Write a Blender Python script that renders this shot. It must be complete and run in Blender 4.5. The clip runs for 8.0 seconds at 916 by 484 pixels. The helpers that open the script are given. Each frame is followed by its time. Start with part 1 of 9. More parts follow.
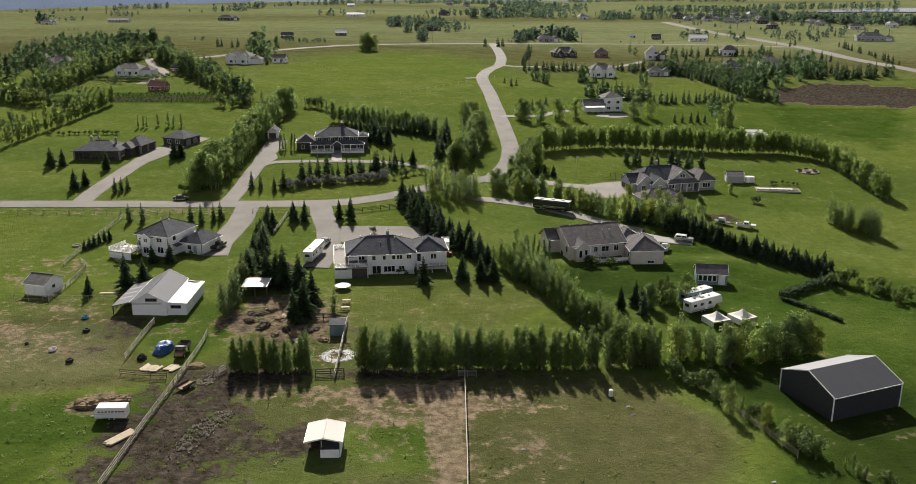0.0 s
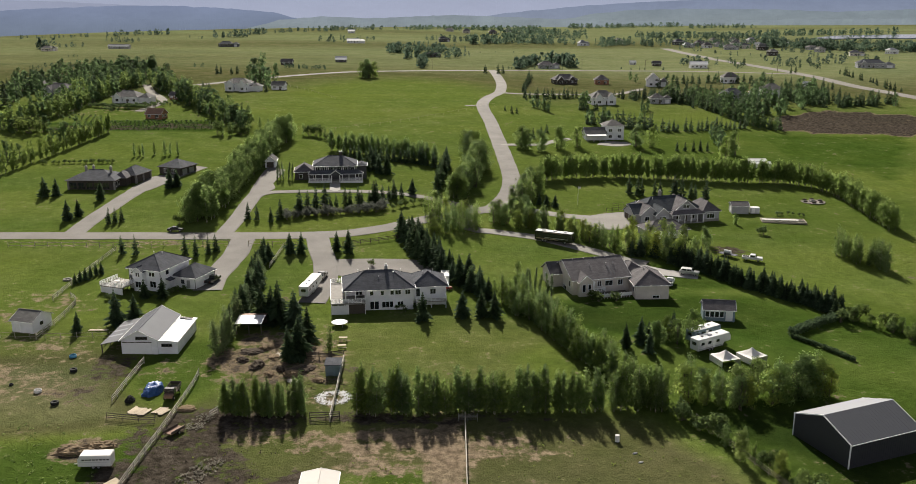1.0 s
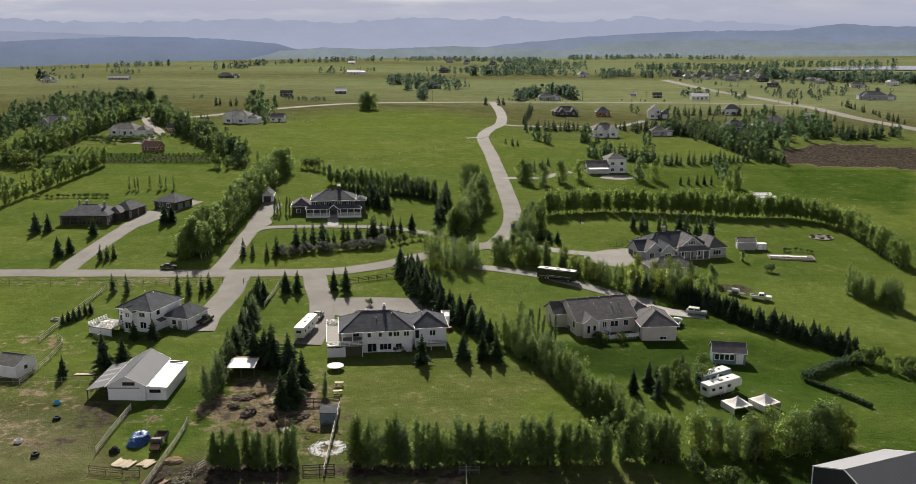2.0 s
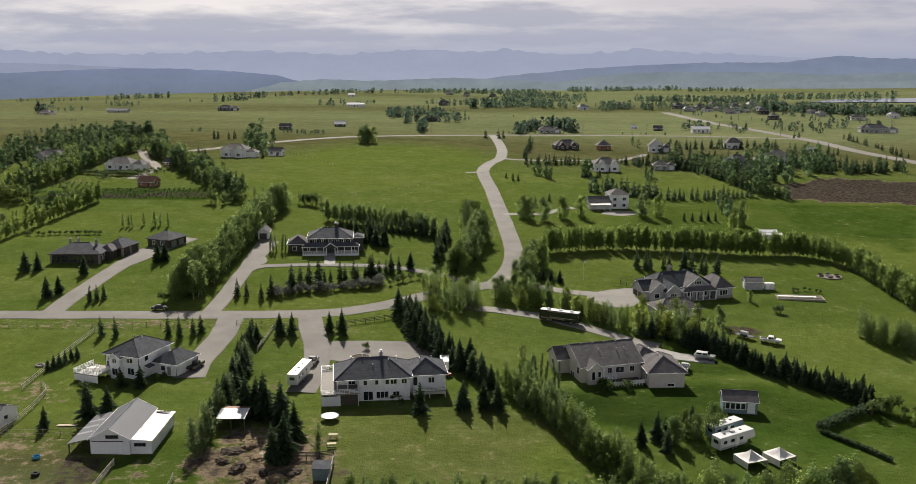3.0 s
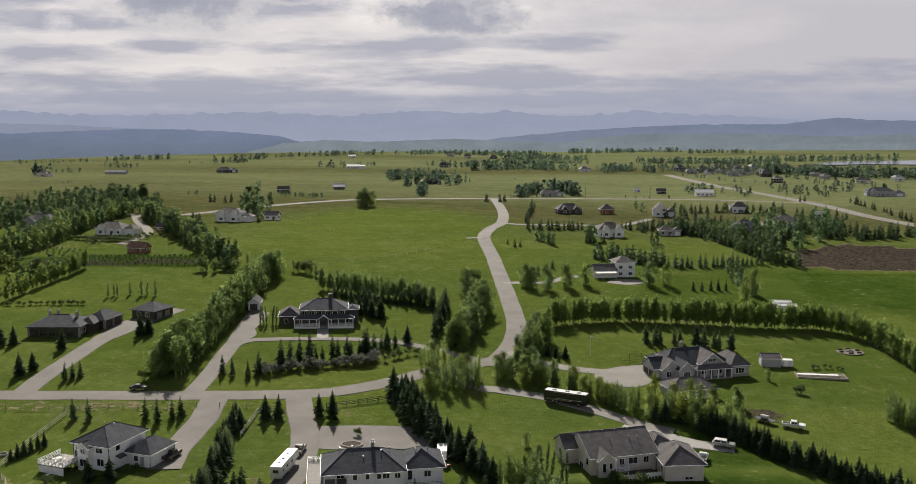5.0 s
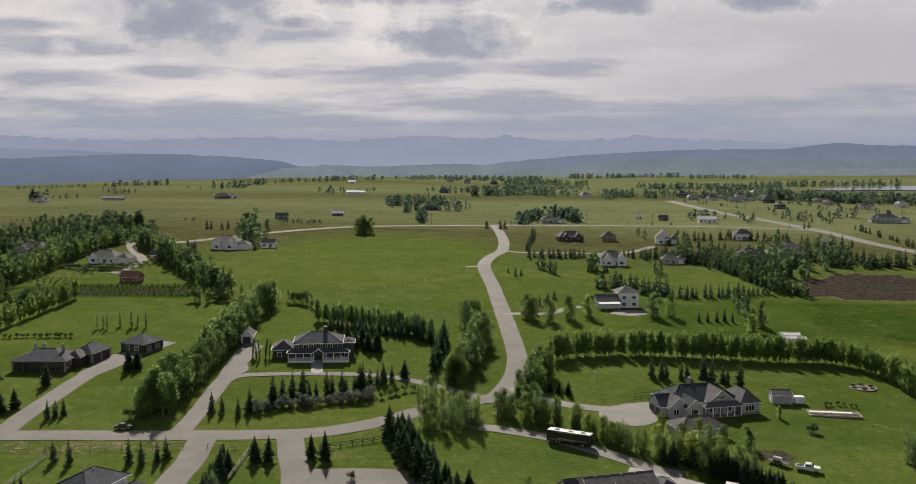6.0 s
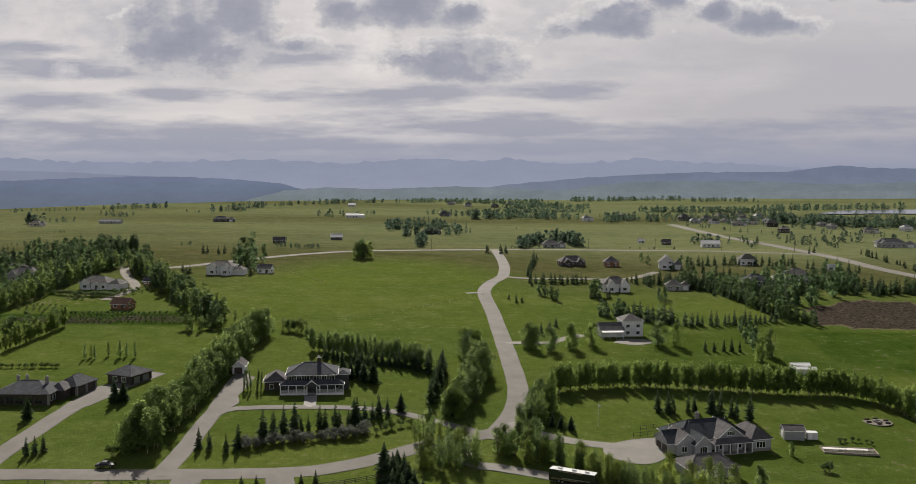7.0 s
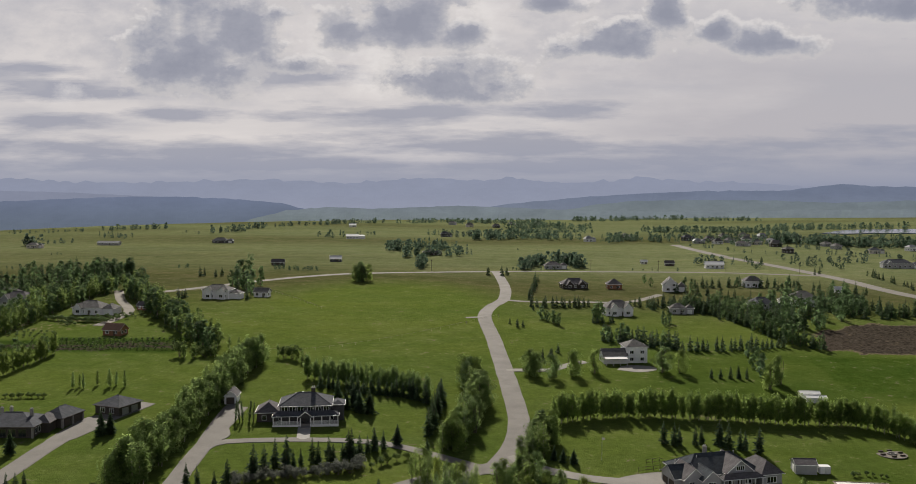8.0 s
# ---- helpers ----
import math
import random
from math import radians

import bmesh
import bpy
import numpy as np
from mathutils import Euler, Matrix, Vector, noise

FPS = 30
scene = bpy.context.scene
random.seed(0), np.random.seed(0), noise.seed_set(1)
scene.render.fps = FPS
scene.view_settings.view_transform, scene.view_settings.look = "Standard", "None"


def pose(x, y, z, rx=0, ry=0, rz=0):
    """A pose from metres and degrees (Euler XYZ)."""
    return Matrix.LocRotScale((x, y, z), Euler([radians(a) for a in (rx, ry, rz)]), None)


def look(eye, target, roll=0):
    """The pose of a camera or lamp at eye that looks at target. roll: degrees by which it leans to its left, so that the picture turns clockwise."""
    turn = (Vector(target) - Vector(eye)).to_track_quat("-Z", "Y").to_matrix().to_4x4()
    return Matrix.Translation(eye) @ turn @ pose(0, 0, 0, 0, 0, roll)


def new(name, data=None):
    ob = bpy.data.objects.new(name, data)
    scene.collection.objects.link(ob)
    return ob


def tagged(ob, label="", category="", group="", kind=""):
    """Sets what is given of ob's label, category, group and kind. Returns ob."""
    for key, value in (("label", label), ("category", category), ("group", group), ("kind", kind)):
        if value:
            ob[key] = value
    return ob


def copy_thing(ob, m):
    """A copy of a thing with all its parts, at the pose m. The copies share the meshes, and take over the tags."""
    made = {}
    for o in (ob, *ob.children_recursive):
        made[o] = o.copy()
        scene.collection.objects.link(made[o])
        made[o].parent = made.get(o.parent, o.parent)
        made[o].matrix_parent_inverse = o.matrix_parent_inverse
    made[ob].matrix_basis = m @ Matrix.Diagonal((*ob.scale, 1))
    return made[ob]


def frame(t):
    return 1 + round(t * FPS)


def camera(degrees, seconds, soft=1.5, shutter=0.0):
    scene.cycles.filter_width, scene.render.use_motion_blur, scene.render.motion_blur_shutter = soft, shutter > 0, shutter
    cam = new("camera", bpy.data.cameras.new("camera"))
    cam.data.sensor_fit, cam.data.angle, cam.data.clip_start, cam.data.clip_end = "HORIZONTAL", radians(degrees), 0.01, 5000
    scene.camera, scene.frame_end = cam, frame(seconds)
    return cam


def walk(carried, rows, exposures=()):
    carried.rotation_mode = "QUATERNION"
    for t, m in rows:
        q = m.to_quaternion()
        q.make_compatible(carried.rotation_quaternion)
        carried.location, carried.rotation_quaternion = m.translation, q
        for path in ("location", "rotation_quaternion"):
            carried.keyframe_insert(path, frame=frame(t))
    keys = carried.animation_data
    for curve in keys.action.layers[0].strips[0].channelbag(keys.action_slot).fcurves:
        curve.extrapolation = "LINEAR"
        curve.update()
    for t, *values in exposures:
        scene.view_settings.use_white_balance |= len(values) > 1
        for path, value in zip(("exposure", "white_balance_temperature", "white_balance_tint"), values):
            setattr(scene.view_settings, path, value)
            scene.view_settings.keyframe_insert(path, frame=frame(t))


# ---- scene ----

# Camera: a drone that rises, creeps ahead and tilts up.
cam = camera(53.96, 8.0, soft=0.7)
ROWS = [  # seconds, x, y, z, yaw, pitch, roll
    (0, 0.00, 0.00, 72.00, 0.026, -16.855, 0.060),
    (0.5, 0.05, 3.02, 72.51, 0.049, -16.143, 0.052),
    (1, -0.05, 6.03, 72.84, 0.028, -15.323, 0.037),
    (1.5, -0.18, 9.34, 72.92, 0.035, -14.386, 0.021),
    (3, -0.20, 20.74, 74.66, 0.019, -11.535, -0.005),
    (3.5, -0.05, 24.14, 74.91, 0.048, -10.511, -0.020),
    (4, 0.13, 27.85, 75.59, 0.080, -9.611, -0.016),
    (4.5, 0.10, 31.78, 75.67, 0.074, -8.646, -0.072),
    (6, 0.65, 44.77, 76.99, 0.128, -6.199, -0.087),
    (6.5, 0.93, 49.89, 77.39, 0.162, -5.471, -0.115),
    (7, 1.39, 54.32, 77.77, 0.201, -4.783, -0.120),
    (7.5, 1.91, 58.69, 78.34, 0.260, -4.121, -0.050),
    (8, 2.52, 62.70, 79.22, 0.328, -3.572, 0.008),
]
EXPOSURES = [(0.0, 0.75), (3.0, 0.62), (5.0, 0.48), (8.0, 0.26)]
walk(cam, [(t, pose(x, y, z, 90 + pitch, roll, yaw)) for t, x, y, z, yaw, pitch, roll in ROWS], EXPOSURES)

# ---------------------------------------------------------------- light
SUN_EL, SUN_AZ = 35.0, -9.0          # degrees up; degrees right of straight ahead
to_sun = Vector((math.sin(radians(SUN_AZ)) * math.cos(radians(SUN_EL)),
                 math.cos(radians(SUN_AZ)) * math.cos(radians(SUN_EL)), math.sin(radians(SUN_EL))))
sun = new("sun", bpy.data.lights.new("sun", "SUN"))
sun.data.energy, sun.data.angle, sun.data.color = 5.0, radians(0.6), (1.0, 0.93, 0.82)
sun.matrix_world = look(to_sun * 500, (0, 0, 0))

world = bpy.data.worlds.new("sky")
scene.world = world
world.use_nodes = True


class Nodes:
    """A node tree that is filled by short calls."""

    def __init__(self, tree):
        self.tree = tree
        tree.nodes.clear()

    def add(self, kind, ins=None, **props):
        n = self.tree.nodes.new(kind)
        for k, v in props.items():
            setattr(n, k, v)
        for k, v in (ins or {}).items():
            sock = n.inputs[k]
            if isinstance(v, bpy.types.NodeSocket):
                self.tree.links.new(v, sock)
            else:
                sock.default_value = v
        return n

    def math(self, op, a, b=0.0, c=0.0):
        return self.add("ShaderNodeMath", {0: a, 1: b, 2: c}, operation=op).outputs[0]

    def mix(self, fac, a, b):
        n = self.add("ShaderNodeMix", None, data_type="RGBA")
        for i, v in ((0, fac), (6, a), (7, b)):
            if isinstance(v, bpy.types.NodeSocket):
                self.tree.links.new(v, n.inputs[i])
            else:
                n.inputs[i].default_value = v if i == 0 else (*v[:3], 1)
        return n.outputs[2]

    def noise(self, vec, scale, detail=4.0, rough=0.55, out="Fac"):
        return self.add("ShaderNodeTexNoise", {"Vector": vec, "Scale": scale, "Detail": detail, "Roughness": rough}).outputs[out]

    def ramp(self, fac, *stops):
        n = self.add("ShaderNodeValToRGB", {"Fac": fac})
        el = n.color_ramp.elements
        while len(el) < len(stops):
            el.new(0.5)
        for e, (p, c) in zip(el, stops):
            e.position, e.color = p, (*c, 1) if len(c) == 3 else c
        return n.outputs[0]

    def span(self, v, lo, hi, a=0.0, b=1.0):
        return self.add("ShaderNodeMapRange", {0: v, 1: lo, 2: hi, 3: a, 4: b}).outputs[0]


# Broken cloud over pale sky: two cloud layers spread on a flat ceiling.
w = Nodes(world.node_tree)
sky = w.add("ShaderNodeTexSky", sky_type="NISHITA", sun_disc=False, sun_elevation=radians(SUN_EL), sun_rotation=radians(SUN_AZ), dust_density=3.0)
way = w.add("ShaderNodeTexCoord").outputs["Generated"]
sep = w.add("ShaderNodeSeparateXYZ", {0: way})
up = w.math("MAXIMUM", sep.outputs[2], 0.0)
den = w.math("ADD", up, 0.12)
flat = w.add("ShaderNodeCombineXYZ", {0: w.math("DIVIDE", sep.outputs[0], den), 1: w.math("DIVIDE", sep.outputs[1], den), 2: 0.0}).outputs[0]
bed = w.noise(w.add("ShaderNodeVectorMath", {0: flat, 1: (0.75, 1.0, 1.0)}, operation="MULTIPLY").outputs[0], 1.3, 6.0, 0.56)
veil = w.ramp(bed, (0.30, (0.585, 0.552, 0.545)), (0.48, (0.535, 0.508, 0.510)), (0.62, (0.460, 0.445, 0.465)), (0.80, (0.36, 0.36, 0.41)))
az, el = w.math("DIVIDE", sep.outputs[0], w.math("MAXIMUM", sep.outputs[1], 0.05)), w.math("DIVIDE", sep.outputs[2], w.math("MAXIMUM", sep.outputs[1], 0.05))
HEAPS = (  # heaped clouds: azimuth and height of the middle (tangents), half width, height above it, depth of the flat base below it
    (-0.290, 0.135, 0.078, 0.108, 0.039), (-0.245, 0.160, 0.061, 0.072, 0.034), (-0.335, 0.170, 0.049, 0.054, 0.034), (-0.135, 0.172, 0.032, 0.031, 0.023),
    (-0.060, 0.178, 0.076, 0.048, 0.028), (0.000, 0.166, 0.037, 0.031, 0.018), (-0.012, 0.104, 0.081, 0.043, 0.015), (0.170, 0.152, 0.073, 0.029, 0.015),
    (0.342, 0.156, 0.049, 0.026, 0.016), (0.280, 0.170, 0.024, 0.019, 0.011), (0.226, 0.186, 0.022, 0.031, 0.021), (0.460, 0.192, 0.098, 0.036, 0.016),
    (-0.180, 0.130, 0.041, 0.017, 0.010), (-0.085, 0.188, 0.027, 0.024, 0.014), (0.100, 0.198, 0.049, 0.017, 0.011))
STREAKS = (  # long thin layers: middle, half width, half height
    (-0.455, 0.103, 0.075, 0.010), (-0.455, 0.074, 0.080, 0.009), (-0.335, 0.078, 0.050, 0.009), (-0.245, 0.042, 0.100, 0.013), (0.010, 0.044, 0.150, 0.012),
    (0.360, 0.046, 0.160, 0.012), (-0.440, 0.043, 0.110, 0.011), (-0.200, 0.122, 0.075, 0.010), (-0.080, 0.080, 0.085, 0.009), (0.130, 0.083, 0.060, 0.010),
    (0.000, 0.022, 0.700, 0.010), (-0.330, 0.118, 0.030, 0.010), (0.440, 0.024, 0.120, 0.012), (-0.480, 0.130, 0.060, 0.007))


def cloud_noise(height, stretch, scale, seed, rough=0.58):
    return w.math("SUBTRACT", w.noise(w.add("ShaderNodeCombineXYZ", {0: az, 1: w.math("MULTIPLY", height, stretch), 2: seed}).outputs[0], scale, 9.0, rough), 0.5)


def nearest(spots_at, height):
    """How deep a direction lies in the nearest of several flattened ovals: 1 in the middle, 0 at the rim."""
    deep = None
    for ca, ce, ra, over, under in spots_at:
        rise = w.math("SUBTRACT", height, ce)
        up_part, down_part = w.math("DIVIDE", w.math("MAXIMUM", rise, 0.0), over), w.math("DIVIDE", w.math("MINIMUM", rise, 0.0), under)
        across = w.math("DIVIDE", w.math("SUBTRACT", az, ca), ra)
        far = w.math("ADD", w.math("MULTIPLY", across, across), w.math("ADD", w.math("MULTIPLY", up_part, up_part), w.math("MULTIPLY", down_part, down_part)))
        one = w.math("SUBTRACT", 1.0, w.math("SQRT", far))
        deep = one if deep is None else w.math("MAXIMUM", deep, one)
    return w.math("MAXIMUM", deep, -1.2)


def heap_depth(height):
    """Heaped cloud broken up by billows."""
    return w.math("ADD", nearest(HEAPS, height), w.math("ADD", w.math("MULTIPLY", cloud_noise(height, 1.6, 12.0, 2.9), 2.7), w.math("MULTIPLY", cloud_noise(height, 1.3, 42.0, 4.1, 0.62), 1.1)))


body, lit_side = heap_depth(el), heap_depth(w.math("ADD", el, 0.006))
heap_col = w.ramp(w.span(body, 0.0, 1.0), (0.0, (0.50, 0.478, 0.475)), (0.22, (0.400, 0.394, 0.420)), (0.55, (0.285, 0.292, 0.345)), (1.0, (0.238, 0.248, 0.305)))
rim = w.math("MULTIPLY", w.span(w.math("SUBTRACT", body, lit_side), 0.04, 0.28), w.span(body, 0.55, 0.10))
heap_col = w.mix(w.math("MULTIPLY", rim, 0.65), heap_col, (0.70, 0.665, 0.645))
heap_fac = w.math("MULTIPLY", w.span(body, -0.15, 0.22), w.span(el, 0.070, 0.095))
long_deep = w.math("ADD", nearest([(a, e, r, h, h) for a, e, r, h in STREAKS], el), w.math("ADD", w.math("MULTIPLY", cloud_noise(el, 6.0, 6.5, 2.2), 5.0), w.math("MULTIPLY", cloud_noise(el, 5.0, 24.0, 7.0, 0.62), 0.9)))
veil = w.mix(w.math("MULTIPLY", w.span(w.math("ADD", az, w.math("MULTIPLY", cloud_noise(el, 4.0, 3.0, 5.0), 0.7)), 0.06, 0.36), w.span(el, 0.19, 0.12)), veil, (0.400, 0.385, 0.412))
cloud = w.mix(w.math("MULTIPLY", w.span(long_deep, -0.45, 0.60), 0.9), veil, (0.285, 0.293, 0.352))
patchy = w.math("ADD", w.math("MULTIPLY", cloud_noise(el, 1.7, 5.2, 8.3, 0.62), 1.0), w.math("MULTIPLY", cloud_noise(el, 1.6, 19.0, 1.7, 0.6), 0.35))
thin = w.math("MULTIPLY", w.span(patchy, -0.02, 0.14), w.math("MULTIPLY", w.span(el, 0.075, 0.105), w.span(az, 0.34, 0.10, 0.35, 0.95)))
cloud = w.mix(w.math("MULTIPLY", thin, 0.8), cloud, (0.375, 0.372, 0.408))
glint = w.math("MULTIPLY", w.span(patchy, -0.05, -0.16), w.math("MULTIPLY", w.span(el, 0.075, 0.105), w.span(az, 0.30, 0.0)))
cloud = w.mix(w.math("MULTIPLY", glint, 0.6), cloud, (0.66, 0.63, 0.615))
cloud = w.mix(heap_fac, cloud, heap_col)
low = w.mix(w.span(el, 0.0, 0.05), (0.246, 0.266, 0.345), cloud)
blue = w.add("ShaderNodeVectorMath", {0: sky.outputs[0], 3: 0.034}, operation="SCALE").outputs[0]
cover = w.span(up, 0.22, 0.50, 0.97, 0.05)
shade = w.mix(cover, blue, low)
w.add("ShaderNodeOutputWorld", {0: w.add("ShaderNodeBackground", {0: shade, 1: 1.0}).outputs[0]})


# ---------------------------------------------------------------- materials
def material(name):
    m = bpy.data.materials.new(name)
    m.use_nodes = True
    return m, Nodes(m.node_tree)


def finish(m, n, base, rough=0.8, metal=0.0, bump=None, strength=0.3, distance=0.05, spec=0.3, coat=0.0):
    ins = {"Base Color": base if isinstance(base, bpy.types.NodeSocket) else (*base, 1), "Roughness": rough, "Metallic": metal, "Specular IOR Level": spec, "Coat Weight": coat}
    if bump is not None:
        ins["Normal"] = n.add("ShaderNodeBump", {"Height": bump, "Strength": strength, "Distance": distance}).outputs[0]
    b = n.add("ShaderNodeBsdfPrincipled", ins)
    n.add("ShaderNodeOutputMaterial", {0: b.outputs[0]})
    return m


def plain(name, col, rough=0.6, metal=0.0, vary=0.12, scale=1.5, spec=0.3, bump=0.1, coat=0.0):
    """Paint, plastic or metal: one colour with stains at two scales and a change from piece to piece."""
    m, n = material(name)
    at = n.add("ShaderNodeTexCoord").outputs["Object"]
    big, fine = n.noise(at, scale, 3), n.noise(at, scale * 14, 3)
    rnd = n.add("ShaderNodeObjectInfo").outputs["Random"]
    k = n.math("ADD", n.math("MULTIPLY", n.math("SUBTRACT", big, 0.5), 2.2 * vary), n.math("MULTIPLY", n.math("SUBTRACT", fine, 0.5), 1.3 * vary))
    k = n.math("ADD", k, n.math("MULTIPLY", n.math("SUBTRACT", rnd, 0.5), vary))
    hsv = n.add("ShaderNodeHueSaturation", {"Color": (*col, 1), "Value": n.math("ADD", k, 1.0)}).outputs[0]
    return finish(m, n, hsv, rough, metal, fine, bump, 0.02, spec, coat)


def siding(name, col, pitch=0.18):
    """Lapped boards: a thin step every pitch metres of height."""
    m, n = material(name)
    at = n.add("ShaderNodeTexCoord").outputs["Object"]
    z = n.add("ShaderNodeSeparateXYZ", {0: at}).outputs[2]
    step = n.math("FRACT", n.math("DIVIDE", z, pitch))
    stain, fine = n.noise(at, 0.5, 4), n.noise(at, 9.0, 3)
    k = n.math("ADD", n.span(stain, 0.3, 0.7, 0.88, 1.06), n.math("MULTIPLY", n.math("SUBTRACT", fine, 0.5), 0.12))
    hsv = n.add("ShaderNodeHueSaturation", {"Color": (*col, 1), "Value": k}).outputs[0]
    return finish(m, n, hsv, 0.65, 0, step, 0.5, 0.02)


def shingles(name, col):
    m, n = material(name)
    at = n.add("ShaderNodeTexCoord").outputs["Object"]
    sq = n.add("ShaderNodeVectorMath", {0: at, 1: (1.0, 1.0, 1.6)}, operation="MULTIPLY").outputs[0]
    brick = n.add("ShaderNodeTexBrick", {"Vector": sq, "Color1": (0.8, 0.8, 0.8, 1), "Color2": (1.25, 1.25, 1.25, 1), "Mortar": (0.6, 0.6, 0.6, 1), "Scale": 1.0, "Mortar Size": 0.02, "Brick Width": 0.9, "Row Height": 0.28})
    grit, streak = n.noise(at, 14.0, 3), n.noise(at, 0.6, 4)
    k = n.math("MULTIPLY", n.span(streak, 0.3, 0.7, 0.8, 1.2), n.span(grit, 0.2, 0.8, 0.75, 1.25))
    c = n.add("ShaderNodeMix", {0: 0.6}, data_type="RGBA", blend_type="MULTIPLY")
    n.tree.links.new(n.add("ShaderNodeHueSaturation", {"Color": (*col, 1), "Value": k}).outputs[0], c.inputs[6])
    n.tree.links.new(brick.outputs[0], c.inputs[7])
    return finish(m, n, c.outputs[2], 0.85, 0, brick.outputs[1], 0.4, 0.03, 0.08)


def leaf(name, dark, light, through_part=0.45):
    """Foliage: colour by clump and by tree, and light that shines through."""
    m, n = material(name)
    isl = n.add("ShaderNodeNewGeometry").outputs["Random Per Island"]
    rnd = n.add("ShaderNodeObjectInfo").outputs["Random"]
    c = n.mix(isl, dark, light)
    at = n.add("ShaderNodeTexCoord").outputs["Object"]
    c = n.add("ShaderNodeHueSaturation", {"Color": c, "Value": n.span(n.noise(at, 0.32, 2.0), 0.33, 0.67, 0.84, 1.16)}).outputs[0]
    c = n.add("ShaderNodeHueSaturation", {"Color": c, "Hue": n.span(rnd, 0, 1, 0.485, 0.51), "Saturation": n.span(rnd, 0, 1, 1.08, 0.85), "Value": n.span(n.math("FRACT", n.math("MULTIPLY", rnd, 7.3)), 0, 1, 0.78, 1.22)}).outputs[0]
    b = n.add("ShaderNodeBsdfPrincipled", {"Base Color": c, "Roughness": 0.8, "Specular IOR Level": 0.06})
    t = n.add("ShaderNodeBsdfTranslucent", {"Color": n.add("ShaderNodeHueSaturation", {"Color": c, "Hue": 0.489, "Value": 1.85}).outputs[0]})
    n.add("ShaderNodeOutputMaterial", {0: n.add("ShaderNodeMixShader", {0: through_part, 1: b.outputs[0], 2: t.outputs[0]}).outputs[0]})
    return m


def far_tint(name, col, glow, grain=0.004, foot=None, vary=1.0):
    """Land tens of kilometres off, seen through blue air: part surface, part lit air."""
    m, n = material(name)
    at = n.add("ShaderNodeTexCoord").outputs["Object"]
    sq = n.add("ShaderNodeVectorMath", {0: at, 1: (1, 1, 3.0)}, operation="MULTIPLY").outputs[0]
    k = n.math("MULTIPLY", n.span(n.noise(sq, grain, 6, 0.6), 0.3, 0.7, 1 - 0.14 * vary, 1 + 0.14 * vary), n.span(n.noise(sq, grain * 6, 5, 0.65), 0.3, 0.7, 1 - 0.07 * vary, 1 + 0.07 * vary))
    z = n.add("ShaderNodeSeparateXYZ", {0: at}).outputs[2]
    # Haze painted as emission, with its own colour at the foot of the slope.
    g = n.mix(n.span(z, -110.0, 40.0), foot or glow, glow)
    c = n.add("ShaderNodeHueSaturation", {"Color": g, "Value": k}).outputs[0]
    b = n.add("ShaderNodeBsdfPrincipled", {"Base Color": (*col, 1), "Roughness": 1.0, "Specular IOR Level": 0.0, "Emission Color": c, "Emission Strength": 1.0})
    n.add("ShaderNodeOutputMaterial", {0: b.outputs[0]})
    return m


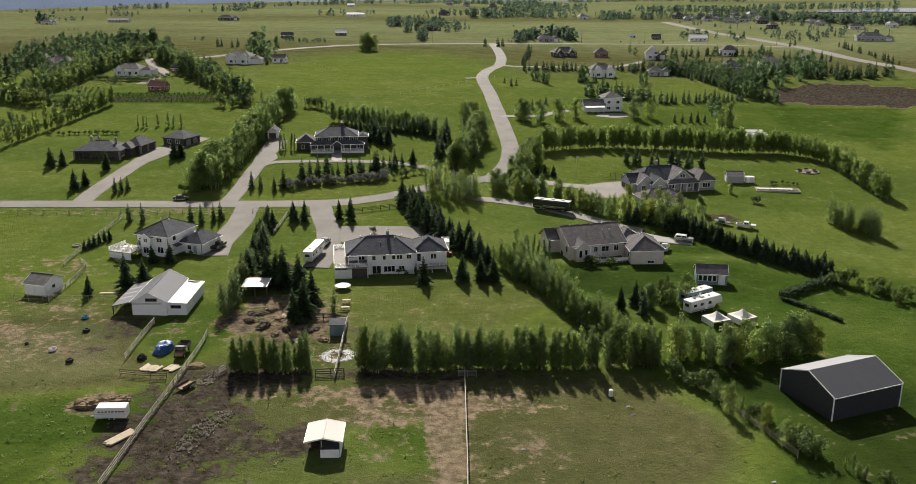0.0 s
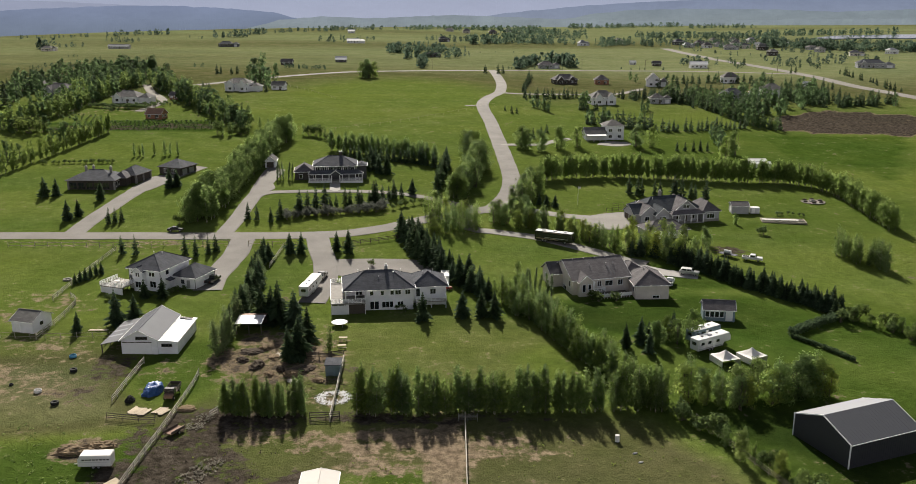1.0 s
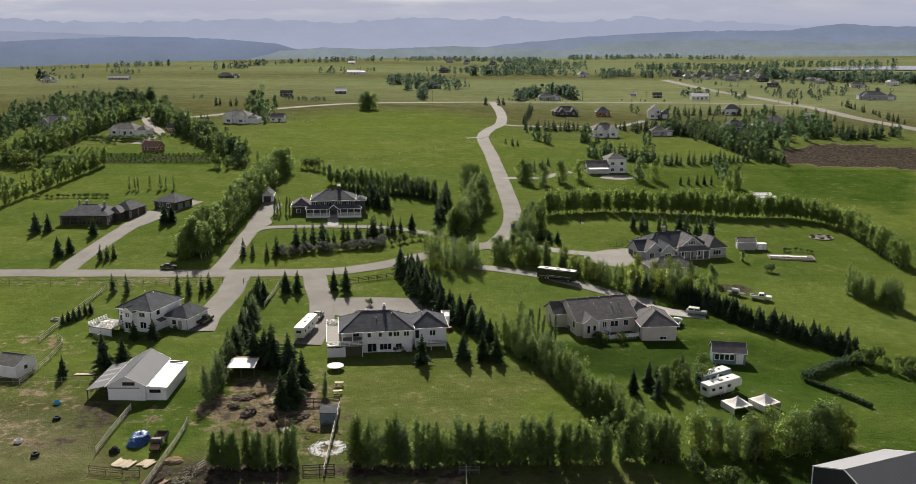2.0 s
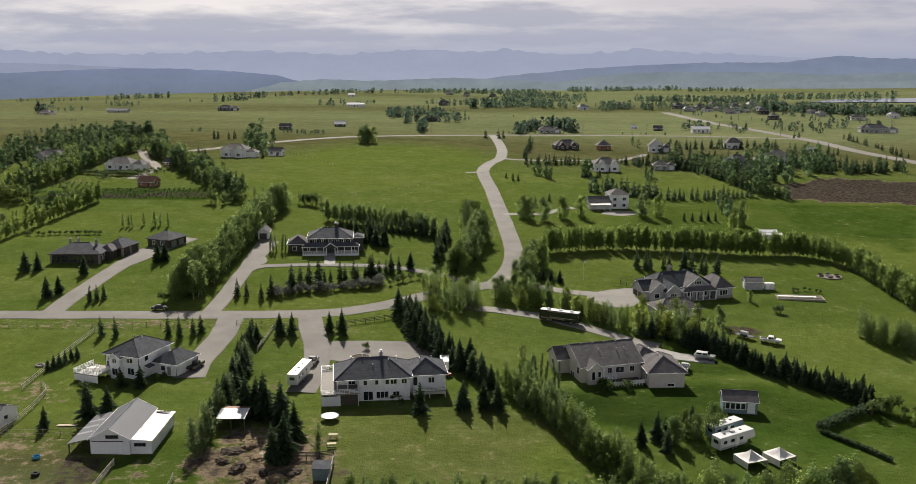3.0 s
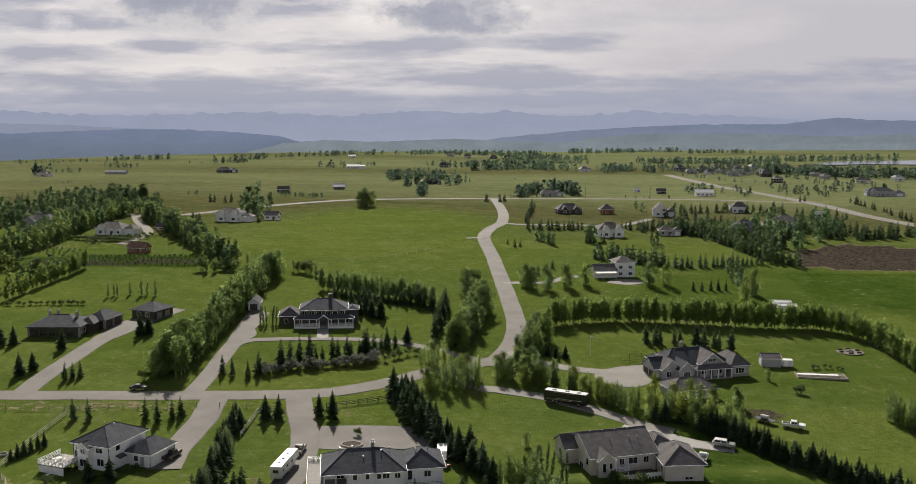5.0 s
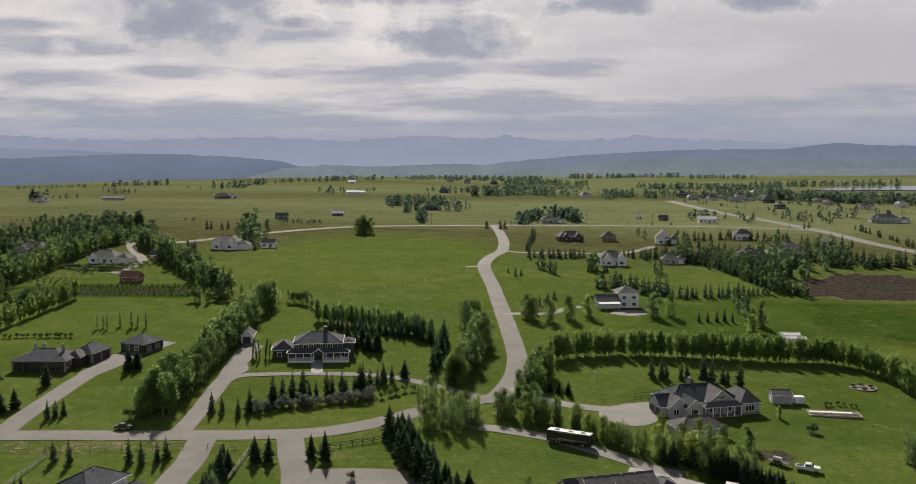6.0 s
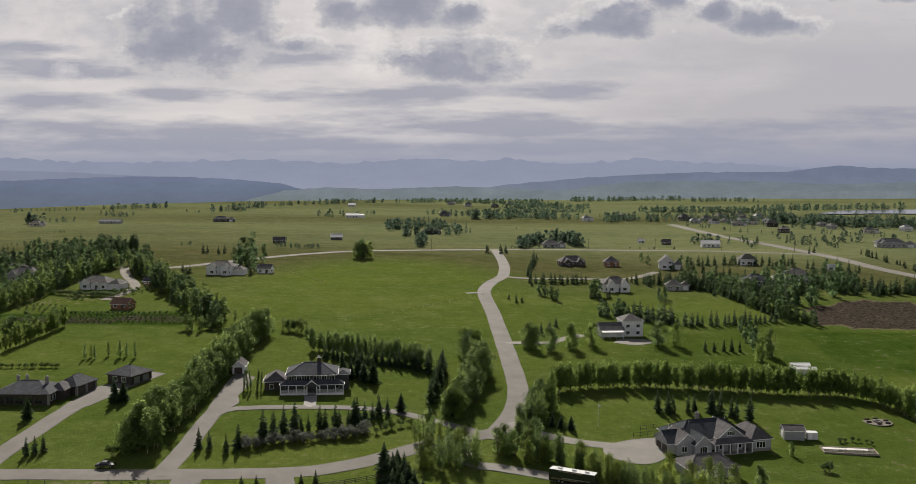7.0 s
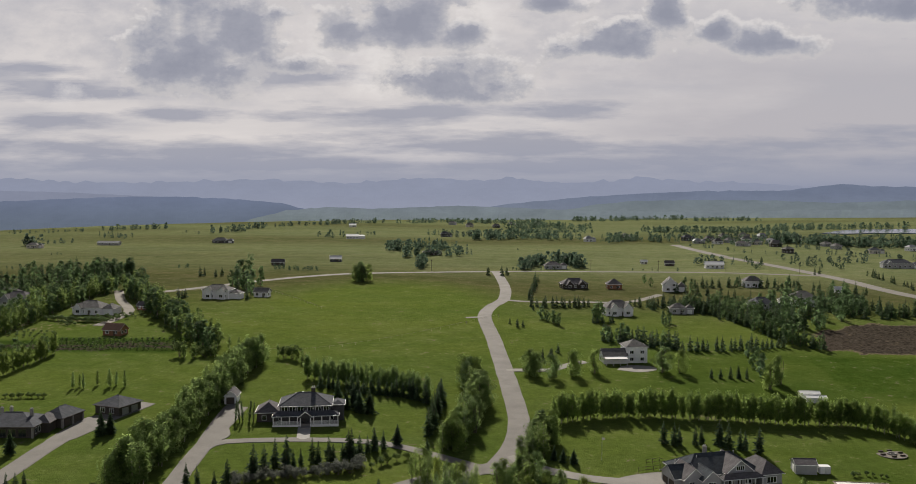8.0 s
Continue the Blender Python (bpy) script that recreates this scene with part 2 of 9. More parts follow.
def make_ground():
    """Grass in several tones, hay and bare soil, from the sheet's own soil, dry and tone values."""
    m, n = material("grassland")
    at = n.add("ShaderNodeTexCoord").outputs["Object"]
    soil = n.add("ShaderNodeAttribute", attribute_name="soil").outputs["Fac"]
    dry = n.add("ShaderNodeAttribute", attribute_name="dry").outputs["Fac"]
    tone = n.add("ShaderNodeAttribute", attribute_name="tone").outputs["Fac"]
    broad, mid, fine, tuft = n.noise(at, 0.018, 4), n.noise(at, 0.09, 6, 0.6), n.noise(at, 0.7, 5, 0.65), n.noise(at, 4.0, 3, 0.6)
    patch = n.noise(at, 0.28, 6, 0.68)
    grass = n.mix(n.span(mid, 0.36, 0.64), (0.074, 0.108, 0.022), (0.099, 0.130, 0.035))
    grass = n.mix(n.span(broad, 0.38, 0.62, 0.0, 0.6), grass, (0.088, 0.119, 0.024))
    lush = n.mix(n.span(mid, 0.35, 0.65), (0.037, 0.066, 0.011), (0.055, 0.087, 0.017))
    grass = n.mix(n.span(tone, 0.5, 1.0), grass, lush)
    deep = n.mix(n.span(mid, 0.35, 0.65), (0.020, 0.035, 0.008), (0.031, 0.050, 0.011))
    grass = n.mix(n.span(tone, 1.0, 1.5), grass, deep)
    olive = n.mix(n.span(mid, 0.35, 0.65), (0.064, 0.072, 0.027), (0.092, 0.092, 0.042))
    grass = n.mix(n.span(tone, 0.5, 0.1), grass, olive)
    # Palest field tone; some distance haze is mixed into this green.
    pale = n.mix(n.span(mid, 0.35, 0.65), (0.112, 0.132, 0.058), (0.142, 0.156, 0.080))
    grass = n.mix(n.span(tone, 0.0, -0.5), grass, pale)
    hay = n.mix(n.span(fine, 0.32, 0.68), (0.105, 0.086, 0.056), (0.225, 0.180, 0.122))
    ragged = n.math("SUBTRACT", n.math("ADD", n.math("ADD", n.math("MULTIPLY", fine, 0.5), n.math("MULTIPLY", patch, 0.9)), n.math("MULTIPLY", mid, 0.4)), 0.9)
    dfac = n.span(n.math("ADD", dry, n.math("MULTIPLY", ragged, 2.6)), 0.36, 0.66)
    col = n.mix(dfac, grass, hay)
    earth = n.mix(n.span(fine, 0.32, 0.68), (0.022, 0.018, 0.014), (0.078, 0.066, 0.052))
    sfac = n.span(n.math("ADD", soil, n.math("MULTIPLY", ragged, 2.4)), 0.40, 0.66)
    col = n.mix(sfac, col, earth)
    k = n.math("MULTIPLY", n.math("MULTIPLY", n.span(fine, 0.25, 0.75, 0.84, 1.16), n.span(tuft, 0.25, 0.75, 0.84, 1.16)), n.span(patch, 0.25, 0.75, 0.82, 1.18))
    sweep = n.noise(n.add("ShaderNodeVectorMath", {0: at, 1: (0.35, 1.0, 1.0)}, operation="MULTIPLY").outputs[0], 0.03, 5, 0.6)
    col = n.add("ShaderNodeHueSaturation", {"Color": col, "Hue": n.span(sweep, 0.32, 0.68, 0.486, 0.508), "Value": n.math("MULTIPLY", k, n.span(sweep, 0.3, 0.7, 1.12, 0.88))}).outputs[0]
    return finish(m, n, col, 1.0, 0, n.math("ADD", fine, n.math("MULTIPLY", tuft, 0.6)), 1.0, 0.35, 0.0)


def make_road(name, a, b, rough=0.9):
    m, n = material(name)
    at = n.add("ShaderNodeTexCoord").outputs["Object"]
    big, fine, crack = n.noise(at, 0.12, 5, 0.6), n.noise(at, 6.0, 4, 0.7), n.add("ShaderNodeTexVoronoi", {"Vector": at, "Scale": 0.14}, feature="DISTANCE_TO_EDGE").outputs[0]
    c = n.mix(n.span(big, 0.3, 0.7), a, b)
    c = n.mix(n.span(crack, 0.0, 0.012, 0.14, 0.0), c, tuple(v * 0.45 for v in a))
    c = n.add("ShaderNodeHueSaturation", {"Color": c, "Value": n.span(fine, 0.2, 0.8, 0.8, 1.2)}).outputs[0]
    return finish(m, n, c, rough, 0, fine, 0.3, 0.02)


def make_water():
    m, n = material("lake_water")
    at = n.add("ShaderNodeTexCoord").outputs["Object"]
    return finish(m, n, (0.05, 0.07, 0.09), 0.12, 0, n.noise(at, 0.3, 3), 0.15, 0.1, 0.6)


M = dict(
    ground=make_ground(),
    asphalt=make_road("worn_asphalt", (0.126, 0.116, 0.105), (0.174, 0.161, 0.147)),
    gravel=make_road("pale_gravel", (0.175, 0.165, 0.15), (0.235, 0.22, 0.20)),
    dirt=make_road("dusty_track", (0.115, 0.10, 0.082), (0.17, 0.15, 0.125)),
    concrete=make_road("concrete", (0.26, 0.25, 0.235), (0.33, 0.315, 0.295)),
    water=make_water(),
    white=siding("white_siding", (0.80, 0.80, 0.81)),
    beige=siding("beige_stucco", (0.62, 0.565, 0.51), 3.0),
    grey=siding("grey_siding", (0.38, 0.38, 0.39)),
    dark=siding("dark_siding", (0.075, 0.075, 0.08)),
    brown=siding("brown_stone", (0.062, 0.052, 0.046), 0.4),
    red=siding("red_board", (0.27, 0.13, 0.075), 0.3),
    teal=siding("blue_grey_siding", (0.17, 0.23, 0.26)),
    shingle=shingles("charcoal_shingle", (0.074, 0.078, 0.090)),
    shingle_brown=shingles("brown_grey_shingle", (0.118, 0.110, 0.114)),
    shingle_green=shingles("dark_slate_shingle", (0.050, 0.058, 0.067)),
    shingle_pale=shingles("weathered_grey_shingle", (0.14, 0.135, 0.13)),
    metal_pale=plain("galvanised_sheet", (0.22, 0.225, 0.245), 0.65, 0.0, 0.07, 0.4),
    metal_mid=plain("grey_barn_sheet", (0.105, 0.110, 0.125), 0.6, 0.0, 0.08, 0.4, 0.15),
    metal_cream=plain("cream_steel_roof", (0.47, 0.44, 0.41), 0.6, 0.0, 0.06, 0.4, 0.2),
    metal_dark=plain("charcoal_steel_sheet", (0.042, 0.044, 0.052), 0.5, 0.2, 0.08, 0.4),
    metal_roof=plain("dark_grey_steel_roof", (0.085, 0.088, 0.098), 0.5, 0.3, 0.07, 0.4),
    metal_white=plain("white_steel_roof", (0.60, 0.60, 0.60), 0.55, 0.0, 0.05, 0.4),
    rust=plain("rusty_sheet", (0.22, 0.13, 0.09), 0.8, 0.0, 0.25, 0.9),
    trim=plain("white_trim", (0.80, 0.80, 0.79), 0.5, 0, 0.05),
    glass=plain("window_glass", (0.018, 0.022, 0.028), 0.08, 0, 0.02, 1.0, 0.8, 0.0),
    door=plain("painted_door", (0.30, 0.30, 0.30), 0.5, 0, 0.05),
    wood=plain("weathered_rail", (0.33, 0.29, 0.23), 0.85, 0, 0.22, 2.0),
    lumber=plain("sawn_lumber", (0.44, 0.37, 0.27), 0.8, 0, 0.2, 3.0),
    pale_rail=plain("pale_painted_rail", (0.36, 0.335, 0.28), 0.8, 0, 0.12, 2.0),
    dark_wood=plain("old_dark_wood", (0.09, 0.075, 0.06), 0.9, 0, 0.25, 2.0),
    bark=plain("bark", (0.13, 0.11, 0.085), 0.9, 0, 0.3, 3.0),
    pale_bark=plain("pale_aspen_bark", (0.30, 0.28, 0.22), 0.9, 0, 0.25, 3.0),
    rv_white=plain("white_gelcoat", (0.66, 0.66, 0.65), 0.3, 0, 0.04, 0.8, 0.5, 0.0, 0.3),
    rv_black=plain("black_coach_paint", (0.016, 0.016, 0.018), 0.22, 0, 0.04, 0.8, 0.5, 0.0, 0.5),
    stripe=plain("bronze_stripe", (0.28, 0.22, 0.15), 0.3, 0.2, 0.05),
    silver=plain("silver_paint", (0.45, 0.46, 0.47), 0.3, 0.5, 0.04, 1.0, 0.5, 0.0, 0.5),
    tyre=plain("tyre_rubber", (0.018, 0.018, 0.018), 0.85, 0, 0.1),
    rim=plain("steel_rim", (0.45, 0.45, 0.46), 0.35, 0.8, 0.05),
    tarp=plain("blue_tarpaulin", (0.030, 0.085, 0.24), 0.45, 0, 0.15, 1.2),
    canvas=plain("white_canvas", (0.66, 0.64, 0.61), 0.8, 0, 0.06, 0.8),
    blue_plastic=plain("blue_plastic", (0.07, 0.27, 0.42), 0.4, 0, 0.1),
    red_paint=plain("red_paint", (0.33, 0.05, 0.04), 0.5, 0, 0.1),
    stone=plain("pale_stone", (0.27, 0.255, 0.235), 0.9, 0, 0.25, 2.0),
    straw=plain("old_straw", (0.20, 0.15, 0.095), 0.95, 0, 0.3, 1.5, 0.1, 0.5),
    spoil=plain("dry_manure", (0.075, 0.059, 0.046), 0.95, 0, 0.35, 1.5, 0.1, 0.5),
    lime=plain("white_lime", (0.70, 0.70, 0.71), 0.95, 0, 0.12, 1.0),
    poplar=leaf("poplar_leaf", (0.082, 0.132, 0.040), (0.146, 0.206, 0.066), 0.64),
    fresh=leaf("spring_leaf", (0.118, 0.165, 0.042), (0.195, 0.250, 0.066), 0.64),
    spruce=leaf("spruce_needle", (0.036, 0.062, 0.032), (0.072, 0.110, 0.054), 0.36),
    shrub=leaf("shrub_leaf", (0.048, 0.080, 0.026), (0.098, 0.140, 0.044), 0.5),
    greyleaf=leaf("cottonwood_leaf", (0.070, 0.106, 0.048), (0.125, 0.168, 0.076), 0.58),
    darkleaf=leaf("balsam_leaf", (0.048, 0.088, 0.040), (0.092, 0.144, 0.060), 0.55),
    deadbrush=leaf("dead_grey_brush", (0.19, 0.18, 0.145), (0.30, 0.285, 0.235), 0.3),
    weed=leaf("weed_leaf", (0.075, 0.110, 0.030), (0.130, 0.170, 0.050), 0.6),
    silverleaf=leaf("silver_shrub_leaf", (0.085, 0.095, 0.075), (0.15, 0.16, 0.13), 0.25),
)


# ---------------------------------------------------------------- mesh helpers
def part(name, bm, mat, parent=None, label="", at=None):
    """One mesh object from a bmesh, under a thing or a part."""
    me = bm if isinstance(bm, bpy.types.Mesh) else bpy.data.meshes.new(name)
    if not isinstance(bm, bpy.types.Mesh):
        bm.to_mesh(me)
        bm.free()
    if not me.materials:
        me.materials.append(M[mat])
    ob = new(name, me)
    if parent:
        ob.parent = parent
    if at is not None:
        ob.matrix_basis = at
    return tagged(ob, label) if label else ob


def thing(name, x, y, turn=0, label="", category="", group="", kind="", lift=0.0):
    e = new(name)
    e.empty_display_size = 0.3
    e.matrix_basis = pose(x, y, gz(x, y) + lift, 0, 0, turn)
    return tagged(e, label, category, group, kind)


def box(x0, x1, y0, y1, z0, z1, bm=None, bevel=0.0):
    bm = bm or bmesh.new()
    v = [bm.verts.new((x, y, z)) for z in (z0, z1) for y in (y0, y1) for x in (x0, x1)]
    fs = [bm.faces.new([v[i] for i in q]) for q in ((0, 2, 3, 1), (4, 5, 7, 6), (0, 1, 5, 4), (2, 6, 7, 3), (0, 4, 6, 2), (1, 3, 7, 5))]
    if bevel:
        es = {e for f in fs for e in f.edges}
        bmesh.ops.bevel(bm, geom=list(es), offset=bevel, segments=2, affect="EDGES", profile=0.5)
    return bm


def prism(pts, y0, y1, bm=None):
    """A solid from an outline in x, z, pushed from y0 to y1."""
    bm = bm or bmesh.new()
    a = [bm.verts.new((x, y0, z)) for x, z in pts]
    b = [bm.verts.new((x, y1, z)) for x, z in pts]
    bm.faces.new(a)
    bm.faces.new(b[::-1])
    for i in range(len(pts)):
        j = (i + 1) % len(pts)
        bm.faces.new((a[j], a[i], b[i], b[j]))
    bmesh.ops.recalc_face_normals(bm, faces=bm.faces)
    return bm


def slab(pts, thick, bm=None):
    """A sloping plate: its top corners in order, and its thickness downwards."""
    bm = bm or bmesh.new()
    a = [bm.verts.new(p) for p in pts]
    b = [bm.verts.new((p[0], p[1], p[2] - thick)) for p in pts]
    bm.faces.new(a)
    bm.faces.new(b[::-1])
    for i in range(len(pts)):
        j = (i + 1) % len(pts)
        bm.faces.new((a[j], a[i], b[i], b[j]))
    bmesh.ops.recalc_face_normals(bm, faces=bm.faces)
    return bm


def tube(p, q, r0, r1, sides=8, bm=None, cap=True):
    bm = bm or bmesh.new()
    p, q = Vector(p), Vector(q)
    turn = (q - p).to_track_quat("Z", "Y").to_matrix()
    ring = []
    for c, r in ((p, r0), (q, r1)):
        ring.append([bm.verts.new(c + turn @ Vector((r * math.cos(a), r * math.sin(a), 0))) for a in [2 * math.pi * i / sides for i in range(sides)]])
    for i in range(sides):
        j = (i + 1) % sides
        bm.faces.new((ring[0][i], ring[0][j], ring[1][j], ring[1][i]))
    if cap:
        bm.faces.new(ring[0][::-1])
        bm.faces.new(ring[1])
    return bm


# ---------------------------------------------------------------- the land
def gz(x, y):
    """Height of the land: a lawn that falls a little to one side, a long gentle rise, then a level plain."""
    def run(a, b):
        return min(max(y, a), b) - a
    z = -3.472 * math.tanh(x / 168.0) + 0.00985 * (min(max(y, 40.0), 240.0) - 144.0) + 0.0512 * run(240.0, 504.0) + 0.0106 * run(504.0, 696.0)
    d = math.hypot(x, y)
    if y > 900 or abs(x) > 700:
        u = x / max(y, 1.0)
        edge = 1785.0 + 820.0 * max(-0.6, min(0.6, u)) if y > 0 else 1500.0
        s = max(0.0, min(1.0, (d - edge) / 700.0))
        z -= 170.0 * s * s * (3 - 2 * s)
        z += 5.0 * noise.noise(Vector((x * 0.002, y * 0.002, 3.0))) * min(1.0, (d - 700) / 600.0) if d > 700 else 0
    return z


def spaced(stops):
    """Grid lines from (start, step) pairs to the last start."""
    out = []
    for (a, s), (b, _) in zip(stops, stops[1:]):
        k = max(1, round((b - a) / s))
        out += [a + (b - a) * i / k for i in range(k)]
    return out + [stops[-1][0]]


def soft(px, py, cx, cy, rx, ry, turn=0.0, hard=1.0):
    """1 inside an ellipse, falling to 0 round it."""
    c, s = math.cos(radians(turn)), math.sin(radians(turn))
    u, v = ((px - cx) * c + (py - cy) * s) / rx, (-(px - cx) * s + (py - cy) * c) / ry
    return np.clip((1.35 - np.sqrt(u * u + v * v)) * 1.6 * hard, 0, 1)


def inside(px, py, pts):
    r = np.zeros(px.shape, bool)
    for (xa, ya), (xb, yb) in zip(pts, pts[1:] + pts[:1]):
        r ^= ((ya > py) != (yb > py)) & (px < (xb - xa) * (py - ya) / (yb - ya + 1e-9) + xa)
    return r.astype(float)


def build_ground():
    xs = spaced([(-4900, 500), (-1600, 120), (-700, 40), (-330, 8), (-170, 2.0), (150, 6), (330, 40), (700, 120), (1600, 500), (4900, 1)])
    ys = spaced([(-2500, 400), (-500, 60), (20, 6), (100, 1.5), (275, 2.8), (400, 6), (760, 25), (1500, 60), (2600, 200), (4900, 1)])
    nx, ny = len(xs), len(ys)
    X, Y = np.meshgrid(np.array(xs), np.array(ys))
    Z = np.array([gz(x, y) for x, y in zip(X.ravel(), Y.ravel())])
    rough = np.array([0.10 * noise.noise(Vector((x * 0.13, y * 0.13, 0))) if abs(x) < 170 and 100 < y < 275 else 0.0 for x, y in zip(X.ravel(), Y.ravel())])
    co = np.stack([X.ravel(), Y.ravel(), Z + rough - 0.06], 1)
    idx = np.arange(nx * ny).reshape(ny, nx)
    quads = np.stack([idx[:-1, :-1], idx[:-1, 1:], idx[1:, 1:], idx[1:, :-1]], -1).reshape(-1, 4)
    me = bpy.data.meshes.new("ground")
    me.from_pydata(co.tolist(), [], quads.tolist())
    px, py = X.ravel(), Y.ravel()
    soil, dry, tone = np.zeros(len(px)), np.full(len(px), -0.35), np.full(len(px), 0.5)
    # Field tones pale with distance, partly as haze painted into the grass.
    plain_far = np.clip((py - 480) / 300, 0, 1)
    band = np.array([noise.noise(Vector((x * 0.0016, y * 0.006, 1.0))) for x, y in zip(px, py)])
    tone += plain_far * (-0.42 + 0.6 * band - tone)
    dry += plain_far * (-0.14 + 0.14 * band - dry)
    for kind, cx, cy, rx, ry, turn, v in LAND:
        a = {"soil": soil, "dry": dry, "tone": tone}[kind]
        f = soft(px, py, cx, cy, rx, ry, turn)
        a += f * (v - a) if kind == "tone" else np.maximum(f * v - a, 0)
    for kind, pts, v in FIELDS:
        a = {"soil": soil, "dry": dry, "tone": tone}[kind]
        f = inside(px, py, pts)
        a += f * (v - a)
    for key, vals in (("soil", soil), ("dry", dry), ("tone", tone)):
        at = me.attributes.new(key, "FLOAT", "POINT")
        at.data.foreach_set("value", vals.astype(np.float32))
    me.polygons.foreach_set("use_smooth", [True] * len(me.polygons))
    me.materials.append(M["ground"])
    return tagged(new("ground", me), "rolling green prairie with lawns, paddocks and bare patches", "ground", kind="structure")


def xy(p):
    return Vector((p[0], p[1], 0))


def smooth_line(pts, step):
    """A soft curve through the points, cut into even steps."""
    out = []
    P = [xy(p) for p in pts]
    P = [2 * P[0] - P[1]] + P + [2 * P[-1] - P[-2]]
    for a, b, c, d in zip(P, P[1:], P[2:], P[3:]):
        k = max(2, int((c - b).length / step))
        for i in range(k):
            t = i / k
            out.append(0.5 * ((2 * b) + (c - a) * t + (2 * a - 5 * b + 4 * c - d) * t * t + (3 * b - a - 3 * c + d) * t ** 3))
    return out + [P[-2]]


def strip(name, pts, width, mat, label, category, lift=0.03, step=3.0, end_width=None):
    """A road on the land: a crowned ribbon with soft shoulders that dip into the grass."""
    L = smooth_line(pts, step)
    bm = bmesh.new()
    rows = []
    for i, p in enumerate(L):
        d = (L[min(i + 1, len(L) - 1)] - L[max(i - 1, 0)]).normalized()
        side = Vector((d.y, -d.x, 0))
        wd = width + ((end_width or width) - width) * i / (len(L) - 1)
        wob = 0.25 * noise.noise(p * 0.15)
        row = []
        for o, dz in ((-0.53, -0.14), (-0.5, 0.0), (-0.25, 0.03), (0, 0.05), (0.25, 0.03), (0.5, 0.0), (0.53, -0.14)):
            q = p + side * (o * wd + (wob if abs(o) > 0.4 else 0))
            row.append(bm.verts.new((q.x, q.y, gz(q.x, q.y) + lift + dz)))
        rows.append(row)
    for a, b in zip(rows, rows[1:]):
        for i in range(len(a) - 1):
            bm.faces.new((a[i], a[i + 1], b[i + 1], b[i]))
    bmesh.ops.recalc_face_normals(bm, faces=bm.faces)
    ob = part(name, bm, mat)
    return tagged(ob, label, category, kind="structure")


def pad(name, pts, mat, label, category="driveway", lift=0.045):
    """A paved patch on the land, with a lowered rim."""
    bm = bmesh.new()
    P = smooth_line(list(pts) + [pts[0]], 1.5)[:-1]
    c = sum(P, Vector()) / len(P)
    top = [bm.verts.new((p.x, p.y, gz(p.x, p.y) + lift)) for p in P]
    rim = [bm.verts.new(((p + (p - c).normalized() * 0.15).x, (p + (p - c).normalized() * 0.15).y, gz(p.x, p.y) - 0.12)) for p in P]
    mid = bm.verts.new((c.x, c.y, gz(c.x, c.y) + lift + 0.03))
    for i in range(len(P)):
        j = (i + 1) % len(P)
        bm.faces.new((top[i], top[j], mid))
        bm.faces.new((top[j], top[i], rim[i], rim[j]))
    bmesh.ops.recalc_face_normals(bm, faces=bm.faces)
    return tagged(part(name, bm, mat), label, category, kind="structure")


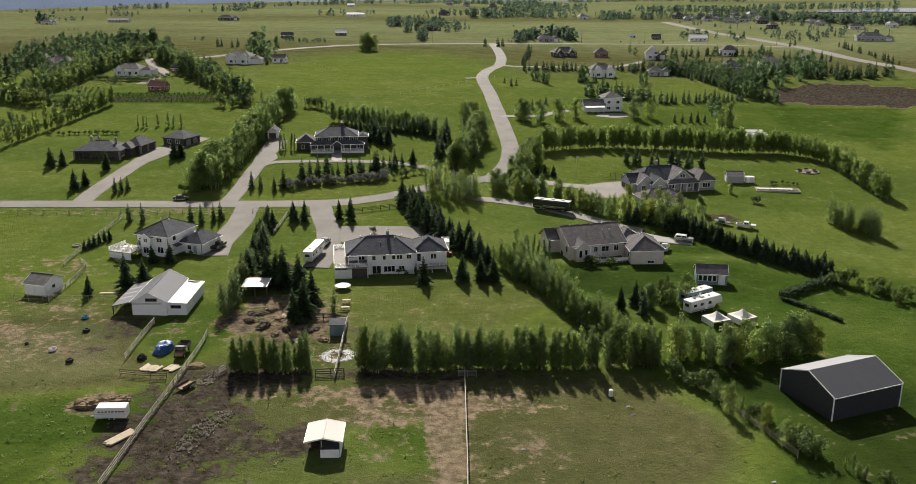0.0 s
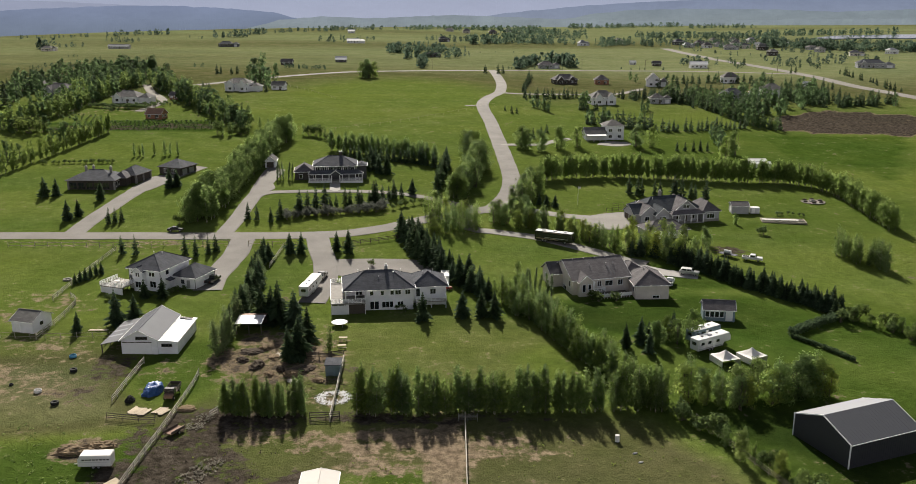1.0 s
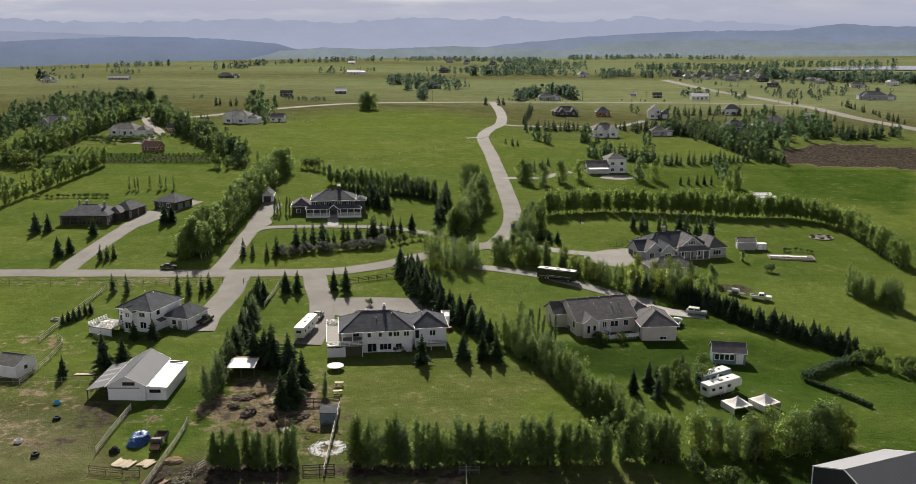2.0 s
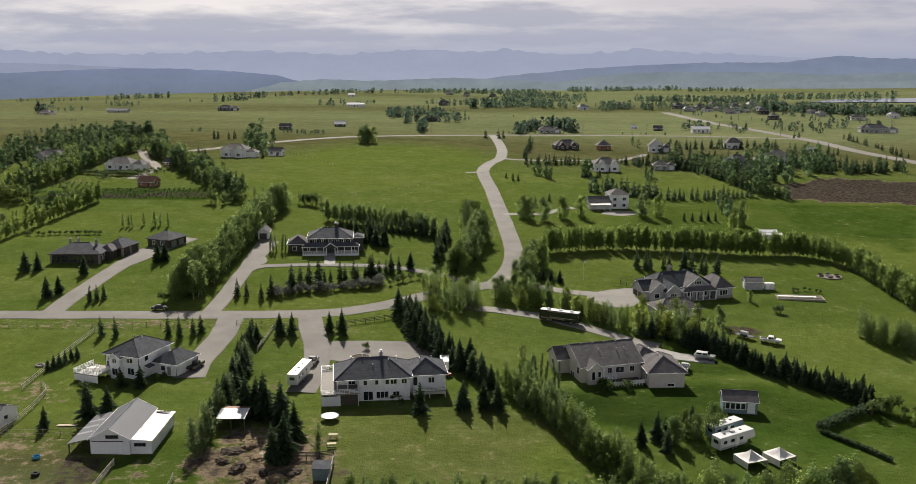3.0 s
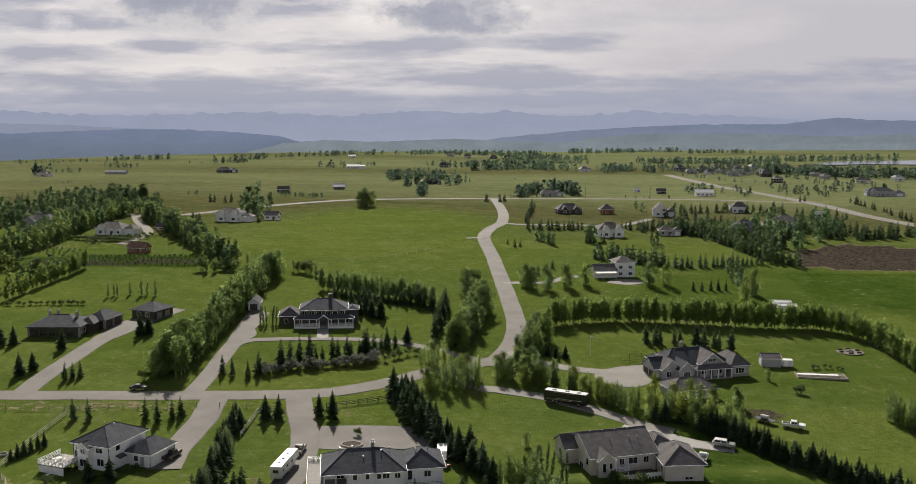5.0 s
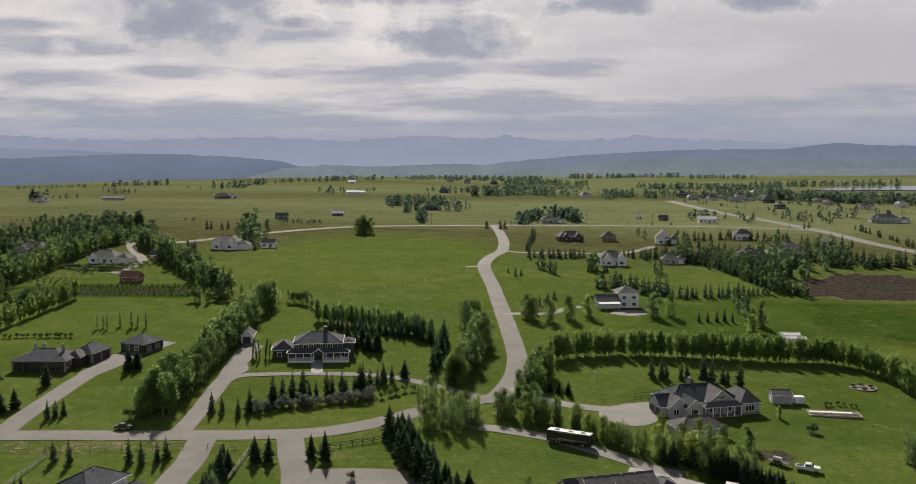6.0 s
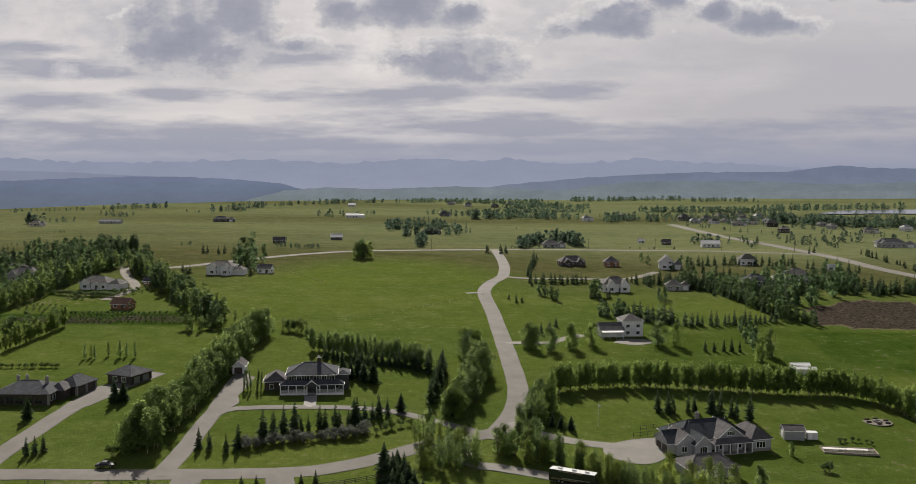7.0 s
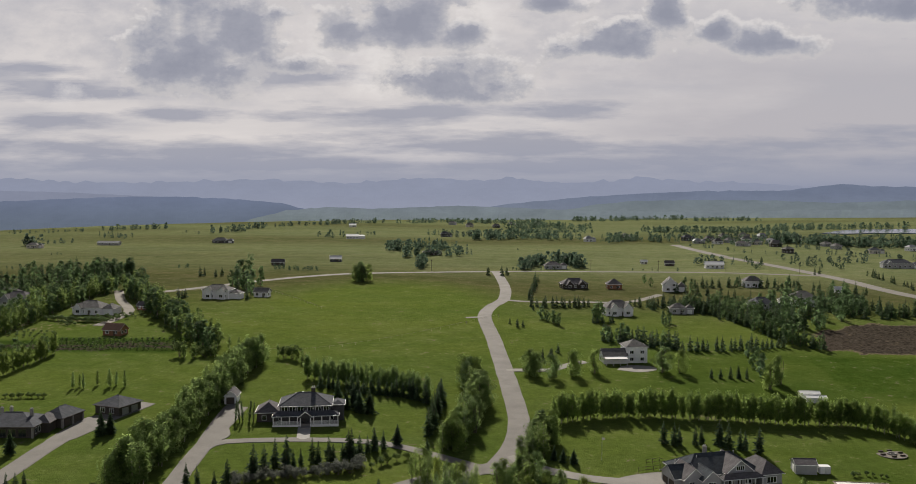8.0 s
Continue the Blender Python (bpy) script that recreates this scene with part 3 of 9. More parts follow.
LAND = [  # kind, centre, half sizes, turn, value
    ("tone", -60, 150, 60, 40, 0, 0.25), ("tone", 20, 118, 60, 30, 0, 0.12), ("tone", *(-64.8, 128.5), 24, 18, 0, 0.95), ("tone", *(-78.0, 159.4), 26, 16, 0, -0.15),
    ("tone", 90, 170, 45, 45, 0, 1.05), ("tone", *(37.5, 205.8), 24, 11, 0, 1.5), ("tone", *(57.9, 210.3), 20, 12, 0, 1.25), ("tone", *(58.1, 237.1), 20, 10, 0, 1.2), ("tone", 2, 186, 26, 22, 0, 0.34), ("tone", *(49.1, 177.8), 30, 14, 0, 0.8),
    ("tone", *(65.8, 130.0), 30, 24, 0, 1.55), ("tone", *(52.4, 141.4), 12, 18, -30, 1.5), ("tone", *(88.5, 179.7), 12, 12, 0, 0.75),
    ("tone", *(16.6, 130.9), 34, 20, 0, 0.02), ("tone", *(-9.7, 127.1), 9, 8, 0, 0.8), ("tone", *(-34.1, 120.9), 24, 8, 0, 0.35), ("tone", *(-54.7, 172.1), 10, 16, 0, 0.9),
    ("tone", 115, 300, 60, 30, 0, 0.7), ("tone", 130, 400, 70, 40, 0, 0.85), ("tone", -40, 520, 70, 130, 0, 0.5),
    ("tone", -95, 230, 60, 22, 0, 0.55), ("tone", -40, 300, 40, 30, 0, 0.55),
    ("dry", *(-99.8, 206.5), 12, 10, 0, 0.3), ("dry", *(-92.1, 183.3), 24, 5, 0, 0.35), ("dry", *(-80.0, 170.0), 20, 14, 0, 0.36), ("soil", *(-68.2, 171.4), 6, 7, 0, 0.6), ("soil", *(-68.0, 162.6), 7, 6, 0, 0.35),
    ("soil", *(-41.4, 178.1), 9, 16, 0, 0.38), ("soil", *(-31.0, 172.7), 11, 10, 0, 0.36), ("dry", *(-37.9, 178.2), 14, 14, 0, 0.75), ("dry", *(-26.6, 162.7), 6, 8, 0, 0.5),
    ("soil", *(-46.7, 143.5), 9, 12, -20, 0.75), ("soil", *(-45.4, 129.2), 12, 14, -20, 0.80), ("soil", *(-46.0, 118.8), 11, 10, -20, 0.78), ("soil", *(-36.3, 126.0), 11, 10, 0, 0.58), ("soil", *(-25.1, 127.9), 4.5, 5, 0, 0.9),
    ("soil", *(-37.0, 151.0), 12, 4, 0, 0.7), ("soil", *(-11.3, 152.2), 16, 3, 0, 0.5), ("soil", *(8.1, 152.0), 16, 3, 0, 0.35),
    ("dry", *(-41.8, 133.2), 4, 5, -20, 0.62), ("dry", *(-40.2, 136.3), 4, 3, 0, 0.6), ("dry", *(-31.3, 144.5), 22, 3.5, 0, 0.55), ("dry", *(-22.8, 142.3), 16, 3.5, 0, 0.58), ("dry", *(-12.2, 136.5), 9, 5, 0, 0.52), ("dry", *(-10.0, 129.5), 8, 8, 0, 0.36), ("dry", *(-1.6, 133.0), 3.4, 22, 0, 0.92), ("dry", *(-2.0, 141.2), 5, 5, 0, 1.0),
    ("dry", *(-6.7, 144.9), 10, 4, 0, 0.8), ("dry", *(6.6, 141.6), 10, 5, 0, 0.5), ("dry", *(20.6, 132.0), 24, 12, 0, 0.02), ("dry", *(6.8, 124.2), 8, 8, 0, 0.32),
    ("dry", *(-61.1, 138.6), 6, 4, 0, 0.7), ("soil", *(-62.1, 138.5), 3.5, 3, 0, 0.7), ("dry", *(-19.6, 201.3), 16, 5, 0, 0.10), ("dry", *(1.8, 183.6), 20, 8, 0, 0.11),
    ("dry", *(-105.9, 257.0), 75, 4, 0, 0.3), ("soil", *(79.3, 260.7), 6, 5, 0, 0.6), ("dry", *(-24.1, 456.8), 40, 40, 0, 0.05),
    ("dry", *(-185.1, 472.3), 25, 14, 0, 0.35), ("soil", *(-166.4, 498.5), 8, 20, 0, 0.5),
]
FIELDS = [
    ("soil", [(157.0, 443.8), (166.2, 481.2), (203.8, 503.7), (237.6, 491.6), (270.8, 479.8), (246.5, 437.7), (209.8, 435.6)], 0.92),
    ("dry", [(157.0, 443.8), (166.2, 481.2), (203.8, 503.7), (237.6, 491.6), (270.8, 479.8), (246.5, 437.7), (209.8, 435.6)], 1.3),
    ("tone", [(144.6, 431.5), (212.6, 434.6), (168.3, 346.6), (157.9, 371.3), (140.1, 384.3)], 1.0),
    ("tone", [(-186.7, 418.9), (-196.1, 439.3), (-116.9, 448.3), (-112.8, 423.4)], 1.3),
    ("soil", [(-187.8, 421.3), (-192.4, 431.4), (-116.0, 438.7), (-114.0, 425.8)], 0.62),
]
build_ground()

# roads and drives
strip("road", [(-155.4, 262.1), (-124.5, 263.4), (-85.4, 264.9), (-61.8, 266.3), (-46.1, 267.8), (-35.1, 270.0), (-24.2, 275.7), (-14.6, 283.1), (-7.9, 289.1), (0.8, 294.3), (11.8, 301.0)], 6.5, "asphalt", "pale worn asphalt road between lawns", "road", 0.04)
strip("road", [(9.4, 294.9), (15.7, 311.9), (18.6, 325.6), (20.1, 344.4), (19.4, 374.5), (18.0, 410.7), (16.1, 454.8), (13.2, 507.0), (17.5, 541.9), (25.2, 570.8), (28.6, 611.9), (28.8, 658.7), (27.0, 720.2)], 6.6, "asphalt", "winding pale asphalt road up to the cross road", "road", 0.055)
strip("road", [(-186.4, 566.5), (-166.1, 587.1), (-147.0, 612.9), (-123.0, 645.9), (-95.0, 675.2), (-63.2, 694.9), (29.1, 726.0), (98.8, 738.3), (192.0, 741.9), (263.2, 721.3)], 7.0, "asphalt", "straight asphalt cross road over the fields", "road", 0.02)
strip("road", [(288.9, 510.8), (280.6, 577.7), (272.2, 630.0), (269.2, 702.2), (258.9, 804.3), (240.5, 924.8), (233.1, 1046.0)], 10.0, "asphalt", "wide pale highway over the plain", "road", 0.10, 8)
strip("driveway", [(0.8, 295.4), (3.3, 278.3), (10.8, 274.8), (23.6, 269.9), (34.0, 262.3), (42.2, 255.1), (47.4, 250.5), (52.8, 247.6)], 4.6, "gravel", "pale drive past the parked motorhome", "driveway", 0.06)
strip("driveway", [(40.4, 249.6), (48.0, 246.2), (56.6, 240.6), (64.7, 238.1)], 5.0, "concrete", "concrete drive beside the beige house", "driveway", 0.05)
strip("driveway", [(15.5, 308.7), (21.9, 301.2), (28.7, 296.4), (35.5, 293.5), (46.7, 291.0)], 4.5, "gravel", "gravel drive to the grey house", "driveway", 0.07)
pad("driveway_apron", [(40.0, 292.0), (48.5, 297.0), (57.5, 298.5), (56.4, 287.0), (51.0, 280.0), (44.6, 280.0), (39.6, 285.4)], "gravel", "gravel apron in front of the garage")
strip("driveway", [(-70.9, 264.3), (-70.4, 279.2), (-70.7, 298.8), (-70.7, 320.1), (-70.0, 334.8), (-69.8, 349.2)], 5.2, "asphalt", "asphalt drive along the poplars to the manor", "driveway", 0.07)
pad("driveway_apron", [(-74.6, 336.0), (-74.2, 351.0), (-69.6, 351.0), (-68.6, 332.0), (-65.8, 320.0), (-72.6, 312.0)], "asphalt", "asphalt apron before the small garage", lift=0.1)
strip("driveway", [(-71.9, 298.7), (-68.6, 313.5), (-60.7, 316.8), (-43.7, 318.8), (-28.2, 318.7), (-18.3, 316.2), (-9.5, 311.0), (-1.0, 305.4), (8.4, 298.3)], 3.6, "asphalt", "asphalt loop drive before the manor", "driveway", 0.09)
strip("driveway", [(-115.2, 262.7), (-115.2, 278.0), (-114.4, 296.0), (-113.2, 313.0), (-109.8, 328.0), (-103.0, 345.0), (-100.5, 352.0)], 6.0, "asphalt", "asphalt drive to the dark bungalow", "driveway", 0.06)
pad("driveway_apron", [(-116.5, 314.0), (-115.6, 324.0), (-113.4, 336.0), (-106.0, 340.0), (-105.2, 331.0), (-109.6, 315.0)], "asphalt", "asphalt apron before the garages")
strip("driveway", [(-64.5, 267.5), (-63.0, 253.7), (-63.2, 242.0), (-63.8, 231.0), (-62.6, 219.0)], 6.8, "asphalt", "wide asphalt drive of the white house", "driveway", 0.07)
strip("driveway", [(-43.0, 269.0), (-39.3, 253.0), (-36.4, 242.0), (-34.9, 227.5), (-35.4, 211.2)], 6.5, "asphalt", "curving asphalt drive with a parked trailer", "driveway", 0.07)
pad("driveway_apron", [(-35.5, 246.3), (-21.6, 247.6), (-9.3, 246.0), (-6.3, 235.2), (-20.3, 233.4), (-32.5, 233.4)], "asphalt", "asphalt forecourt behind the hip-roofed house")
strip("driveway", [(18.9, 402.9), (28.4, 404.0), (35.9, 404.8), (44.3, 413.5), (51.4, 418.9)], 4.0, "gravel", "gravel drive to the pale two-storey house", "driveway", 0.06)
pad("driveway_apron", [(62.0, 407.0), (66.0, 413.5), (76.0, 413.5), (77.5, 408.0), (70.0, 404.0)], "gravel", "gravel forecourt of the pale two-storey house")
strip("driveway", [(13.2, 507.0), (3.8, 503.2)], 3.0, "gravel", "short gravel field approach", "driveway", 0.05)
strip("driveway", [(25.2, 570.8), (40.0, 565.2), (68.4, 567.5), (97.4, 572.1), (122.1, 605.6)], 5.0, "asphalt", "side road to the far houses", "driveway", 0.03)
strip("driveway", [(-198.6, 584.3), (-183.0, 546.4), (-164.6, 508.8), (-162.4, 486.7), (-165.4, 470.2)], 5.0, "dirt", "dusty farm track past the sheds", "driveway", 0.05)
strip("path", [(-45.4, 330.8), (-43.9, 318.8)], 3.6, "concrete", "paved front walk of the manor", "path", 0.10, 1.5)


# ---------------------------------------------------------------- buildings
class House:
    """A building in its own measure: x along the front, y away from it, z up."""

    def __init__(self, name, at, turn, label, category="house", local=(0, 0), group=""):
        c, s = math.cos(radians(turn)), math.sin(radians(turn))
        x, y = at[0] - local[0] * c + local[1] * s, at[1] - local[0] * s - local[1] * c
        self.root = thing(name, x, y, turn, label, category, group)
        self.root.location.z = gz(at[0], at[1])

    def wall(self, x0, y0, wd, dp, h, mat, z0=-1.2, gable="", rise=0.0, name="wall"):
        if gable == "gx":
            bm = prism([(y0, z0), (y0 + dp, z0), (y0 + dp, h), (y0 + dp / 2, h + rise), (y0, h)], x0, x0 + wd)
            bm.transform(Matrix(((0, 1, 0, 0), (1, 0, 0, 0), (0, 0, 1, 0), (0, 0, 0, 1))))
            bmesh.ops.recalc_face_normals(bm, faces=bm.faces)
        elif gable == "gy":
            bm = prism([(x0, z0), (x0 + wd, z0), (x0 + wd, h), (x0 + wd / 2, h + rise), (x0, h)], y0, y0 + dp)
        else:
            bm = box(x0, x0 + wd, y0, y0 + dp, z0, h)
        return part(name, bm, mat, self.root)

    def roof(self, x0, y0, wd, dp, h, kind, rise, mat, over=0.55, fascia="trim", name="roof"):
        """A roof with thickness, a ridge cap and pale boards along its eaves."""
        X0, X1, Y0, Y1 = x0 - over, x0 + wd + over, y0 - over, y0 + dp + over
        t = 0.16
        if kind == "hip":
            L, D = X1 - X0, Y1 - Y0
            bm = bmesh.new()
            e = [bm.verts.new((x, y, z)) for z in (h - t, h) for x, y in ((X0, Y0), (X1, Y0), (X1, Y1), (X0, Y1))]
            if L >= D:
                k = max(0.35, L / 2 - D / 2 * 0.92)
                a, b = (((X0 + X1) / 2 - k, (Y0 + Y1) / 2), ((X0 + X1) / 2 + k, (Y0 + Y1) / 2))
            else:
                k = max(0.35, D / 2 - L / 2 * 0.92)
                a, b = (((X0 + X1) / 2, (Y0 + Y1) / 2 - k), ((X0 + X1) / 2, (Y0 + Y1) / 2 + k))
            r = [bm.verts.new((*q, h + rise)) for q in (a, b)]
            bm.faces.new(e[3::-1])
            for i in range(4):
                j = (i + 1) % 4
                bm.faces.new((e[i], e[j], e[4 + j], e[4 + i]))
            if L >= D:
                for f in ((e[4], e[5], r[1], r[0]), (e[5], e[6], r[1]), (e[6], e[7], r[0], r[1]), (e[7], e[4], r[0])):
                    bm.faces.new(f)
            else:
                for f in ((e[4], e[5], r[0]), (e[5], e[6], r[1], r[0]), (e[6], e[7], r[1]), (e[7], e[4], r[0], r[1])):
                    bm.faces.new(f)
            bmesh.ops.recalc_face_normals(bm, faces=bm.faces)
            ob = part(name, bm, mat, self.root)
            cap = tube((*a, h + rise + 0.02), (*b, h + rise + 0.02), 0.10, 0.10, 6)
            for i, (cx, cy) in enumerate(((X0, Y0), (X1, Y0), (X1, Y1), (X0, Y1))):
                q = a if math.hypot(cx - a[0], cy - a[1]) < math.hypot(cx - b[0], cy - b[1]) else b
                if L > 8 and abs(self.root.location.x) < 110 and self.root.location.y < 380:
                    part("hip_cap", tube((cx, cy, h + 0.02), (*q, h + rise + 0.02), 0.07, 0.07, 5), mat, ob)
            part("ridge_cap", cap, mat, ob)
        elif kind == "gx":
            ym, sl = (Y0 + Y1) / 2, rise / (dp / 2)
            top, low = h + rise + 0.14, h + 0.14 - over * sl
            ob = part(name, slab([(X0, Y0, low), (X1, Y0, low), (X1, ym, top), (X0, ym, top)], t), mat, self.root)
            part(name, slab([(X1, Y1, low), (X0, Y1, low), (X0, ym, top), (X1, ym, top)], t), mat, self.root)
            part("ridge_cap", tube((X0, ym, top), (X1, ym, top), 0.11, 0.11, 6), mat, ob)
            for x in (X0, X1 - 0.05):
                b2 = prism([(Y0 - 0.02, low - 0.2), (Y0 - 0.02, low + 0.03), (ym, top + 0.03), (Y1 + 0.02, low + 0.03), (Y1 + 0.02, low - 0.2), (ym, top - 0.23)], x, x + 0.05)
                b2.transform(Matrix(((0, 1, 0, 0), (1, 0, 0, 0), (0, 0, 1, 0), (0, 0, 0, 1))))
                bmesh.ops.recalc_face_normals(b2, faces=b2.faces)
                part("verge_board", b2, fascia, ob)
            h = low
        elif kind == "gy":
            xm, sl = (X0 + X1) / 2, rise / (wd / 2)
            top, low = h + rise + 0.14, h + 0.14 - over * sl
            ob = part(name, slab([(X0, Y1, low), (X0, Y0, low), (xm, Y0, top), (xm, Y1, top)], t), mat, self.root)
            part(name, slab([(X1, Y0, low), (X1, Y1, low), (xm, Y1, top), (xm, Y0, top)], t), mat, self.root)
            part("ridge_cap", tube((xm, Y0, top), (xm, Y1, top), 0.11, 0.11, 6), mat, ob)
            for y in (Y0 - 0.02, Y1 - 0.03):
                b2 = prism([(X0, low - 0.2), (X0, low + 0.03), (xm, top + 0.03), (X1, low + 0.03), (X1, low - 0.2), (xm, top - 0.23)], y, y + 0.05)
                part("verge_board", b2, fascia, ob)
            h = low
        if fascia:
            sides = {"hip": "swen", "gx": "sn", "gy": "we"}[kind]
            for c in sides:
                q = {"s": (X0, X1, Y0 - 0.09, Y0 - 0.004), "n": (X0, X1, Y1 + 0.004, Y1 + 0.09), "w": (X0 - 0.09, X0 - 0.004, Y0, Y1), "e": (X1 + 0.004, X1 + 0.09, Y0, Y1)}[c]
                part("gutter", box(*q, h - t - 0.02, h - t + 0.13), fascia, ob)
        return ob

    def angled(self, x, y, turn, build):
        """What build() adds to the house stands turned about a point of it."""
        old = set(self.root.children)
        build()
        for c in self.root.children:
            if c not in old:
                c.matrix_basis = pose(x, y, 0, 0, 0, turn) @ c.matrix_basis

    def block(self, x0, y0, wd, dp, h, wall, kind, rise, roof, over=0.55, z0=-1.2, fascia="trim"):
        self.wall(x0, y0, wd, dp, h, wall, z0, kind if kind in ("gx", "gy") else "", rise)
        return self.roof(x0, y0, wd, dp, h, kind, rise, roof, over, fascia)

    def window(self, side, at, across, z, wd, h, frame="trim", panes=1, name="window"):
        """A framed window in the wall face that lies at 'at'; across is its middle along the face."""
        def place(bm):
            if side in "we":
                k = -1 if side == "w" else 1
                bm.transform(Matrix(((0, k * -1, 0, at), (1, 0, 0, 0), (0, 0, 1, 0), (0, 0, 0, 1))))
            elif side == "n":
                bm.transform(Matrix(((1, 0, 0, 0), (0, -1, 0, at), (0, 0, 1, 0), (0, 0, 0, 1))))
            else:
                bm.transform(Matrix.Translation((0, at, 0)))
            bmesh.ops.recalc_face_normals(bm, faces=bm.faces)
            return bm
        a, b, f = across - wd / 2, across + wd / 2, 0.11
        fr = bmesh.new()
        loops = []
        for y in (-0.07, 0.02):
            for g in (f, 0.0):
                loops.append([fr.verts.new((x, y, zz)) for x, zz in ((a - g, z - g), (b + g, z - g), (b + g, z + h + g), (a - g, z + h + g))])
        for i in range(4):
            j = (i + 1) % 4
            for u, v in ((0, 1), (1, 3), (3, 2), (2, 0)):
                fr.faces.new((loops[u][i], loops[u][j], loops[v][j], loops[v][i]))
        ob = part(name, place(fr), frame, self.root)
        for i in range(1, panes):
            m = a + wd * i / panes
            part("mullion", place(box(m - 0.04, m + 0.04, -0.06, 0.02, z, z + h)), frame, ob)
        for i in range(panes):
            part("pane", place(box(a + wd * i / panes + 0.02, a + wd * (i + 1) / panes - 0.02, -0.03, -0.004, z, z + h)), "glass", ob)
        return ob

    def door(self, side, at, across, z, wd, h, mat="door", name="door"):
        bm = box(across - wd / 2, across + wd / 2, -0.06, -0.004, z, z + h)
        for i in range(4 if wd > 2 else 2):
            q = z + h * (i + 0.12) / (4 if wd > 2 else 2)
            box(across - wd * 0.43, across + wd * 0.43, -0.085, -0.06, q, q + h * (0.2 if wd > 2 else 0.36), bm)
        if side in "we":
            k = -1 if side == "w" else 1
            bm.transform(Matrix(((0, k * -1, 0, at), (1, 0, 0, 0), (0, 0, 1, 0), (0, 0, 0, 1))))
        else:
            bm.transform(Matrix.Translation((0, at, 0)))
        bmesh.ops.recalc_face_normals(bm, faces=bm.faces)
        return part(name, bm, mat, self.root)

    def post(self, x, y, z0, z1, r=0.1, mat="trim", name="post"):
        return part(name, box(x - r, x + r, y - r, y + r, z0, z1), mat, self.root)

    def vent(self, x, y, z, h=0.5, r=0.09, name="roof_vent"):
        bm = tube((x, y, z - 0.3), (x, y, z + h), r, r, 8)
        tube((x, y, z + h), (x, y, z + h + 0.08), r * 1.6, r * 1.3, 8, bm)
        return part(name, bm, "rim", self.root, "galvanised vent pipe")

    def chimney(self, x, y, z0, z1, w=0.9, mat="brown"):
        bm = box(x - w / 2, x + w / 2, y - w / 2, y + w / 2, z0, z1)
        box(x - w / 2 - 0.08, x + w / 2 + 0.08, y - w / 2 - 0.08, y + w / 2 + 0.08, z1, z1 + 0.14, bm)
        ob = part("chimney", bm, mat, self.root)
        for k in (-1, 1):
            part("flue", tube((x + k * w * 0.22, y, z1 + 0.14), (x + k * w * 0.22, y, z1 + 0.6), 0.12, 0.12, 8), "rim", ob)
        return ob

    def deck(self, x0, y0, wd, dp, z, mat="trim", rail="swe", floor="stone"):
        part("deck_floor", box(x0, x0 + wd, y0, y0 + dp, z - 0.22, z), floor, self.root)
        for x in (x0 + 0.15, x0 + wd / 2, x0 + wd - 0.15):
            for y in (y0 + 0.15, y0 + dp - 0.15):
                self.post(x, y, -1.2, z - 0.22, 0.09, mat, "deck_post")
        for c in rail:
            p, q = {"s": ((x0, y0), (x0 + wd, y0)), "n": ((x0, y0 + dp), (x0 + wd, y0 + dp)), "w": ((x0, y0), (x0, y0 + dp)), "e": ((x0 + wd, y0), (x0 + wd, y0 + dp))}[c]
            p, q = Vector((*p, 0)), Vector((*q, 0))
            n = max(2, int((q - p).length / 0.9))
            for i in range(n + 1):
                v = p.lerp(q, i / n)
                part("baluster", box(v.x - 0.05, v.x + 0.05, v.y - 0.05, v.y + 0.05, z, z + 1.0), mat, self.root)
            for zz in (z + 0.1, z + 0.4, z + 0.7, z + 0.97):
                part("railing", box(min(p.x, q.x) - 0.04, max(p.x, q.x) + 0.04, min(p.y, q.y) - 0.04, max(p.y, q.y) + 0.04, zz, zz + 0.1), mat, self.root)


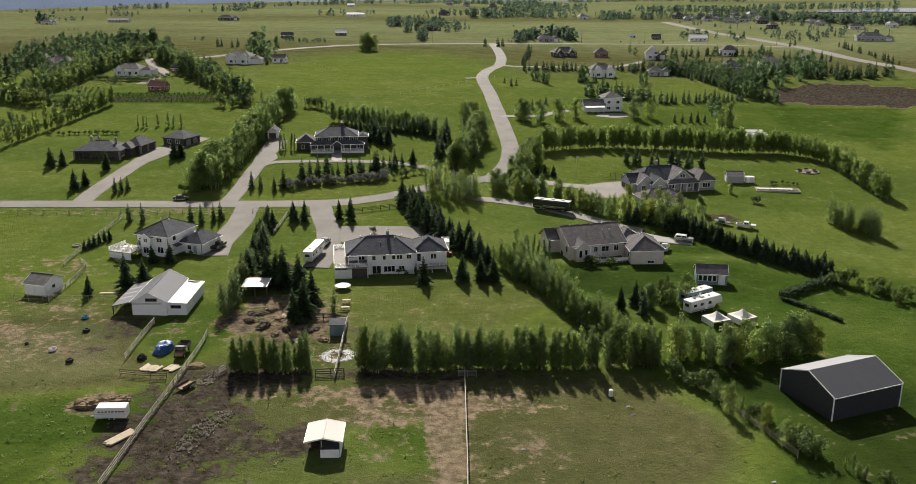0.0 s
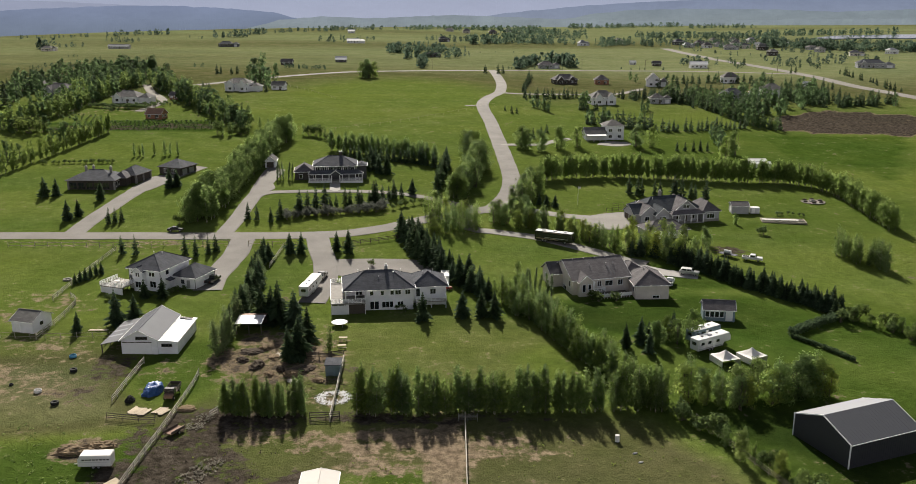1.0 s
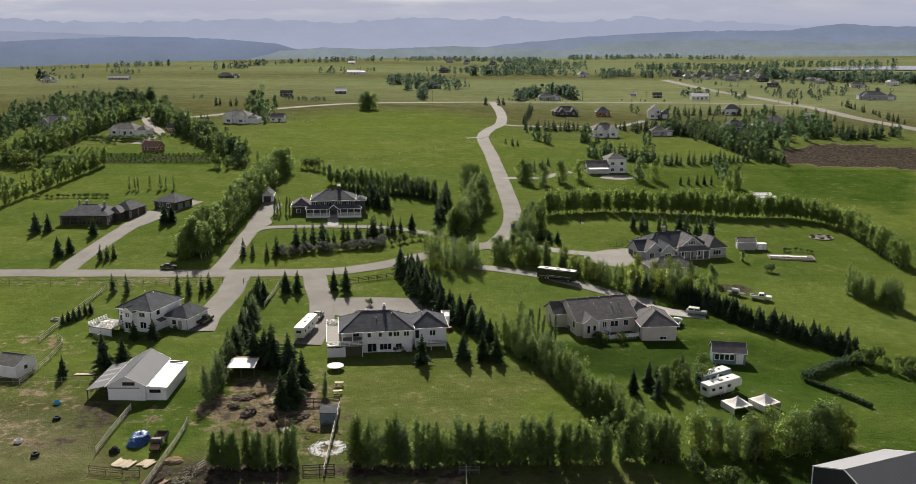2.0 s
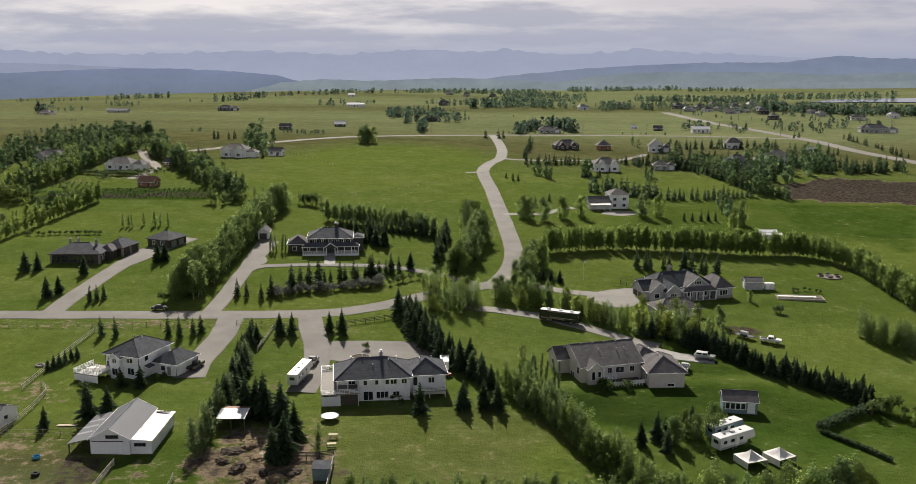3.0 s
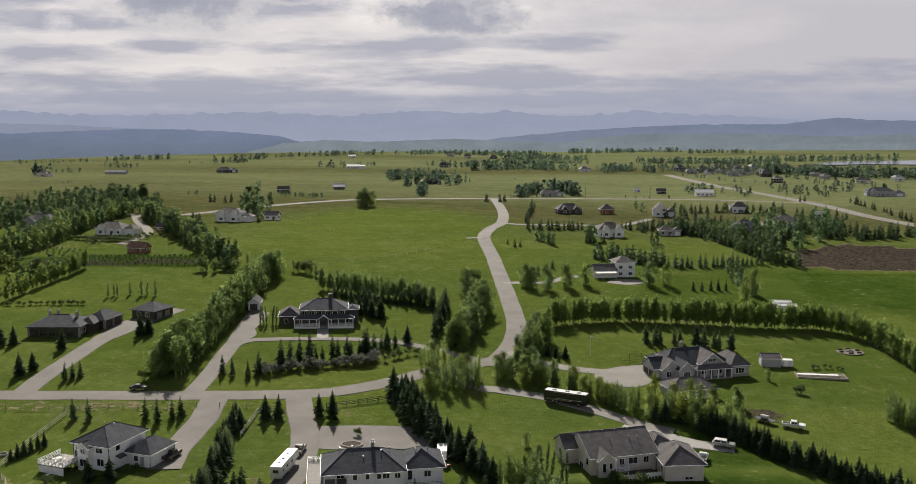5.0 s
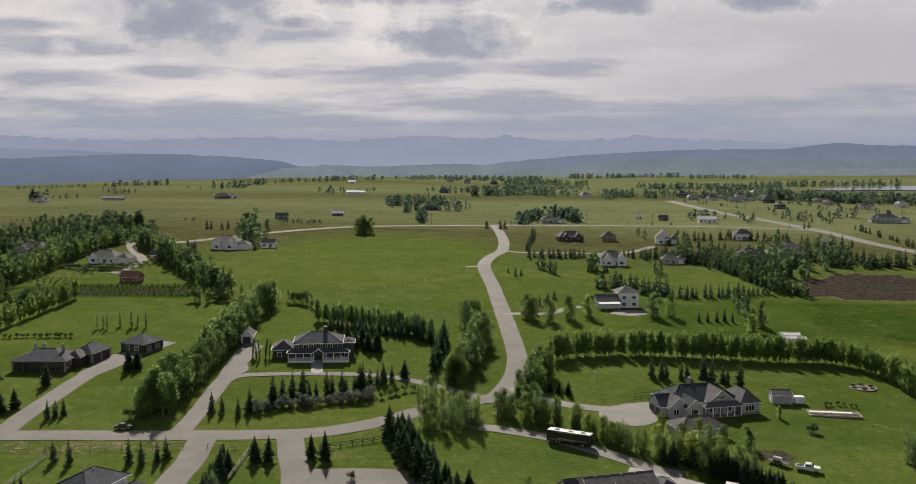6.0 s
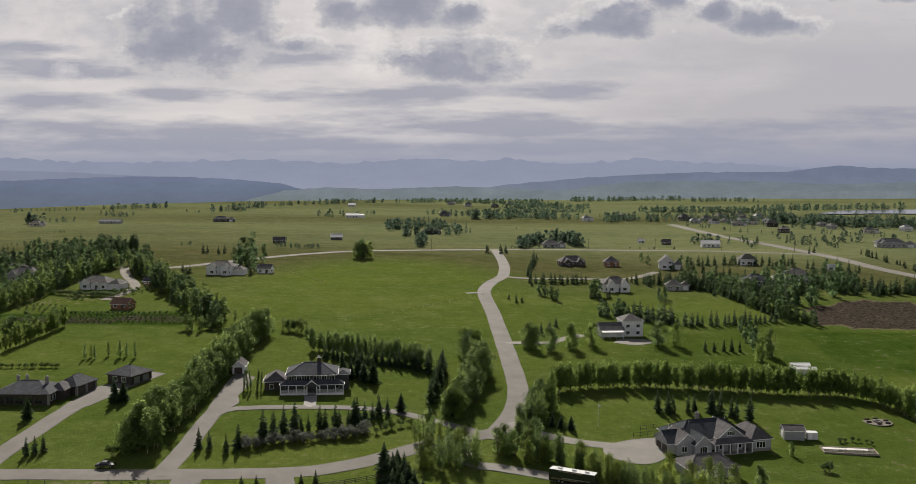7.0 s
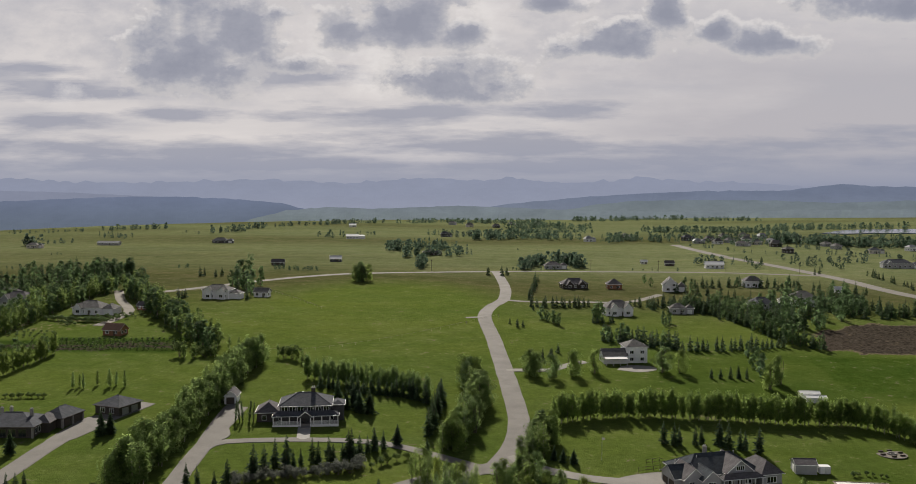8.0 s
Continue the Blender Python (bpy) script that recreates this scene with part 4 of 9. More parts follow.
def midway_house():
    h = House("house", (-21.9, 207.0), 8, "pale grey two-level house with charcoal hip roof and a white deck", local=(0, 0))
    h.wall(0, 0, 11.2, 10.5, 5.1, "white")
    h.wall(-4.8, 3.2, 4.8, 7.3, 5.1, "white")
    h.roof(-4.8, 0, 16.0, 10.5, 5.1, "hip", 3.1, "shingle", 0.6)
    h.block(11.2, 2.6, 8.2, 9.0, 4.5, "white", "hip", 2.6, "shingle")
    h.deck(-8.2, -2.4, 8.1, 5.6, 2.7, rail="swe")
    h.deck(-8.2, 3.2, 3.3, 10.4, 2.7, rail="wn")
    part("deck_skirt", box(-8.1, -4.2, -2.32, -2.26, -0.6, 2.2), "white", h.root)
    part("lattice", box(-4.1, -0.1, -1.9, -1.84, -0.6, 2.2), "dark_wood", h.root, "dark lattice under the deck")
    for x in (-4.7, -2.4, -0.2):
        h.post(x, 0.1, 2.7, 5.0, 0.1)
    for x, wd, p in ((1.4, 0.8, 1), (3.9, 0.7, 1), (6.2, 0.8, 1), (7.6, 1.3, 2), (9.9, 1.1, 2)):
        h.window("s", 0, x, 3.6, wd, 1.0, panes=p)
    h.window("s", 0, 2.0, 0.15, 2.0, 1.9, panes=2, name="patio_door")
    h.window("s", 0, 5.1, 0.5, 2.6, 1.4, panes=3)
    h.window("s", 0, 8.1, 0.9, 1.3, 0.9, panes=2)
    h.window("s", 3.2, -3.9, 3.5, 1.2, 1.0, panes=2)
    h.window("s", 3.2, -1.5, 2.8, 1.4, 2.0, panes=2, name="patio_door")
    h.window("s", 2.6, 12.6, 2.0, 0.9, 1.9)
    h.window("s", 2.6, 16.2, 2.5, 1.3, 1.2, panes=2)
    h.deck(12.0, 0.2, 7.2, 2.3, 1.4, rail="se")
    for x, y, z in ((-1.5, 6.5, 7.6), (1.0, 5.6, 8.1), (6.8, 4.3, 7.4), (3.2, 3.2, 6.8), (8.6, 5.6, 7.6), (14.0, 6.6, 6.6), (16.6, 6.6, 6.9)):
        h.vent(x, y, z)
    h.chimney(5.2, 5.9, 6.8, 9.0, 0.7, "metal_pale")
    bed = thing("flower_bed", -24.6, 235.4, 0, "round stone-edged flower bed in the forecourt", "flower bed")
    edge = bmesh.new()
    for i in range(26):
        a, b = 2 * math.pi * i / 26, 2 * math.pi * (i + 0.86) / 26
        slab([(2.6 * math.cos(a), 1.9 * math.sin(a), 0.32), (2.6 * math.cos(b), 1.9 * math.sin(b), 0.32), (2.25 * math.cos(b), 1.6 * math.sin(b), 0.32), (2.25 * math.cos(a), 1.6 * math.sin(a), 0.32)], 0.5, edge)
    part("stone_edging", edge, "stone", bed)
    soil = bmesh.new()
    slab([(2.24 * math.cos(2 * math.pi * i / 26), 1.59 * math.sin(2 * math.pi * i / 26), 0.22) for i in range(26)], 0.4, soil)
    part("soil", soil, "spoil", bed)


def white_house():
    h = House("house", (-73.4, 217.2), -20, "white two-storey house with grey hip roof, deck and attached garage", local=(10.6, 0))
    h.block(1.2, 0, 9.4, 11.5, 5.5, "white", "hip", 2.7, "shingle", 0.6)
    h.block(3.4, -1.3, 2.8, 1.7, 5.1, "white", "gy", 1.0, "shingle", 0.35)
    h.block(10.6, 5.0, 6.4, 8.0, 2.9, "white", "hip", 2.3, "shingle")
    h.deck(-3.4, -5.4, 6.6, 6.4, 1.9, rail="swe")
    part("skirt", box(-3.3, 3.1, -5.3, -5.22, -1.0, 1.66), "white", h.root)
    part("skirt", box(-3.32, -3.24, -5.2, 0.9, -1.0, 1.66), "white", h.root)
    part("deck_stairs", prism([(-0.6, -0.9), (0.9, -0.9), (0.9, -0.5), (0.4, -0.5), (0.4, -0.1), (-0.1, -0.1), (-0.1, 0.3), (-0.6, 0.3)], -6.6, -5.4), "trim", h.root)
    for x, z, wd in ((2.4, 3.8, 1.3), (4.8, 3.8, 1.1), (8.0, 3.8, 1.6)):
        h.window("s", -1.3 if x == 4.8 else 0, x, z, wd, 1.0, panes=2)
    for x, wd in ((4.8, 1.6), (8.2, 1.7)):
        h.window("s", -1.3 if x == 4.8 else 0, x, 1.0, wd, 1.5, panes=2)
        h.window("s", -1.3 if x == 4.8 else 0, x, -0.6, 1.4, 0.6, panes=2)
    h.window("s", 0, 2.2, 1.9, 1.5, 2.0, panes=2, name="patio_door")
    h.window("e", 10.6, 2.6, 3.9, 1.2, 1.1)
    h.window("s", 5.0, 13.2, 1.0, 1.1, 1.1)
    h.door("s", 5.0, 14.9, 0.0, 0.95, 2.05)
    h.door("e", 17.0, 7.0, 0.0, 2.6, 2.2, "trim", "garage_door")
    h.door("e", 17.0, 10.4, 0.0, 2.6, 2.2, "trim", "garage_door")
    part("awning", slab([(10.7, 1.6, 3.0), (12.0, 1.6, 2.6), (12.0, 3.8, 2.6), (10.7, 3.8, 3.0)], 0.12), "shingle", h.root)
    for x, y in ((10.55, -0.06), (16.95, 4.94), (17.06, 13.0), (1.25, -0.06)):
        h.post(x, y, -0.4, 5.3 if x < 11 else 2.7, 0.05, "dark", "downpipe")
    for x, y, z in ((4.0, 6.5, 7.6), (6.5, 6.5, 7.7), (5.2, 4.2, 7.2), (13.4, 7.5, 4.6), (7.4, 3.0, 6.8)):
        h.vent(x, y, z)


def horse_barn():
    h = House("barn", (-69.4, 178.8), 0, "white metal barn with grey gable roof and two lean-tos", "barn")
    h.block(0, 0, 7.4, 15, 3.0, "white", "gy", 2.0, "metal_mid", 0.35)
    bm = prism([(7.4, -0.8), (11.4, -0.8), (11.4, 2.35), (7.4, 2.55)], 0.4, 14.0)
    part("lean_to_wall", bm, "white", h.root)
    part("lean_to_roof", slab([(7.3, 0.1, 2.85), (11.7, 0.1, 2.55), (11.7, 14.4, 2.55), (7.3, 14.4, 2.85)], 0.14), "metal_white", h.root, "bright white flat sheet roof")
    part("porch_roof", slab([(-4.4, 0.2, 1.9), (0.0, 0.2, 2.9), (0.0, 14.0, 2.9), (-4.4, 14.0, 1.9)], 0.12), "metal_roof", h.root, "open grey lean-to roof with clear strips")
    for y in (4, 7, 10):
        part("skylight_strip", slab([(-4.2, y, 1.965), (-1.2, y, 2.65), (-1.2, y + 0.9, 2.65), (-4.2, y + 0.9, 1.965)], 0.03), "metal_pale", h.root)
    for y in (0.4, 4.8, 9.2, 13.6):
        h.post(-4.2, y, -0.8, 1.8, 0.09, "dark_wood")
    part("sliding_door", box(0.3, 6.2, -0.1, -0.02, 0.0, 2.4), "trim", h.root)
    part("door_track", box(0.2, 6.3, -0.14, -0.02, 2.42, 2.55), "dark_wood", h.root)
    h.window("s", 0, 4.2, 3.1, 2.2, 0.5, "dark_wood", 3)
    h.window("s", 0.4, 9.2, 1.4, 2.0, 0.5, "dark_wood", 3)
    part("roof_rack", box(8.2, 11.0, 13.2, 13.5, 2.8, 3.0), "dark_wood", h.root)
    for i in range(5):
        part("roof_seam", slab([(0.0, 2.5 + 2.6 * i, 3.2), (3.65, 2.5 + 2.6 * i, 5.21), (3.65, 2.55 + 2.6 * i, 5.21), (0.0, 2.55 + 2.6 * i, 3.2)], 0.02), "metal_roof", h.root)


def beige_house():
    h = House("house", (27.8, 223.6), 15, "beige stucco bungalow with brown-grey shingle roof and white fence", local=(0, 0))
    h.block(0, -3.0, 15.4, 13.6, 3.9, "beige", "gx", 3.3, "shingle_brown", 0.5)
    h.block(-3.0, 4.4, 7.5, 6.2, 3.7, "beige", "gx", 2.0, "shingle_brown", 0.5)
    h.block(1.2, -4.6, 3.6, 5.0, 3.7, "beige", "gy", 1.5, "shingle_brown", 0.35)
    h.block(14.6, -1.2, 7.4, 8.8, 3.3, "beige", "hip", 2.4, "shingle_brown")
    h.angled(14.4, -9.0, -11, lambda: h.block(0, 0, 8.4, 11.0, 3.2, "beige", "hip", 2.7, "shingle_brown"))

    def wing_openings():
        h.window("w", 0, 2.4, 0.9, 1.3, 1.2)
        h.window("s", 0, 5.2, -0.2, 1.6, 0.6, panes=2)
        h.door("e", 8.4, 2.4, 0.0, 2.7, 2.2, "trim", "garage_door")
        h.door("e", 8.4, 6.0, 0.0, 2.7, 2.2, "trim", "garage_door")
        for x, y, z in ((3.4, 6.0, 5.6), (4.2, 6.6, 5.6)):
            h.vent(x, y, z, 0.35)
    h.angled(14.4, -9.0, -11, wing_openings)
    for x, wd in ((7.2, 1.0), (9.8, 2.0), (12.9, 1.2)):
        h.window("s", -3.0, x, 1.7, wd, 1.3, panes=2)
    h.window("s", -4.6, 2.4, 1.0, 0.8, 1.9)
    h.window("s", -4.6, 3.9, 1.6, 0.7, 1.3)
    h.window("s", -4.6, 2.4, -0.9, 0.9, 0.6)
    h.door("s", -3.0, 5.5, 0.9, 0.9, 2.1, "trim")
    h.window("w", 0, -1.0, 1.6, 1.2, 1.5)
    h.window("w", 0, 2.2, -0.2, 1.8, 1.2, panes=2)
    h.window("w", -3.0, 7.6, 1.4, 1.6, 1.3, panes=2)
    h.window("s", -1.2, 16.0, 1.2, 1.2, 1.2)
    h.deck(5.0, -5.0, 3.0, 2.0, 0.9, rail="se")
    for x, y, z in ((2.4, 3.6, 6.9), (5.4, 3.6, 6.9), (8.4, 3.6, 6.9), (11.4, 3.6, 6.9), (6.0, 1.2, 6.0), (10.5, 1.0, 6.0), (12.5, 1.0, 6.0), (17, 3.5, 5.3)):
        h.vent(x, y, z, 0.45)
    for y in (1.6, 2.4):
        part("flashing", slab([(9.0 + y, -2.6, 4.32), (9.25 + y, -2.6, 4.32), (9.25 + y, 0.6, 5.86), (9.0 + y, 0.6, 5.86)], 0.04), "metal_roof", h.root)
    part("patio", box(8.2, 14.3, -6.8, -3.1, -0.5, 0.12), "dark_wood", h.root)
    f = thing("fence", 0, 0, 0, "low white picket fence behind the beige house", "fence")
    f.matrix_basis = h.root.matrix_basis @ pose(5.4, -7.2, 0)
    for i in range(12):
        part("picket_panel", box(i * 0.75 + 0.06, i * 0.75 + 0.69, -0.02, 0.02, 0.1, 1.0), "trim", f)
        part("post", box(i * 0.75 - 0.05, i * 0.75 + 0.05, -0.05, 0.05, -0.4, 1.15), "trim", f)


def grey_house():
    h = House("house", (62.1, 284.8), 14, "large grey house with many gables and dark slate roof", local=(8.5, -1.6))
    h.block(6.8, 2.4, 20.7, 11.4, 3.4, "grey", "hip", 3.7, "shingle_green", 0.6)
    h.block(3.2, 1.6, 6.0, 7.4, 3.2, "grey", "gx", 2.3, "shingle_green", 0.4)
    h.block(5.2, 0.2, 5.6, 8.0, 3.3, "grey", "gy", 2.5, "shingle_brown", 0.4)
    h.block(9.4, -1.6, 4.8, 6.5, 3.3, "grey", "gy", 2.1, "shingle_green", 0.4)
    h.block(17.2, 0.6, 7.6, 9.0, 3.9, "grey", "gy", 3.0, "shingle_brown", 0.4)
    h.block(26.4, -0.8, 5.8, 10.5, 3.3, "grey", "hip", 2.7, "shingle_brown")
    h.roof(15.0, -1.8, 11.2, 2.5, 3.0, "hip", 1.0, "shingle_brown", 0.3)
    for x in (15.2, 17.4, 19.6, 21.8, 24.0, 26.1):
        h.post(x, -1.6, -0.4, 2.9, 0.13)
    part("porch_floor", box(15, 26.3, -1.8, 0.55, -0.8, 0.05), "stone", h.root)
    part("porch_steps", box(19.4, 22.0, -3.2, -1.8, -0.8, -0.35), "stone", h.root)
    h.window("s", 0.6, 21.0, 4.4, 2.2, 1.0, panes=4)
    h.window("s", 0.6, 18.4, 0.8, 1.5, 1.6, panes=2)
    h.door("s", 0.6, 20.9, 0.05, 1.1, 2.2, "dark_wood")
    h.window("s", 0.6, 23.4, 0.8, 1.5, 1.6, panes=2)
    h.window("s", -1.6, 11.8, 0.9, 2.0, 1.6, panes=3)
    h.window("s", 0.2, 7.2, 0.9, 1.4, 1.5, panes=2)
    h.window("s", -0.8, 29.2, 0.9, 2.6, 1.5, panes=3)
    h.window("s", 2.4, 15.6, 0.9, 1.6, 1.5, panes=2)
    for y in (3.5, 6.9):
        h.door("w", 3.2, y, 0.0, 2.7, 2.3, "dark_wood", "garage_door")
    part("stone_base", box(26.35, 32.3, -0.92, -0.84, -0.9, 0.7), "stone", h.root)
    part("stone_base", box(9.35, 14.25, -1.72, -1.64, -0.9, 0.7), "stone", h.root)
    h.chimney(16.0, 10.0, 5.4, 8.2, 0.9, "stone")
    for x, y, z in ((12, 7, 6.6), (7, 9.0, 5.4), (23.4, 8.2, 6.7)):
        h.vent(x, y, z, 0.3)
    g = House("garage", (64.0, 271.0), 14, "low brown-roofed garage half hidden by willows", "garage", (6.5, 0))
    g.block(0, 0, 13, 8, 2.7, "grey", "hip", 2.4, "shingle_brown")
    g.door("s", 0, 3.2, 0, 2.7, 2.2, "trim", "garage_door")
    g.door("s", 0, 7.4, 0, 2.7, 2.2, "trim", "garage_door")
    g.window("s", 0, 11, 1.0, 1.2, 1.0)
    s = House("shed", (91.5, 299.6), -4, "grey garden shed with brown roof on the lawn", "shed")
    s.block(0, 0, 5.6, 4.6, 2.5, "grey", "gx", 1.0, "shingle_brown", 0.25)
    s.door("w", 0, 2.2, 0, 1.5, 2.0, "trim")
    c = thing("container", *(98.4, 299.5), -4, "small white cargo box beside the garden shed", "container")
    part("body", box(-0.5, 2.4, 0, 2.2, 0.1, 2.1, None, 0.05), "metal_white", c)
    part("door", box(-0.3, 0.8, -0.04, 0.0, 0.2, 2.0), "trim", c)


def manor():
    h = House("house", (-55.0, 329.8), 6, "dark two-storey manor with white trim, front porch and hip roof", local=(0, 0))
    h.wall(2.2, 2.6, 15.0, 11, 5.7, "dark")
    h.roof(2.2, 2.6, 15.0, 11, 5.7, "hip", 2.9, "shingle", 0.7)
    h.wall(0.4, 3.4, 19.0, 8, 3.2, "dark", name="ground_floor")
    h.roof(0.2, 0.2, 19.4, 3.0, 3.1, "hip", 1.1, "shingle", 0.35)
    part("porch_floor", box(0, 19.8, 0, 3.4, -0.9, 0.55), "stone", h.root)
    for i in range(9):
        if i != 4:
            h.post(0.2 + 19.4 * i / 8, 0.2, 0.5, 3.0, 0.13)
    for a, b in ((0.2, 8.2), (11.6, 19.6)):
        for zz in (0.6, 0.88, 1.16, 1.45):
            part("railing", box(a, b, 0.15, 0.25, zz, zz + 0.1), "trim", h.root)
        for i in range(9):
            x = a + (b - a) * i / 8
            part("baluster", box(x - 0.04, x + 0.04, 0.16, 0.24, 0.55, 1.5), "trim", h.root)
    part("porch_skirt", box(0, 8.2, -0.08, -0.004, -0.8, 0.5), "trim", h.root)
    part("porch_skirt", box(11.6, 19.8, -0.08, -0.004, -0.8, 0.5), "trim", h.root)
    h.block(8.2, -0.8, 3.4, 3.6, 3.2, "dark", "gy", 1.3, "shingle", 0.4, z0=2.7)
    for x in (8.4, 11.4):
        h.post(x, -0.6, -0.4, 3.2, 0.15)
    part("front_steps", box(8.4, 11.4, -2.6, 0, -0.9, 0.1), "stone", h.root)
    h.door("s", 3.4, 9.9, 0.55, 1.4, 2.2, "dark_wood")
    for x in (3.4, 5.8, 8.2, 11.2, 13.6, 16.0):
        h.window("s", 2.6, x, 4.1, 1.5, 1.2, panes=2)
    for x in (2.6, 5.6, 14.2, 17.2):
        h.window("s", 3.4, x, 1.1, 1.9, 1.5, panes=2)
    h.block(-5.2, 4.8, 6.6, 9.0, 3.3, "brown", "hip", 2.5, "shingle_brown", 0.5)
    h.block(17.6, 6.0, 3.6, 6.0, 5.0, "dark", "hip", 1.0, "shingle", 0.4)
    h.window("s", 4.8, -3.0, 0.9, 1.2, 1.3)
    h.chimney(11.8, 8.6, 7.8, 9.8, 1.2, "brown")
    for x, y, z in ((6.5, 7.6, 8.2), (8.6, 8.0, 8.5)):
        h.vent(x, y, z, 0.3)
    g = House("garage", (-75.4, 351.9), 4, "small pale garage with gable roof beside the drive", "garage")
    g.block(0, 0, 4.0, 6.5, 2.7, "white", "gy", 1.7, "shingle_brown", 0.35)
    g.door("s", 0, 2.0, 0, 2.6, 2.2, "dark_wood", "garage_door")


def dark_bungalow():
    h = House("house", (-121.0, 316.2), 0, "dark stone bungalow with charcoal hip roof and chimneys", local=(16.2, 0))
    h.block(0, 0, 16.2, 12.0, 3.4, "brown", "hip", 2.7, "shingle", 0.8, fascia="dark_wood")
    h.block(14.0, 5.0, 4.6, 7.0, 3.2, "brown", "hip", 1.9, "shingle_brown", 0.5, fascia="dark_wood")
    for x in (1.8, 4.6, 7.4, 10.2, 13.2):
        h.window("s", 0, x, 0.4, 2.2, 2.1, "dark_wood", 2)
    for y in (2.0, 4.0):
        h.window("e", 16.2, y, 0.9, 1.0, 1.5, "trim", 1)
    h.post(16.2, 0.0, -0.4, 3.3, 0.28, "stone", "corner_pier")
    h.post(0.0, 0.0, -0.4, 3.3, 0.28, "stone", "corner_pier")

    def garage_wing():
        h.block(-7.0, 0, 7.0, 9.6, 3.4, "brown", "hip", 2.5, "shingle", 0.6, fascia="dark_wood")
        for y in (2.6, 6.8):
            h.door("e", 0.0, y, 0, 2.8, 2.4, "dark_wood", "garage_door")
        for y in (0.1, 4.7, 9.5):
            h.post(0.05, y, -0.4, 3.3, 0.32, "stone", "corner_pier")
        h.window("s", 0, -3.4, 0.9, 1.3, 1.4)
    h.angled(20.6, 9.2, -13, garage_wing)
    h.door("e", 18.6, 8.6, 0, 1.2, 2.2, "dark_wood")
    for x, y in ((3.8, 7.4), (6.2, 8.2), (13.2, 6.0)):
        h.chimney(x, y, 4.6, 6.9, 0.75, "stone")
    g = House("garage", (-104.0, 337.0), -22, "detached dark garage with charcoal hip roof", "garage", (9.6, 0))
    g.block(0, 0, 9.6, 9.5, 3.0, "brown", "hip", 2.4, "shingle", 0.6, fascia="dark_wood")
    g.door("e", 9.6, 2.6, 0, 2.7, 2.3, "door", "garage_door")
    g.door("e", 9.6, 6.6, 0, 2.7, 2.3, "door", "garage_door")
    g.window("s", 0, 3.0, 0.9, 1.6, 1.4, panes=2)
    g.window("s", 0, 6.6, 0.9, 1.6, 1.4, panes=2)


def steel_shed():
    h = House("shed", (63.2, 137.2), 22.5, "large charcoal steel shed with pale ridge trim on the grass", "shed")
    W, D, H, R = 15.3, 12.6, 4.2, 2.4
    h.wall(0, 0, W, D, H, "metal_dark", -0.6, "gx", R)
    ob = part("roof", slab([(-0.1, -0.15, H + 0.05), (W + 0.1, -0.15, H + 0.05), (W + 0.1, D / 2, H + R + 0.12), (-0.1, D / 2, H + R + 0.12)], 0.08), "metal_roof", h.root)
    # The far slope takes a paler sheet, so sunlight is in its colour.
    part("roof", slab([(W + 0.1, D + 0.15, H + 0.05), (-0.1, D + 0.15, H + 0.05), (-0.1, D / 2, H + R + 0.12), (W + 0.1, D / 2, H + R + 0.12)], 0.08), "metal_pale", h.root, "far roof slope coloured paler for the light on it")
    for i in range(22):
        x = 0.3 + i * (W - 0.6) / 21
        part("roof_rib", slab([(x, -0.15, H + 0.062), (x + 0.05, -0.15, H + 0.062), (x + 0.05, D / 2, H + R + 0.132), (x, D / 2, H + R + 0.132)], 0.03), "metal_roof", ob)
    for x in (-0.16, W + 0.06):
        b = prism([(-0.18, H - 0.12), (-0.18, H + 0.1), (D / 2, H + R + 0.18), (D + 0.18, H + 0.1), (D + 0.18, H - 0.12), (D / 2, H + R - 0.04)], x, x + 0.1)
        b.transform(Matrix(((0, 1, 0, 0), (1, 0, 0, 0), (0, 0, 1, 0), (0, 0, 0, 1))))
        bmesh.ops.recalc_face_normals(b, faces=b.faces)
        part("verge_trim", b, "trim", h.root)
    for x, y in ((-0.02, -0.02), (W + 0.02, -0.02), (-0.02, D + 0.02), (W + 0.02, D + 0.02)):
        h.post(x, y, -0.5, H, 0.09, "trim", "corner_trim")
    part("eave_trim", box(-0.1, W + 0.1, -0.24, -0.16, H - 0.12, H + 0.02), "trim", h.root)
    for i in range(30):
        part("wall_rib", box(0.25 + i * (W - 0.5) / 29 - 0.03, 0.25 + i * (W - 0.5) / 29 + 0.03, -0.045, -0.004, -0.5, H - 0.15), "metal_dark", h.root)


def field_shelter():
    h = House("shelter", (-23.4, 123.0), 2, "open white horse shelter with a pale gable roof", "shelter")
    h.roof(0, 0, 5.2, 5.6, 2.5, "gy", 0.6, "metal_cream", 0.3)
    for x in (0.1, 2.3, 5.1):
        for y in (0.1, 5.1):
            h.post(x, y, -0.5, 2.6, 0.08, "pale_rail")
    part("side_wall", box(5.1, 5.2, 0, 5.2, -0.4, 2.6), "white", h.root)
    part("back_wall", box(0, 5.2, 5.1, 5.2, -0.4, 2.6), "white", h.root)
    part("feed_box", box(2.1, 5.0, -0.3, 1.6, -0.3, 1.35), "white", h.root)
    part("feed_lid", slab([(2.0, -0.45, 1.42), (5.05, -0.45, 1.42), (5.05, 1.7, 1.75), (2.0, 1.7, 1.75)], 0.08), "metal_roof", h.root, "dark sheet lid of the feed box")


